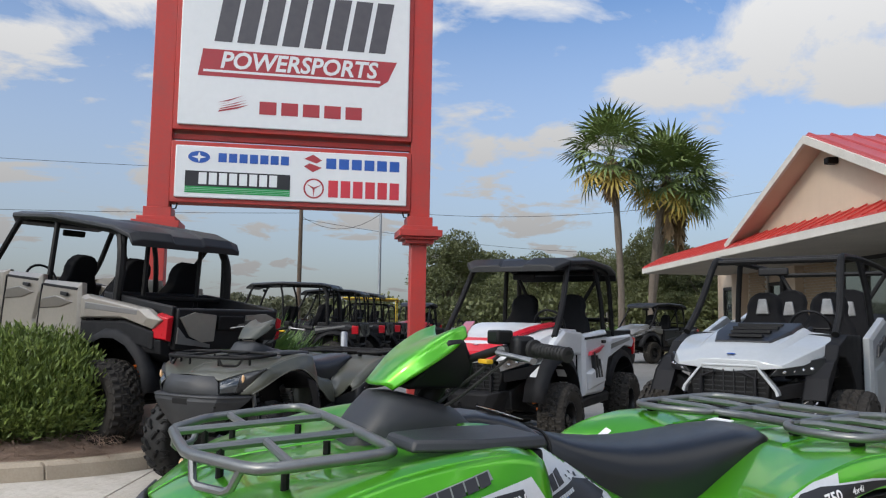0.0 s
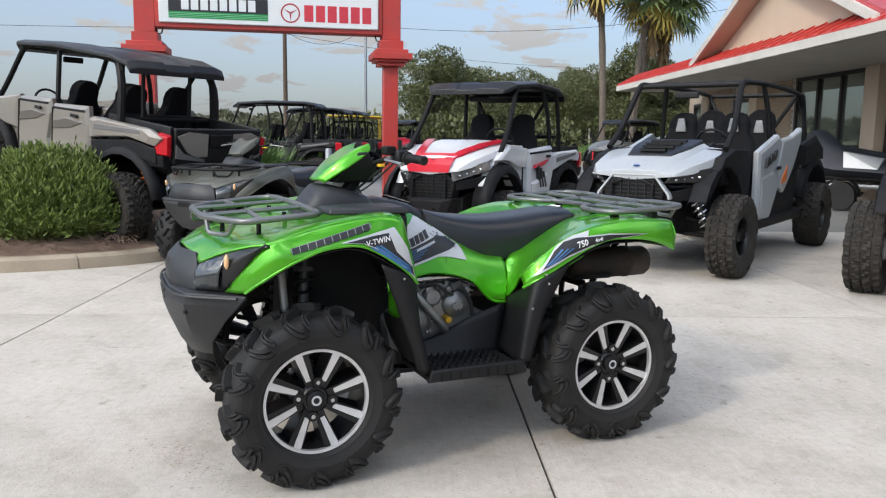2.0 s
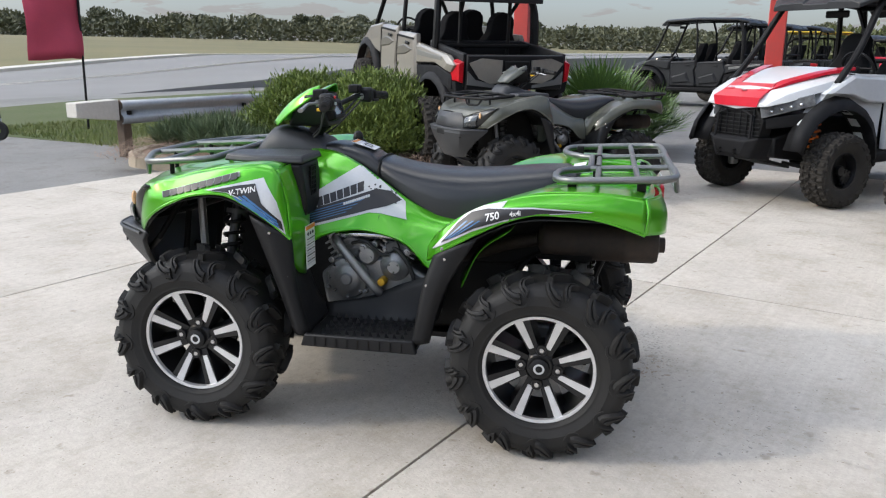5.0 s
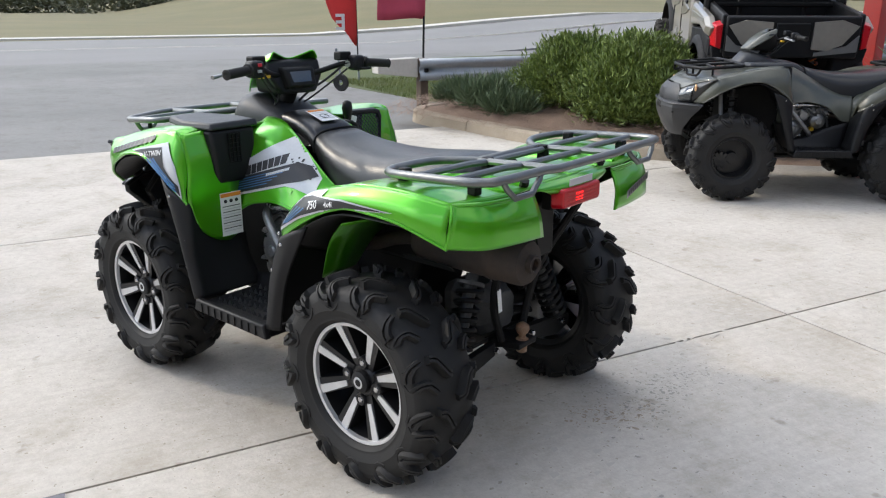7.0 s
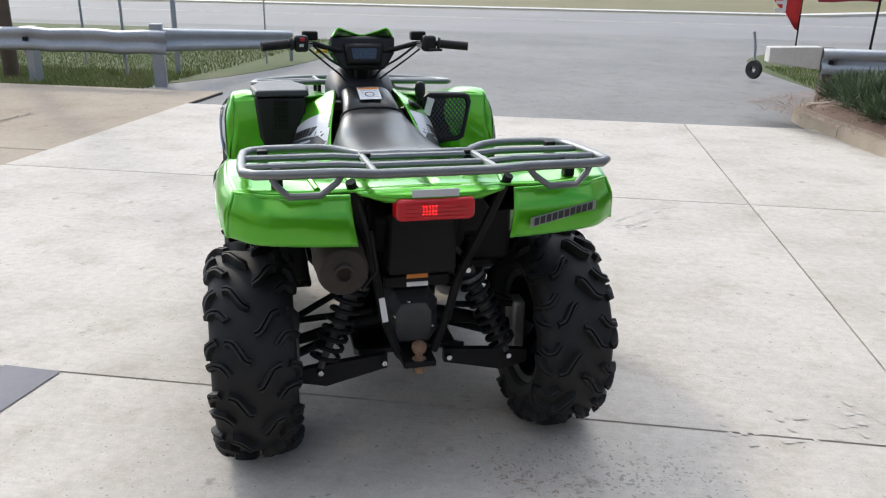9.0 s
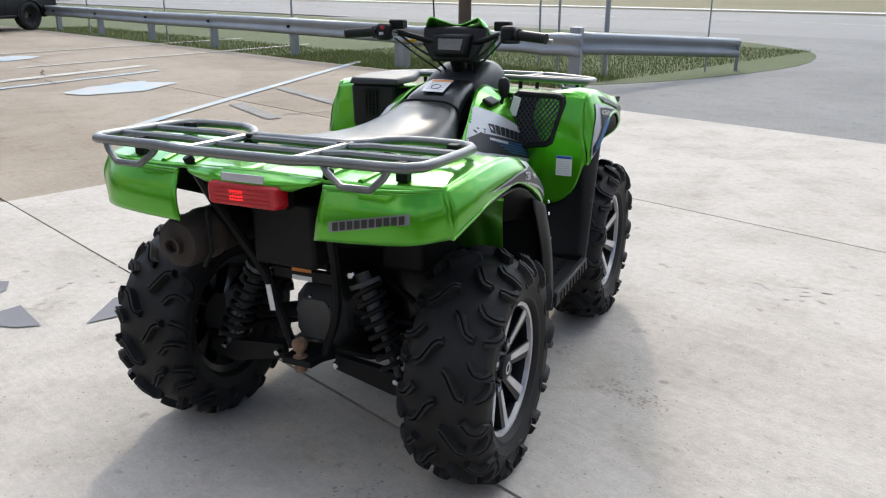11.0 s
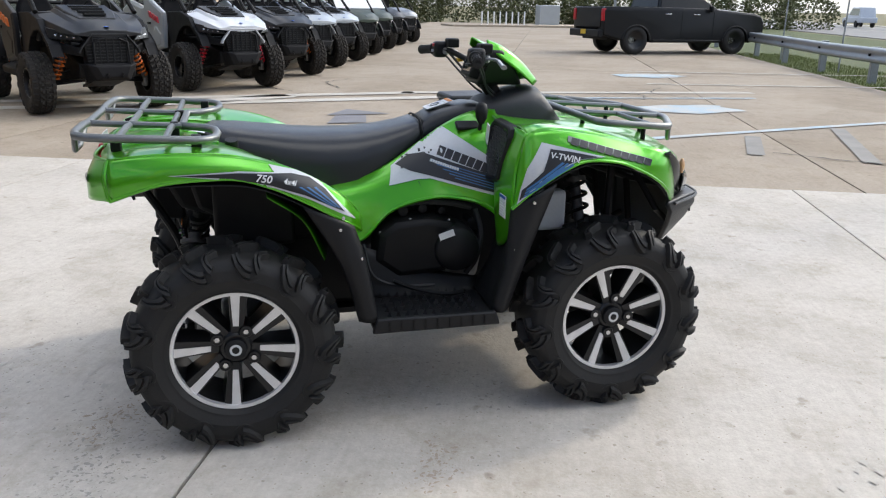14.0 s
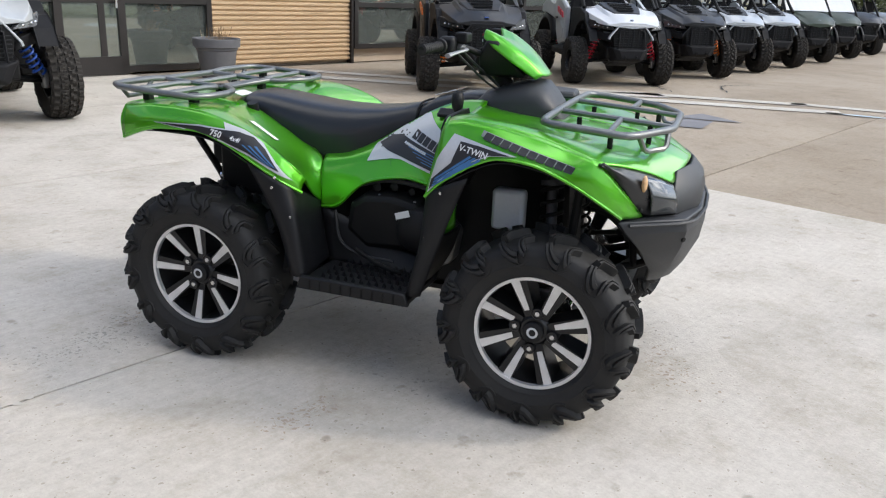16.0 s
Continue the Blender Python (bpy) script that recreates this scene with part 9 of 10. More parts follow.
        for k in range(6):
            part("label_line", Geo().box((0.2455, -0.465, 0.742 - 0.009 * k), (0.002, 0.050, 0.002)), M["decal_silver"], w, smooth=0)
        part("seat_tag", Geo().box((-0.73, -0.10, 0.945), (0.05, 0.09, 0.002), Matrix.Rotation(radians(12), 4, "Y")), M["label_white"], t, "white label behind the seat", smooth=0)
        tag = []
        for x, y in ((-0.50, -0.375), (-0.40, -0.365), (-0.40, -0.398), (-0.50, -0.408)):
            hit = bvh["rcover", -1].ray_cast(Vector((x, y, 1.2)), Vector((0, 0, -1)))[0]
            tag.append(hit + Vector((0, 0, 0.006)))
        part("fender_tag", Geo().add(tag, [(3, 2, 1, 0)]), M["label_white"], t, "small white label", smooth=0)
    return t


quad(Matrix.Identity(4), True, "green", "lime green four-wheel quad bike with grey racks and mud tyres")
quad(at(-0.26, -4.62, 36), False, "olive_paint", "olive green quad bike parked by the planting bed", "matteblack")


# ---- guardrails along the road ----
def guardrail(u0, u1, v, posts, label):
    t = thing("guardrail", label, "guardrail")
    prof = [(0.0, 0.42), (0.045, 0.455), (0.045, 0.51), (0.0, 0.545), (0.0, 0.595), (0.045, 0.63), (0.045, 0.685), (0.0, 0.72)]
    rows = [[lot(u0 + (u1 - u0) * k / 12, v - a, z - 0.02 + 0.012 * math.sin(k * 2.3)) for a, z in prof] for k in range(13)]
    part("beam", Geo().rings(rows, False, False), M["galv"], t, "galvanised corrugated beam", thick=0.004, smooth=60)
    for u in posts:
        part("post", lot_geo(Geo().box((u, v + 0.10, 0.33), (0.12, 0.15, 0.76))), M["post_wood"] if u < 6 else M["galv"], t, bevel=0.008)
        part("bolt", lot_geo(Geo().box((u, v - 0.03, 0.55), (0.05, 0.04, 0.05))), M["matteblack"], t)
    return t


guardrail(12.7, 16.6, 13.55, (14.7, 16.4), "grey galvanised guardrail on steel posts along the verge")
guardrail(16.6, 70.0, 13.62, [16.6 + 3.15 * k for k in range(18)], "grey galvanised guardrail on steel posts along the verge")
guardrail(-18.0, 4.5, 13.75, (4.4, 2.4, -0.8, -4.0, -7.0, -10.0, -13.0, -16.0), "grey galvanised guardrail on timber posts by the driveway")


def rail_run(a, b, label):
    """A short rail between two points of the plan, on a heavy post at each end."""
    t = thing("guardrail", label, "guardrail")
    a, b = Vector((*a, 0)), Vector((*b, 0))
    n = (b - a).normalized().cross(Vector((0, 0, 1)))
    prof = [(0.0, 0.42), (0.045, 0.455), (0.045, 0.51), (0.0, 0.545), (0.0, 0.595), (0.045, 0.63), (0.045, 0.685), (0.0, 0.72)]
    part("beam", Geo().rings([[a.lerp(b, k / 8) + n * q + Vector((0, 0, z - 0.24 * k / 8)) for q, z in prof] for k in range(9)], False, False), M["galv"], t, "galvanised corrugated beam", thick=0.004, smooth=60)
    for p, w, tall in ((a, 0.16, 0.78), (b, 0.06, 0.46)):
        part("post", Geo().rings([[p + Vector((x * w, y * w, z)) for x, y in ((-0.5, -0.5), (0.5, -0.5), (0.5, 0.5), (-0.5, 0.5))] for z in (-0.1, tall)]), M["galv"], t, bevel=0.01)


rail_run((8.45, 1.63), (11.6, -0.28), "grey galvanised guardrail turning along the driveway")
# end piece painted white and rusty
solo("rail_end", lot_geo(Geo().prism([(4.5, 0.45), (4.5, 0.72), (5.1, 0.70), (5.1, 0.52)], 13.78, 14.0, "y")), M["fascia"], "chipped white end cap of the guardrail", "rail end", bevel=0.01)


def blades(u0, u1, v0, v1, n, seed, name="grass", h=0.07):
    rnd, g = random.Random(seed), Geo()
    for _ in range(n):
        p = lot(rnd.uniform(u0, u1), rnd.uniform(v0, v1), -0.04)
        a = rnd.uniform(0, math.tau)
        d = Vector((math.cos(a), math.sin(a), 0))
        L = h * rnd.uniform(0.5, 1.4)
        s = d.cross(Vector((0, 0, 1))) * 0.006
        g.add([p - s, p + s, p + d * L * 0.5 + Vector((0, 0, L))], [(0, 1, 2)])
    tagged(part(name, g, M["blade"], smooth=0), "short green grass blades on the verge", "grass", "", "stuff")


blades(13.0, 20, 13.25, 15.2, 24000, 1)
blades(20, 34, 13.25, 15.2, 14000, 2)
blades(-6, 3.9, 13.5, 15.4, 14000, 3)
blades(0.5, 3.9, 15.4, 19, 9000, 4)
blades(12.9, 20, 15.2, 22, 26000, 5, h=0.06)


# ---- poles, wires, flags ----
def pole(p, h, r, mat, label, name="utility_pole"):
    solo(name, Geo().tube([(p[0], p[1], -0.2), (p[0], p[1], h * 0.5), (p[0], p[1], h)], [r, r * 0.85, r * 0.7], 10), M[mat], label, "pole")


pole((-11.0, -52.0), 12.5, 0.17, "post_wood", "brown timber utility pole beyond the sign")
pole((-16.5, -51.0), 9.5, 0.12, "galv", "slim grey light pole beyond the sign")
pole((9.74, 1.50), 3.2, 0.042, "galv", "grey steel flag pole behind the guardrail", "flag_pole")
pole((11.15, 0.16), 2.6, 0.014, "galv", "thin grey flag pole on the verge", "flag_pole")
pole((9.55, 3.75), 7.0, 0.11, "post_wood", "dark timber pole behind the guardrail")
for u, v, h in ((13.9, 14.6, 3.0), (20.5, 14.2, 3.2), (26.0, 14.1, 3.2), (15.4, 16.0, 2.8), (31.0, 14.1, 3.2)):
    q = lot(u, v)
    pole((q.x, q.y), h, 0.022, "galv", "thin grey flag pole behind the guardrail", "flag_pole")


def cable(a, b, sag, label):
    a, b = Vector(a), Vector(b)
    pts = [a.lerp(b, k / 16) - Vector((0, 0, sag * 4 * (k / 16) * (1 - k / 16))) for k in range(17)]
    solo("cable", Geo().tube(pts, 0.014, 4), M["cable"], label, "cable")


cable((-11.0, -52.0, 9.5), (-40, -36, 10.5), 1.6, "black overhead cable sagging between poles")
cable((-11.0, -52.0, 8.2), (-45, -60, 8.0), 0.6, "black overhead cable sagging between poles")
cable((-11.0, -52.0, 8.6), (40, -60, 8.0), 0.5, "black overhead cable sagging between poles")
cable((-11.0, -52.0, 11.5), (45, -58, 11.8), 0.6, "black overhead cable sagging between poles")
cable((-16.5, -51.0, 8.8), (-11.0, -52.0, 8.4), 1.0, "black overhead cable sagging between poles")
cable((-27, -30, 9.2), (-14.5, -15.5, 6.0), 0.3, "black overhead cable to the building")


def feather_flag(base, h, w, mat, deg, label, text=None):
    t = thing("flag", label, "flag", pose(*base, 0, 0, deg))
    part("pole", Geo().tube([(0, 0, 0), (0.02, 0, h * 0.6), (0.10, 0, h)], 0.014, 6), M["matteblack"], t)
    rows = []
    for k in range(13):
        f = k / 12
        z = h * (0.20 + 0.78 * f)
        ww = w * (0.75 + 0.35 * math.sin(f * 3.0)) * (1.0 if f > 0.06 else 0.55)
        rows.append([(0.02 + 0.08 * f ** 2 + ww * q, 0.05 * math.sin(3 * q + 4 * f), z + 0.42 * q * q * (1 - f) ** 3) for q in (0, 0.25, 0.5, 0.75, 1)])
    cl = part("cloth", Geo().rings(rows, False, False), M[mat], t, thick=0.003, smooth=60)
    part("spike", Geo().tube([(0, 0, 0.15), (0, 0, -0.1)], 0.02, 6), M["galv"], t)
    if text:
        letters("lettering", text, 0.42, "label_white", t, Matrix.Translation((0.36, 0.07, h * 0.30)) @ Matrix(((1, 0, 0, 0), (0, 0, -1, 0), (0, 1, 0, 0), (0, 0, 0, 1))), 0, 0.01, 0.002)
    return t


feather_flag((9.55, -9.0, 0.0), 3.2, 0.58, "flag_red", 66, "red feather flag with white lettering by the driveway", "E")
t = thing("flag", "faded red banner flag on a leaning pole by the road", "flag", pose(7.9, -9.1, 0, 0, 0, 62))
part("pole", Geo().tube([(0, 0, 0), (-0.05, 0, 2.6)], 0.02, 6), M["matteblack"], t)
part("cloth", Geo().rings([[(-0.04 + w, 0.04 * math.sin(k + 5 * w), 1.17 + 0.17 * k + 0.02 * math.sin(6 * w)) for k in range(8)] for w in (0.0, 0.22, 0.45, 0.68, 0.9)], False, False), M["flag_pink"], t, thick=0.003, smooth=60)
fl = lot(18.6, 16.5)
t = thing("flag", "blue flag on a leaning pole behind the guardrail", "flag", pose(fl.x, fl.y, 0, 0, 0, 60))
part("pole", Geo().tube([(0, 0, 0), (0.12, 0, 1.6), (0.2, 0, 2.2)], 0.018, 6), M["matteblack"], t)
part("cloth", Geo().rings([[(0.15, 0, 1.35), (0.2, 0, 2.1)], [(-0.3, 0.06, 1.30), (-0.3, 0.05, 2.0)], [(-0.7, 0, 1.38), (-0.7, 0, 1.95)]], False, False), M["flag_blue"], t, thick=0.003)


# ---- trees ----
def crown_tree(seed, h, spread, mat, n=15000, leaf=0.19):
    rnd = random.Random(seed)
    t = thing("tree", "leafy green tree in the woods behind the lot", "tree", None, "trees behind the lot")
    tr = Geo().tube([(0, 0, -0.3), (0.1, 0.05, h * 0.3), (0.05, 0.15, h * 0.6)], [0.22, 0.16, 0.08], 8)
    blobs = []
    for k in range(13):
        a, e = rnd.uniform(0, math.tau), rnd.uniform(0.25, 0.95)
        rr = spread * rnd.uniform(0.25, 0.8) * (1.15 - e * 0.6)
        c = Vector((rr * math.cos(a), rr * math.sin(a), h * (0.28 + 0.62 * e)))
        tr.tube([(0.05, 0.1, h * 0.25), Vector((0.05, 0.1, h * 0.3)).lerp(c, 0.6) + Vector((0, 0, 0.3)), c], [0.08, 0.05, 0.02], 6)
        s = spread * rnd.uniform(0.26, 0.46)
        blobs.append((c, (s, s, s * rnd.uniform(0.6, 0.9))))
    part("trunk", tr, M["trunk"], t)
    part("crown", leaf_cloud(blobs, n, leaf, seed, 0.62, 0.1), M[mat], t, smooth=0)
    return t


kinds = [crown_tree(31, 8.5, 4.2, "tree_leaf"), crown_tree(32, 7.2, 4.6, "tree_leaf"), crown_tree(33, 9.5, 4.4, "tree_leaf"), crown_tree(34, 6.4, 5.0, "far_leaf", 5200, 0.5)]
rnd = random.Random(50)
spots = []
eye = Vector((0.5, 3.0))
for k in range(46):
    # woods from behind the sign round to the building, thinning to the left
    b = radians(-112 - 31 * (k % 33) / 32) + rnd.uniform(-0.012, 0.012)
    d = rnd.uniform(46, 62) if k < 33 else rnd.uniform(62, 80)
    spots.append((eye.x + d * math.cos(b), eye.y + d * math.sin(b), rnd.choice((0, 1, 2)), rnd.uniform(0.55, 0.78)))
for k in range(190):
    # low far woods beyond the road
    b = radians(-112 + 150 * k / 189)
    d = rnd.uniform(165, 230)
    spots.append((eye.x + d * math.cos(b), eye.y + d * math.sin(b), 3, rnd.uniform(0.55, 0.9)))
first = set()


def far_rise(x, y):
    p = Vector((x, y, 0)) - ORIGIN
    return rise(p.dot(ALONG), p.dot(OUT))


for x, y, k, s in spots:
    m = pose(x, y, -0.1 + (far_rise(x, y) if k == 3 else 0.0), 0, 0, rnd.uniform(0, 360)) @ Matrix.Diagonal((s, s, s * rnd.uniform(0.85, 1.1), 1))
    if k not in first:
        first.add(k)
        kinds[k].matrix_basis = m
    else:
        c = copy_thing(kinds[k], Matrix.Identity(4))
        c.matrix_basis = m
for k in range(4):
    if k not in first:
        kinds[k].matrix_basis = pose(-40, -70 - 3 * k, 0)


def thicket(name, pts, n, size, mat, seed, label, h):
    rnd = random.Random(seed)
    blobs = [((x, y, far_rise(x, y) + h * rnd.uniform(0.3, 0.55)), (rnd.uniform(1.6, 3.2), rnd.uniform(1.6, 3.2), h * rnd.uniform(0.45, 0.7))) for x, y in pts]
    tagged(part(name, leaf_cloud(blobs, n, size, seed, 0.6, 0.1), M[mat], smooth=0), label, "shrubs", "", "stuff")


thicket("undergrowth", [(eye.x + rnd.uniform(44, 60) * math.cos(radians(b)), eye.y + rnd.uniform(44, 60) * math.sin(radians(b))) for b in [-108 - 0.8 * k for k in range(45)]], 44000, 0.30, "tree_leaf", 60, "dense green undergrowth below the trees", 2.6)
thicket("undergrowth", [(eye.x + d * math.cos(radians(b)), eye.y + d * math.sin(radians(b))) for b, d in [(-115 + 0.8 * k, rnd.uniform(150, 175)) for k in range(185)]], 60000, 0.75, "far_leaf", 61, "low far scrub beyond the highway", 3.6)

thicket("hedge", [(lot(76 + rnd.uniform(-2, 4), v).x, lot(76 + rnd.uniform(-2, 4), v).y) for v in range(-14, 30, 2)], 42000, 0.26, "tree_leaf", 62, "dense dark hedge at the far end of the lot", 3.2)


def palm(x, y, h, seed, lean, crown=2.2, skirt=2.2):
    rnd = random.Random(seed)
    t = thing("palm_tree", "tall fan palm with shaggy dead fronds below its crown", "palm", pose(x, y, 0))
    tip = Vector((lean[0], lean[1], h))
    pts = spline([(0, 0, -0.3), (lean[0] * 0.1, lean[1] * 0.1, h * 0.35), (lean[0] * 0.5, lean[1] * 0.5, h * 0.75), tip], 14)
    part("trunk", Geo().tube(pts, [0.27, 0.22] + [0.18 + 0.02 * math.sin(k * 3) for k in range(12)], 10), M["bark"], t)
    sk = Geo()
    for _ in range(420):
        a, f = rnd.uniform(0, math.tau), rnd.uniform(0, 1)
        b = tip + Vector((0, 0, -skirt * f * 0.8))
        d = Vector((math.cos(a), math.sin(a), 0))
        L = rnd.uniform(0.5, 1.1)
        w = d.cross(Vector((0, 0, 1))) * rnd.uniform(0.04, 0.10)
        e = b + d * (0.35 + 0.25 * (1 - f)) * rnd.uniform(0.6, 1.2) + Vector((0, 0, -L))
        sk.add([b - w, b + w, e + w * 0.6, e - w * 0.6], [(0, 1, 2, 3)])
    part("dead_fronds", sk, M["skirt"], t, smooth=0)

    def leaf(sd):
        r, g = random.Random(sd), Geo()
        n = 15
        for k in range(n):
            b = (k - (n - 1) / 2) / (n / 2) * 1.9
            l2 = crown * 0.52 * (1 - 0.16 * abs(b)) * r.uniform(0.85, 1.1)
            d = Vector((math.cos(b), math.sin(b), 0.0))
            w = Vector((-d.y, d.x, 0)) * 0.075
            mid = d * l2 * 0.6 + Vector((0, 0, 0.06 * math.cos(b)))
            e = d * l2 + Vector((0, 0, -0.28 * r.uniform(0.6, 1.4)))
            g.add([(0, 0, 0), mid + w, e, mid - w], [(0, 1, 2, 3)])
        st = crown * 0.48
        g.add([(-st, -0.025, -0.05), (-st, 0.025, -0.05), (0, 0.02, 0), (0, -0.02, 0)], [(0, 1, 2, 3)])
        return g.moved(Matrix.Translation((st, 0, 0.05)))

    live, dry = [mesh_of(leaf(k), M["palm"], 0) for k in range(3)], mesh_of(leaf(9), M["palm_dry"], 0)
    for k in range(46):
        a = k * 2.39996
        e = radians(82 - 128 * (k / 42) ** 0.9)
        m = Matrix.Translation(tip) @ Matrix.Rotation(a, 4, "Z") @ Matrix.Rotation(-e, 4, "Y") @ Matrix.Rotation(rnd.uniform(-0.5, 0.5), 4, "X")
        part("frond", dry if (k > 33 and k % 3 == 0) else live[k % 3], None, t, m=m)


palm(-23.5, -32.1, 9.9, 71, (1.1, 0.6), 3.0, 2.0)
palm(-25.3, -32.1, 9.3, 72, (-1.2, 0.1), 3.2, 3.4)
palm(-25.9, -32.8, 8.7, 73, (-1.7, 0.3), 3.0, 3.2)


# ---- more vehicles and furniture of the lot ----
utv("side_by_side", "black four-seat side-by-side with roof and lime trim", at(-3.35, -18.9, -30), wb=2.7, track=0.66, R=0.35, W=0.25, rim=0.18, rows=2, hood="dark_paint", side="dark_paint", bedside="dark_paint", top=2.12, spring="lime_part", group="side-by-sides behind the sign", belt=1.14)
utv("side_by_side", "black utility side-by-side with roof behind the sign", at(-5.0, -20.9, -30), wb=2.2, track=0.66, R=0.35, W=0.25, rim=0.18, rows=1, hood="dark_paint", side="dark_paint", top=2.05, spring="matteblack", group="side-by-sides behind the sign")
utv("side_by_side", "black utility side-by-side with roof behind the sign", at(-6.2, -22.9, -30), wb=2.2, track=0.66, R=0.35, W=0.25, rim=0.18, rows=1, hood="dark_paint", side="dark_paint", top=2.05, spring="matteblack", group="side-by-sides behind the sign")
utv("side_by_side", "dark camouflage side-by-side parked behind the sign", at(-7.4, -24.9, -30), wb=2.2, track=0.66, R=0.35, W=0.25, rim=0.18, rows=1, hood="forest_paint", side="forest_paint", top=1.80, roof=False, spring="matteblack", group="side-by-sides behind the sign")
utv("golf_cart", "red golf cart with roof behind the sign post", at(-9.9, -26.4, 55), wb=1.7, track=0.5, R=0.26, W=0.2, rim=0.13, rows=1, hood="red_paint", side="red_paint", top=1.85, spring="matteblack")
utv("side_by_side", "dark three-seat utility side-by-side with roof near the building", at(-15.9, -19.8, 18), wb=2.2, track=0.66, R=0.35, W=0.26, rim=0.18, rows=1, hood="grey_paint", side="dark_paint", top=1.88, lamps="lens", spring="matteblack")
solo("tow_strap", Geo().tube([(-14.06, -19.15, 0.86), (-14.04, -19.15, 0.72), (-14.05, -19.15, 0.60)], 0.025, 6), M["red_paint"], "red winch strap hanging from a bumper", "strap")


def awning():
    t = thing("awning_stand", "yellow flat awning on thin poles behind the sign", "awning", pose(-7.3, -24.2, 0, 0, 0, -23))
    part("canopy", Geo().rings([[(-0.95, y, z) for y, z in ((-0.5, 1.90), (0.5, 1.95), (0.5, 1.99), (-0.5, 1.94))], [(0.95, y, z) for y, z in ((-0.5, 1.93), (0.5, 1.98), (0.5, 2.02), (-0.5, 1.97))]]), M["stripe_yellow"], t, "yellow canopy", bevel=0.01)
    for x in (-0.9, 0.9):
        for y in (-0.45, 0.45):
            part("pole", Geo().tube([(x, y, 0), (x * 0.97, y, 1.92)], 0.018, 6), M["stripe_yellow"] if x < 0 else M["matteblack"], t)


awning()


def pickup(m, paint, label):
    t = thing("pickup_truck", label, "truck", m)
    f, r, R = 1.84, -1.84, 0.43
    for x in (f, r):
        for s in (1, -1):
            m = Matrix.Translation((x, s * 0.86, R)) @ Matrix.Rotation(0 if s > 0 else math.pi, 4, "Z")
            w = part("wheel", Geo().lathe([(0.05, 0.07), (0.24, 0.09), (0.26, 0.11), (0.26, -0.1), (0.05, -0.1)], 28, closed=True), M["rim_black"], t, "dark alloy wheel", m=m)
            part("tyre", Geo().lathe([(0.255, -0.11), (0.30, -0.135), (0.38, -0.135), (R, -0.10), (R, 0.10), (0.38, 0.135), (0.30, 0.135), (0.255, 0.11)], 36, closed=True), M["rubber"], w)
            for k in range(6):
                part("spoke", Geo().box((0.15, 0.10, 0), (0.20, 0.02, 0.05), Matrix.Rotation(k * math.tau / 6, 4, "Y")), M["chrome"], w)

    def arch(c):
        return [(c + 0.50 * math.cos(math.radians(a)), 0.42 + 0.46 * math.sin(math.radians(a))) for a in range(0, 181, 20)]

    out = [(-2.98, 0.58), (-3.00, 1.36), (-2.94, 1.42), (-1.0, 1.43), (0.9, 1.40), (1.2, 1.37), (2.55, 1.28), (2.80, 1.20), (2.90, 1.02), (2.92, 0.48), (2.40, 0.36), *arch(f), (1.30, 0.36), (-1.30, 0.36), *arch(r), (-2.40, 0.42)]
    for s in (1, -1):
        part("body_side", Geo().rings([[(x, s * 0.78, z) for x, z in out], [(x, s * 0.96, z) for x, z in out], [(x * 0.995, s * 0.995, 0.8 + (z - 0.8) * 0.86) for x, z in out]]), M[paint], t, smooth=25, bevel=0.015)
    part("floor_pan", Geo().box((0, 0, 0.55), (5.5, 1.6, 0.25)), M["matteblack"], t, bevel=0.02)
    part("bonnet", Geo().rings([[(x, -w, z - 0.12), (x, -w, z), (x, -w * 0.6, z + 0.05), (x, w * 0.6, z + 0.05), (x, w, z), (x, w, z - 0.12)] for x, w, z in ((2.84, 0.80, 1.16), (2.5, 0.84, 1.26), (1.7, 0.86, 1.33), (1.0, 0.86, 1.38))]), M[paint], t, smooth=30, bevel=0.01)
    part("grille", Geo().box((2.86, 0, 0.86), (0.06, 1.5, 0.5)), M["matteblack"], t, bevel=0.03)
    cab = part("cab", Geo().rings([[(-1.00, s * 0.91, 1.38), (-0.90, s * 0.76, 1.86), (-0.60, s * 0.70, 1.95), (-0.10, s * 0.70, 1.97), (0.30, s * 0.73, 1.91), (1.20, s * 0.91, 1.36)] for s in (1, -1)]), M[paint], t, smooth=30, bevel=0.03)
    for s in (1, -1):
        for o in ([(-0.82, 1.44), (-0.74, 1.80), (-0.30, 1.85), (-0.28, 1.44)], [(-0.18, 1.44), (-0.18, 1.86), (0.22, 1.82), (0.88, 1.47), (0.82, 1.44)]):
            part("side_window", Geo().rings([[(x, s * (0.915 - (z - 1.28) * 0.285), z) for x, z in o], [(x, s * (0.90 - (z - 1.28) * 0.285), z) for x, z in o]]), M["lens_dark"], cab, smooth=0)
        part("mirror", Geo().box((0.78, s * 1.06, 1.40), (0.10, 0.16, 0.20)), M[paint], t, bevel=0.03)
        part("tail_light", Geo().box((-2.97, s * 0.905, 1.18), (0.12, 0.16, 0.36)), M["tail_red"], t, "red tail light", bevel=0.02)
        part("headlight", Geo().box((2.80, s * 0.80, 0.98), (0.16, 0.24, 0.18)), M["lens"], t, bevel=0.02)
        part("running_board", Geo().box((0.0, s * 0.98, 0.42), (2.5, 0.14, 0.06)), M["blackplastic"], t, bevel=0.015)
    for c in (f, r):
        for s in (1, -1):
            part("arch_trim", Geo().tube([(c + 0.50 * math.cos(math.radians(a)), s * 0.985, 0.42 + 0.46 * math.sin(math.radians(a))) for a in range(0, 181, 15)], 0.030, 6), M["blackplastic"], t)
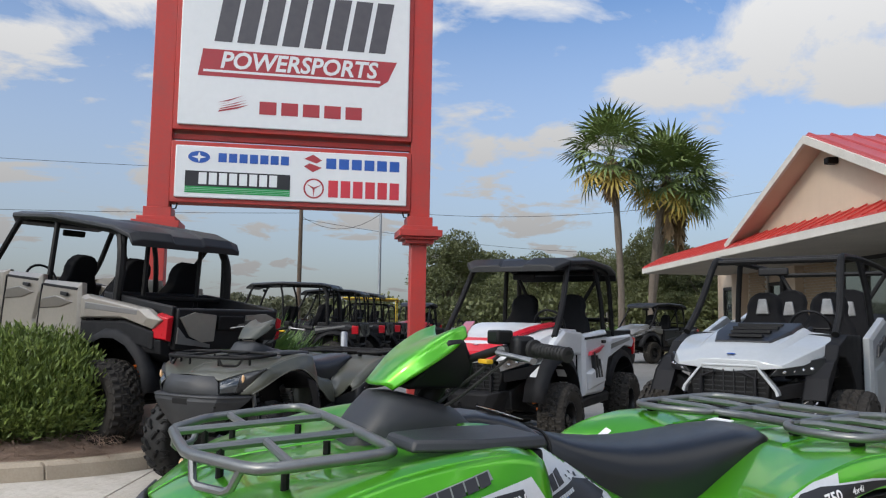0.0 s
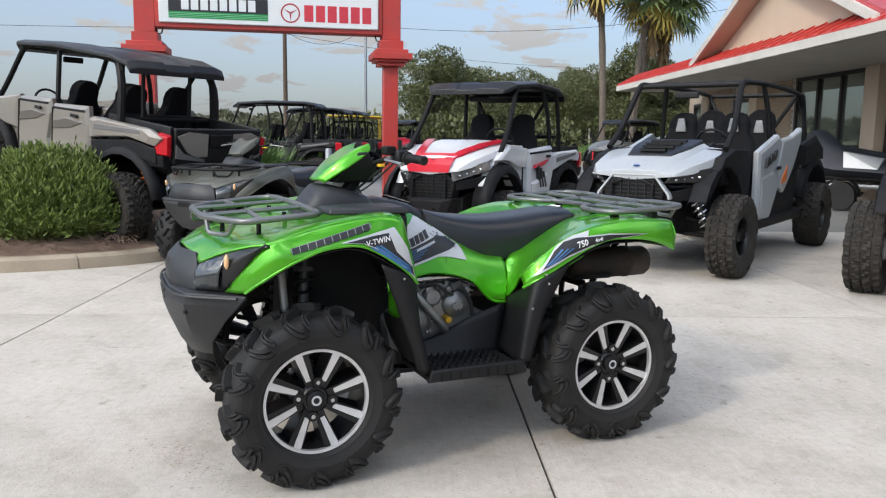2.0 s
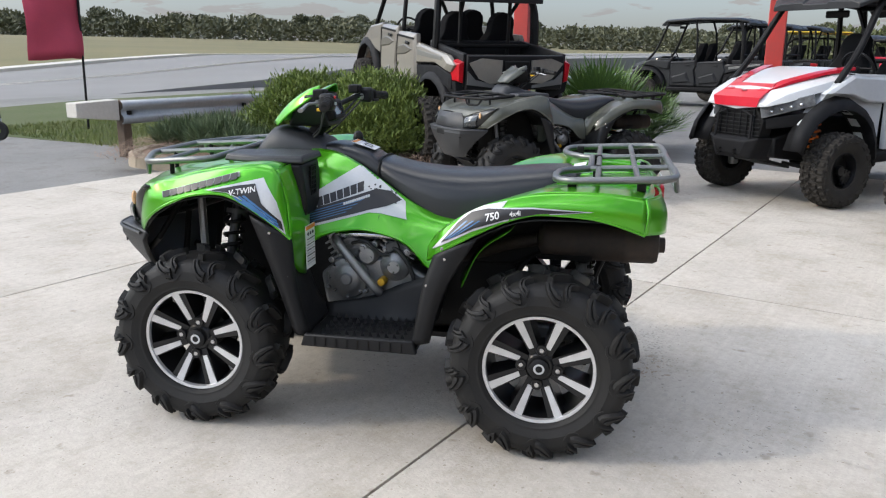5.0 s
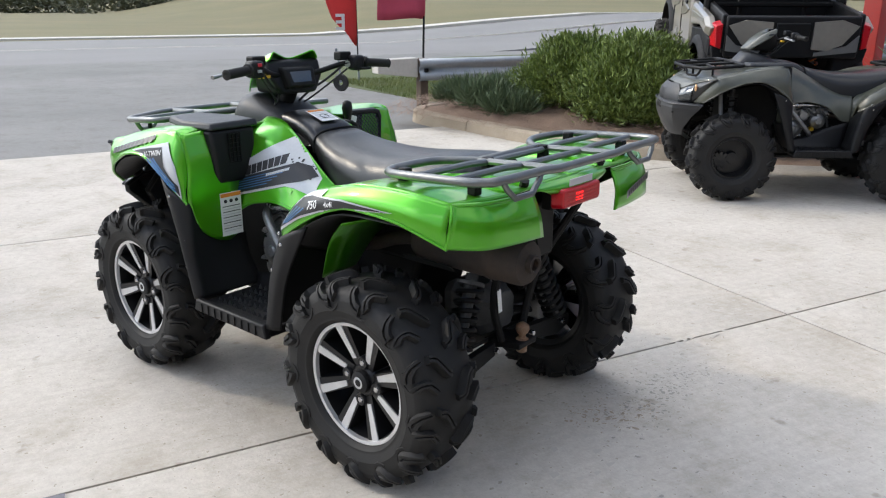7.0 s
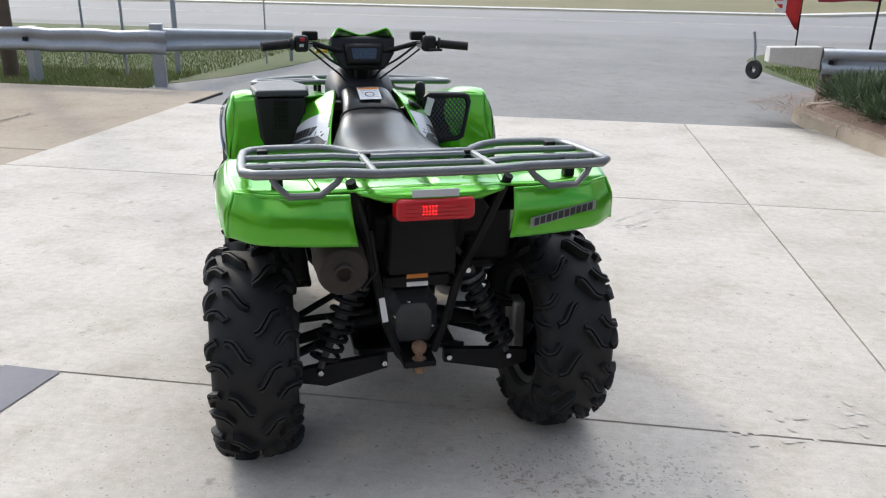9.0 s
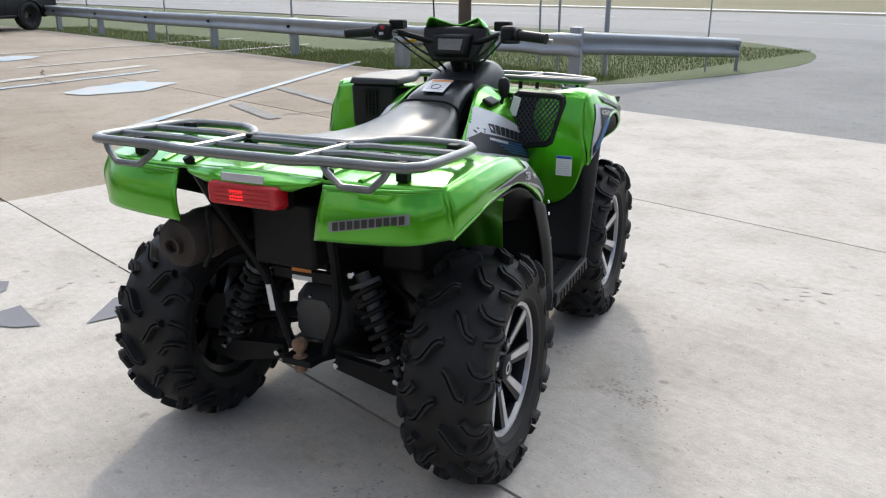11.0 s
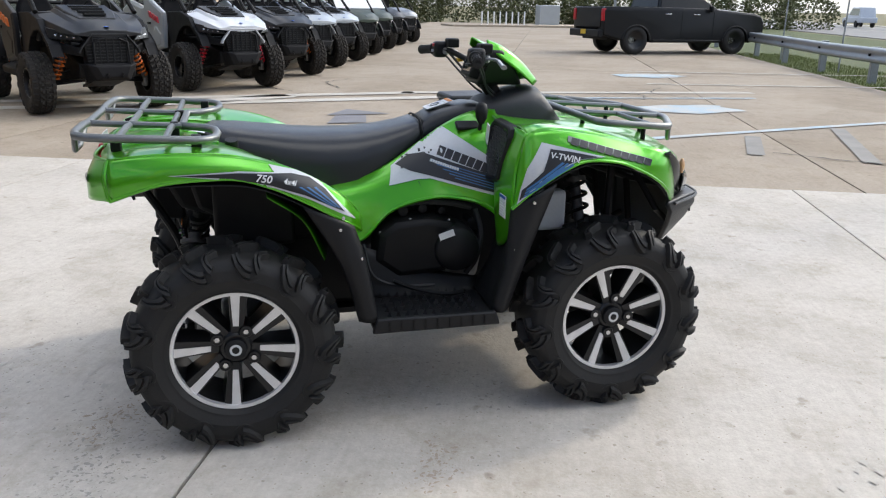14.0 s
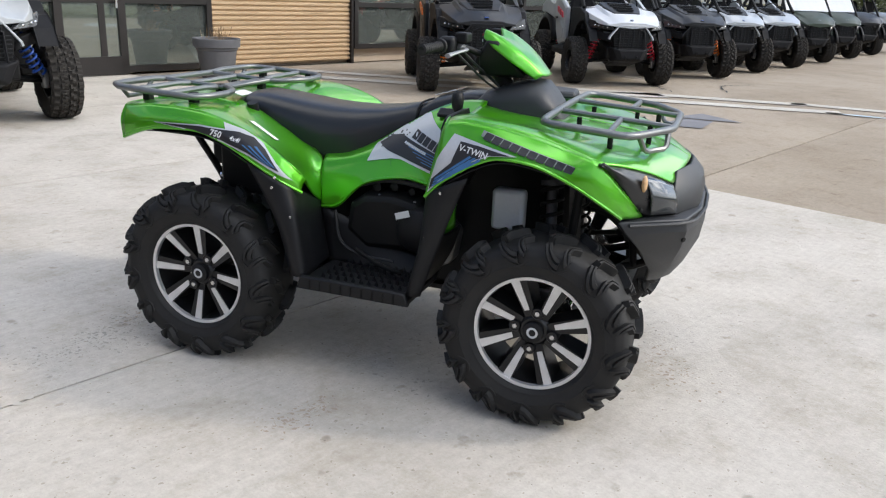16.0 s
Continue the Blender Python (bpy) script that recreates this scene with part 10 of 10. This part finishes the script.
    for s in (1, -1):
        for x in (-0.23, 0.95):
            part("door_seam", Geo().box((x, s * 0.998, 0.92), (0.012, 0.004, 0.80)), M["matteblack"], t, smooth=0)
        for x in (-0.75, 0.30):
            part("door_handle", Geo().box((x, s * 1.005, 1.22), (0.22, 0.03, 0.035)), M["chrome"], t, bevel=0.008)
    part("rear_window", Geo().rings([[(-1.00, y, 1.44), (-0.92, y * 0.86, 1.80)] for y in (-0.75, 0.75)], False, False), M["lens_dark"], cab, thick=0.01, smooth=0)
    part("tailgate", Geo().box((-2.98, 0, 1.10), (0.07, 1.58, 0.60)), M[paint], t, bevel=0.02)
    part("rear_bumper", Geo().box((-3.06, 0, 0.62), (0.18, 1.9, 0.22)), M["blackplastic"], t, bevel=0.03)
    part("plate_bar", Geo().box((-3.16, 0, 0.66), (0.01, 0.32, 0.14)), M["stripe_yellow"], t, "plain yellow plate")


pickup(at(13.3, 21.2, 4), "truck_black", "black crew-cab pickup truck parked on the lot")


def road_car(x, y, deg, mat, label, tall=1.5, L=4.6):
    t = thing("car", label, "car", at(x, y, deg), "cars on the highway")
    h = L / 2
    part("body", Geo().rings([[(-h, s * 0.82, 0.45), (-h, s * 0.85, 0.95), (h * 0.5, s * 0.86, 0.98), (h * 0.96, s * 0.8, 0.82), (h, s * 0.78, 0.40)] for s in (-1, 1)]), M[mat], t, bevel=0.06)
    part("cabin", Geo().rings([[(-h * 0.9, s * 0.78, 0.94), (-h * 0.8, s * 0.66, tall), (h * 0.1, s * 0.66, tall), (h * 0.5, s * 0.78, 0.95)] for s in (-1, 1)]), M[mat], t, bevel=0.05)
    for s in (1, -1):
        part("side_window", Geo().rings([[(-h * 0.75, s * 0.765, 1.05), (-h * 0.70, s * 0.69, tall - 0.12), (h * 0.05, s * 0.69, tall - 0.12), (h * 0.34, s * 0.765, 1.05)], [(-h * 0.75, s * 0.74, 1.05), (-h * 0.70, s * 0.66, tall - 0.12), (h * 0.05, s * 0.66, tall - 0.12), (h * 0.34, s * 0.74, 1.05)]]), M["pane"], t, smooth=0)
        for x in (-h * 0.62, h * 0.62):
            part("wheel", Geo().lathe([(0.02, 0.09), (0.20, 0.10), (0.33, 0.10), (0.33, -0.10), (0.02, -0.10)], 20, Matrix.Translation((x, s * 0.76, 0.33))), M["rubber"], t)


q = lot(92, 38)
road_car(q.x, q.y, 68, "white_van", "white van on the far side of the highway", 1.9, 5.0)
q = lot(88, 44)
road_car(q.x, q.y, 68, "ghost_paint", "pale car parked across the highway", 1.5)
q = lot(78, 45)
road_car(q.x, q.y, 68, "sign_blue", "blue car parked across the highway", 1.5)


def planter(x, y, s, label):
    t = thing("planter", label, "planter", pose(x, y, 0))
    part("pot", Geo().lathe([(0.001, 0.0), (0.225 * s, 0.0), (0.235 * s, 0.02), (0.285 * s, 0.40 * s), (0.30 * s, 0.41 * s), (0.305 * s, 0.44 * s), (0.335 * s, 0.45 * s), (0.345 * s, 0.56 * s), (0.335 * s, 0.57 * s), (0.315 * s, 0.56 * s), (0.30 * s, 0.50 * s), (0.001, 0.49 * s)], 40, Matrix.Rotation(math.pi / 2, 4, "X")), M["planter"], t, "grey ribbed plastic pot")
    rnd, g = random.Random(int(x * 10)), Geo()
    for _ in range(46):
        a, q = rnd.uniform(0, math.tau), rnd.uniform(0.02, 0.2)
        p = Vector((q * math.cos(a), q * math.sin(a), 0.49 * s))
        g.tube([p, p + Vector((rnd.uniform(-0.1, 0.1), rnd.uniform(-0.1, 0.1), rnd.uniform(0.08, 0.26)))], 0.003, 3)
    part("dry_plant", g, M["skirt"], t, "withered brown stems")


planter(-6.03, 7.17, 1.0, "grey plastic planter with withered plant by the window")


def watercraft():
    t = thing("jet_ski", "watercraft under a dark cover on a trailer beneath the porch", "watercraft", pose(-12.2, -8.0, 0, 0, 0, -69))
    sec = []
    for x, w, z0, z1 in ((1.55, 0.05, 0.80, 0.86), (1.35, 0.28, 0.70, 1.0), (0.9, 0.48, 0.62, 1.28), (0.45, 0.55, 0.60, 1.52), (0.25, 0.55, 0.60, 1.50), (-0.1, 0.56, 0.60, 1.22), (-0.8, 0.55, 0.60, 1.10), (-1.35, 0.50, 0.62, 0.92), (-1.5, 0.44, 0.66, 0.80)):
        sec.append([(x, w * c, z0 + (z1 - z0) * q) for c, q in ((-0.55, 0.0), (-1, 0.25), (-0.9, 0.45), (-0.45, 0.8), (0, 1.0), (0.45, 0.8), (0.9, 0.45), (1, 0.25), (0.55, 0.0))])
    cov = part("cover", Geo().rings(sec), M["slate"], t, "dark fitted cover", smooth=50)
    part("cover_panel", Geo().rings([[(-0.3, s * 0.53, 0.80), (-0.9, s * 0.53, 0.78), (-0.95, s * 0.40, 0.98), (-0.25, s * 0.44, 1.10)] for s in (1.05, -1.05)]), M["decal_silver"], cov, "pale cover panel", smooth=0)
    part("cover_mark", Geo().box((0.70, 0.50, 1.12), (0.30, 0.02, 0.10), Matrix.Identity(4)), M["label_white"], cov, "pale mark on the cover", smooth=0)
    for s in (1, -1):
        part("trailer_bunk", Geo().tube([(-1.5, s * 0.3, 0.56), (1.2, s * 0.3, 0.60)], 0.05, 6), M["matteblack"], t)
        w = part("trailer_wheel", Geo().lathe([(0.02, 0.07), (0.15, 0.08), (0.27, 0.08), (0.27, -0.08), (0.02, -0.08)], 24, Matrix.Translation((-0.35, s * 0.72, 0.27))), M["rubber"], t)
        part("mudguard", Geo().rings([[(-0.35 + 0.34 * math.cos(a), s * y, 0.27 + 0.34 * math.sin(a)) for y in (0.62, 0.84)] for a in [math.pi * k / 8 for k in range(9)]], False, False), M["matteblack"], t, thick=0.01)
    part("trailer_frame", Geo().tube([(-1.5, -0.45, 0.45), (0.9, -0.45, 0.45), (2.3, 0, 0.45), (0.9, 0.45, 0.45), (-1.5, 0.45, 0.45)], 0.04, 6, True), M["galv"], t)
    part("axle", Geo().tube([(-0.35, -0.75, 0.27), (-0.35, 0.75, 0.27)], 0.03, 6), M["matteblack"], t)
    part("jockey_leg", Geo().tube([(2.1, 0, 0.55), (2.1, 0, 0.0)], 0.03, 6), M["galv"], t)


watercraft()


def post(x, y, h, r, mat, label, name="bollard", cat="bollard", group=""):
    t = solo(name, Geo().lathe([(0.001, 0.0), (r, 0.0), (r, h - 0.03), (r * 0.8, h), (0.001, h + 0.01)], 18, Matrix.Translation((x, y, 0)) @ Matrix.Rotation(math.pi / 2, 4, "X")), M[mat], label, cat)
    return t


post(-4.35, -17.2, 0.95, 0.085, "galv", "grey steel bollard behind the planting bed")
for k in range(8):
    post(16.6 + 0.42 * k, 52.7 - 0.1 * k, 1.0, 0.05, "label_white", "white plastic marker post at the far end")
solo("utility_box", Geo().box((22.0, 53.8, 0.75), (1.6, 0.9, 1.5)), M["ghost_paint"], "pale grey utility cabinet at the far end", "cabinet", bevel=0.04)
solo("kerb", Geo().box((20.0, 52.6, 0.06), (12.0, 3.4, 0.14)), M["kerb"], "low kerbed grass bed at the far end", "kerb", bevel=0.03)
for k, (x, y) in enumerate(((25, 49), (31, 62), (12, 66))):
    pole((x, y), 7.5, 0.10, "galv", "grey lamp post at the far end", "lamp_post")


def mesh_fence():
    t = thing("fence", "black mesh fence on pale posts behind the palms", "fence")
    a, b = Vector((-17.5, -40.5, 0)), Vector((-37.0, -34.0, 0))
    for k in range(12):
        p = a.lerp(b, k / 11)
        part("post", Geo().tube([p, p + Vector((0, 0, 2.15))], 0.06, 8), M["fascia"], t)
        if k < 11:
            q = a.lerp(b, (k + 1) / 11)
            part("panel", Geo().rings([[p + Vector((0, 0, 0.1)), p + Vector((0, 0, 1.75))], [q + Vector((0, 0, 0.1)), q + Vector((0, 0, 1.75))]], False, False), M["fence_black"], t, thick=0.03, smooth=0)


mesh_fence()
# kerbed bed round the palms
ring = []
for k in range(20):
    a = k * math.tau / 20
    ring.append([(-25.6 + (5.2 + d) * math.cos(a), -33.6 + (3.0 + d) * math.sin(a), z) for d, z in ((0.0, -0.02), (0.0, 0.14), (-0.05, 0.17), (-0.28, 0.17), (-0.3, 0.12))])
setting("kerb_ring", Geo().rings(ring + ring[:1], False, False), M["kerb"], "pale concrete kerb round the palm bed", "kerb", smooth=30)
bush((-22.8, -31.9, 0.1), [((0, 0, 0.35), (0.9, 0.8, 0.5)), ((0.6, 0.3, 0.25), (0.6, 0.6, 0.35))], 1500, 0.16, "fan_leaf", 91, "low green shrub at the foot of the palms")
# stand with a small wheel beyond the guardrail
t = thing("jockey_wheel", "small rubber wheel on a steel leg by the rail end", "wheel", pose(8.06, -7.19, 0, 0, 0, 20))
part("tyre", Geo().lathe([(0.05, -0.03), (0.13, -0.035), (0.15, 0), (0.13, 0.035), (0.05, 0.03)], 20, Matrix.Translation((0, 0, 0.15)), closed=True), M["rubber"], t)
part("leg", Geo().tube([(0, 0, 0.15), (0.03, 0, 0.5), (0.05, 0.05, 0.72)], 0.02, 8), M["galv"], t)
# dry leaves, grit and small spots on the slab
rnd = random.Random(77)
g = Geo()
for _ in range(420):
    x, y = rnd.uniform(-4.2, 4.5), rnd.uniform(-4.0, 4.2)
    if abs(x) < 0.4 and abs(y) < 0.2:
        continue
    a, s = rnd.uniform(0, math.tau), rnd.choice((0.003, 0.003, 0.004, 0.004, 0.005, 0.006)) * rnd.uniform(0.6, 1.2)
    c, n = math.cos(a), math.sin(a)
    g.add([(x + s * (u * c - v * n), y + s * (u * n + v * c), 0.0015 + (0.35 * s if k == 2 else 0.0)) for k, (u, v) in enumerate(((-1, 0), (-0.1, 0.45), (1.1, 0.1), (0.1, -0.45)))], [(0, 1, 2, 3)])
tagged(part("litter", g, M["patch"], smooth=0), "specks of grit and dry leaf on the slab", "litter", "", "stuff")


def dirt(spots, n, mat, seed, label):
    """Loose clusters of flat irregular flecks, thinning outwards."""
    rnd, g = random.Random(seed), Geo()
    for x0, y0, r in spots:
        lean = rnd.uniform(0, math.tau)
        for _ in range(n):
            u, v = rnd.gauss(0, 1) * r, rnd.gauss(0, 0.45) * r
            x, y = x0 + u * math.cos(lean) - v * math.sin(lean), y0 + u * math.sin(lean) + v * math.cos(lean)
            q, a = rnd.choice((0.003, 0.004, 0.005, 0.007, 0.011)) * rnd.uniform(0.6, 1.4), rnd.uniform(0, math.tau)
            k = rnd.randint(5, 7)
            ring = [(q * rnd.uniform(0.4, 1.2) * math.cos(j * math.tau / k), 0.5 * q * rnd.uniform(0.4, 1.2) * math.sin(j * math.tau / k)) for j in range(k)]
            z = 0.0012 + rnd.uniform(0, 0.0008)
            g.add([(x + b * math.cos(a) - c * math.sin(a), y + b * math.sin(a) + c * math.cos(a), z) for b, c in ring], [tuple(range(k))])
    tagged(part("dirt", g, M[mat], smooth=0), label, "dirt", "", "stuff")


dirt(((-1.04, -0.3, 0.1), (1.06, 0.08, 0.13), (-0.07, -0.82, 0.09)), 170, "rust_dirt", 5, "rusty brown dirt rubbed into the concrete")
dirt(((0.18, -0.41, 0.22), (-1.05, -0.44, 0.16), (-1.12, -0.63, 0.16), (-1.15, -0.81, 0.16), (0.94, 0.4, 0.25), (-1.46, 0.24, 0.2), (-2.53, -0.51, 0.25), (-0.89, -0.4, 0.2)), 130, "dark_dirt", 6, "dark scuffed dirt rubbed into the concrete")

# scuffs and tread prints left on the slab
def tread_print(pts, width, seed, label):
    rnd, g = random.Random(seed), Geo()
    path = spline([(x, y, 0) for x, y in pts], 60)
    for a, b in zip(path[2:-6], path[3:-5]):
        d = (b - a).normalized()
        n = Vector((-d.y, d.x, 0))
        for k in range(4):
            if rnd.random() < 0.74:
                continue
            c = a + n * width * (k / 3 - 0.5) + d * rnd.uniform(-0.01, 0.01) + Vector((0, 0, rnd.uniform(0, 0.002)))
            u, v = d * rnd.uniform(0.006, 0.014), n * rnd.uniform(0.008, 0.017)
            g.add([c - u - v + d * 0.006, c + u - v, c + u + v, c - u + v - d * 0.006], [(0, 1, 2, 3)])
    tagged(part("tread_print", g, M["scuff"], m=Matrix.Translation((0, 0, 0.002)), smooth=0), label, "tyre mark", "", "stuff")


tread_print([(-3.4, 1.0), (-2.2, 0.55), (-1.2, 0.1), (-0.9, -0.1)], 0.20, 1, "faint dusty tyre tread print on concrete")
tread_print([(-1.3, -3.2), (-1.0, -2.4), (-0.95, -1.5), (-0.9, -0.9)], 0.20, 2, "faint dusty tyre tread print on concrete")
tread_print([(1.7, -2.4), (1.3, -1.7), (1.15, -1.0)], 0.18, 3, "faint dusty tyre tread print on concrete")
tread_print([(-1.6, 2.0), (-0.6, 1.75), (0.6, 1.9), (1.7, 2.4)], 0.19, 4, "faint dusty tyre tread print on concrete")
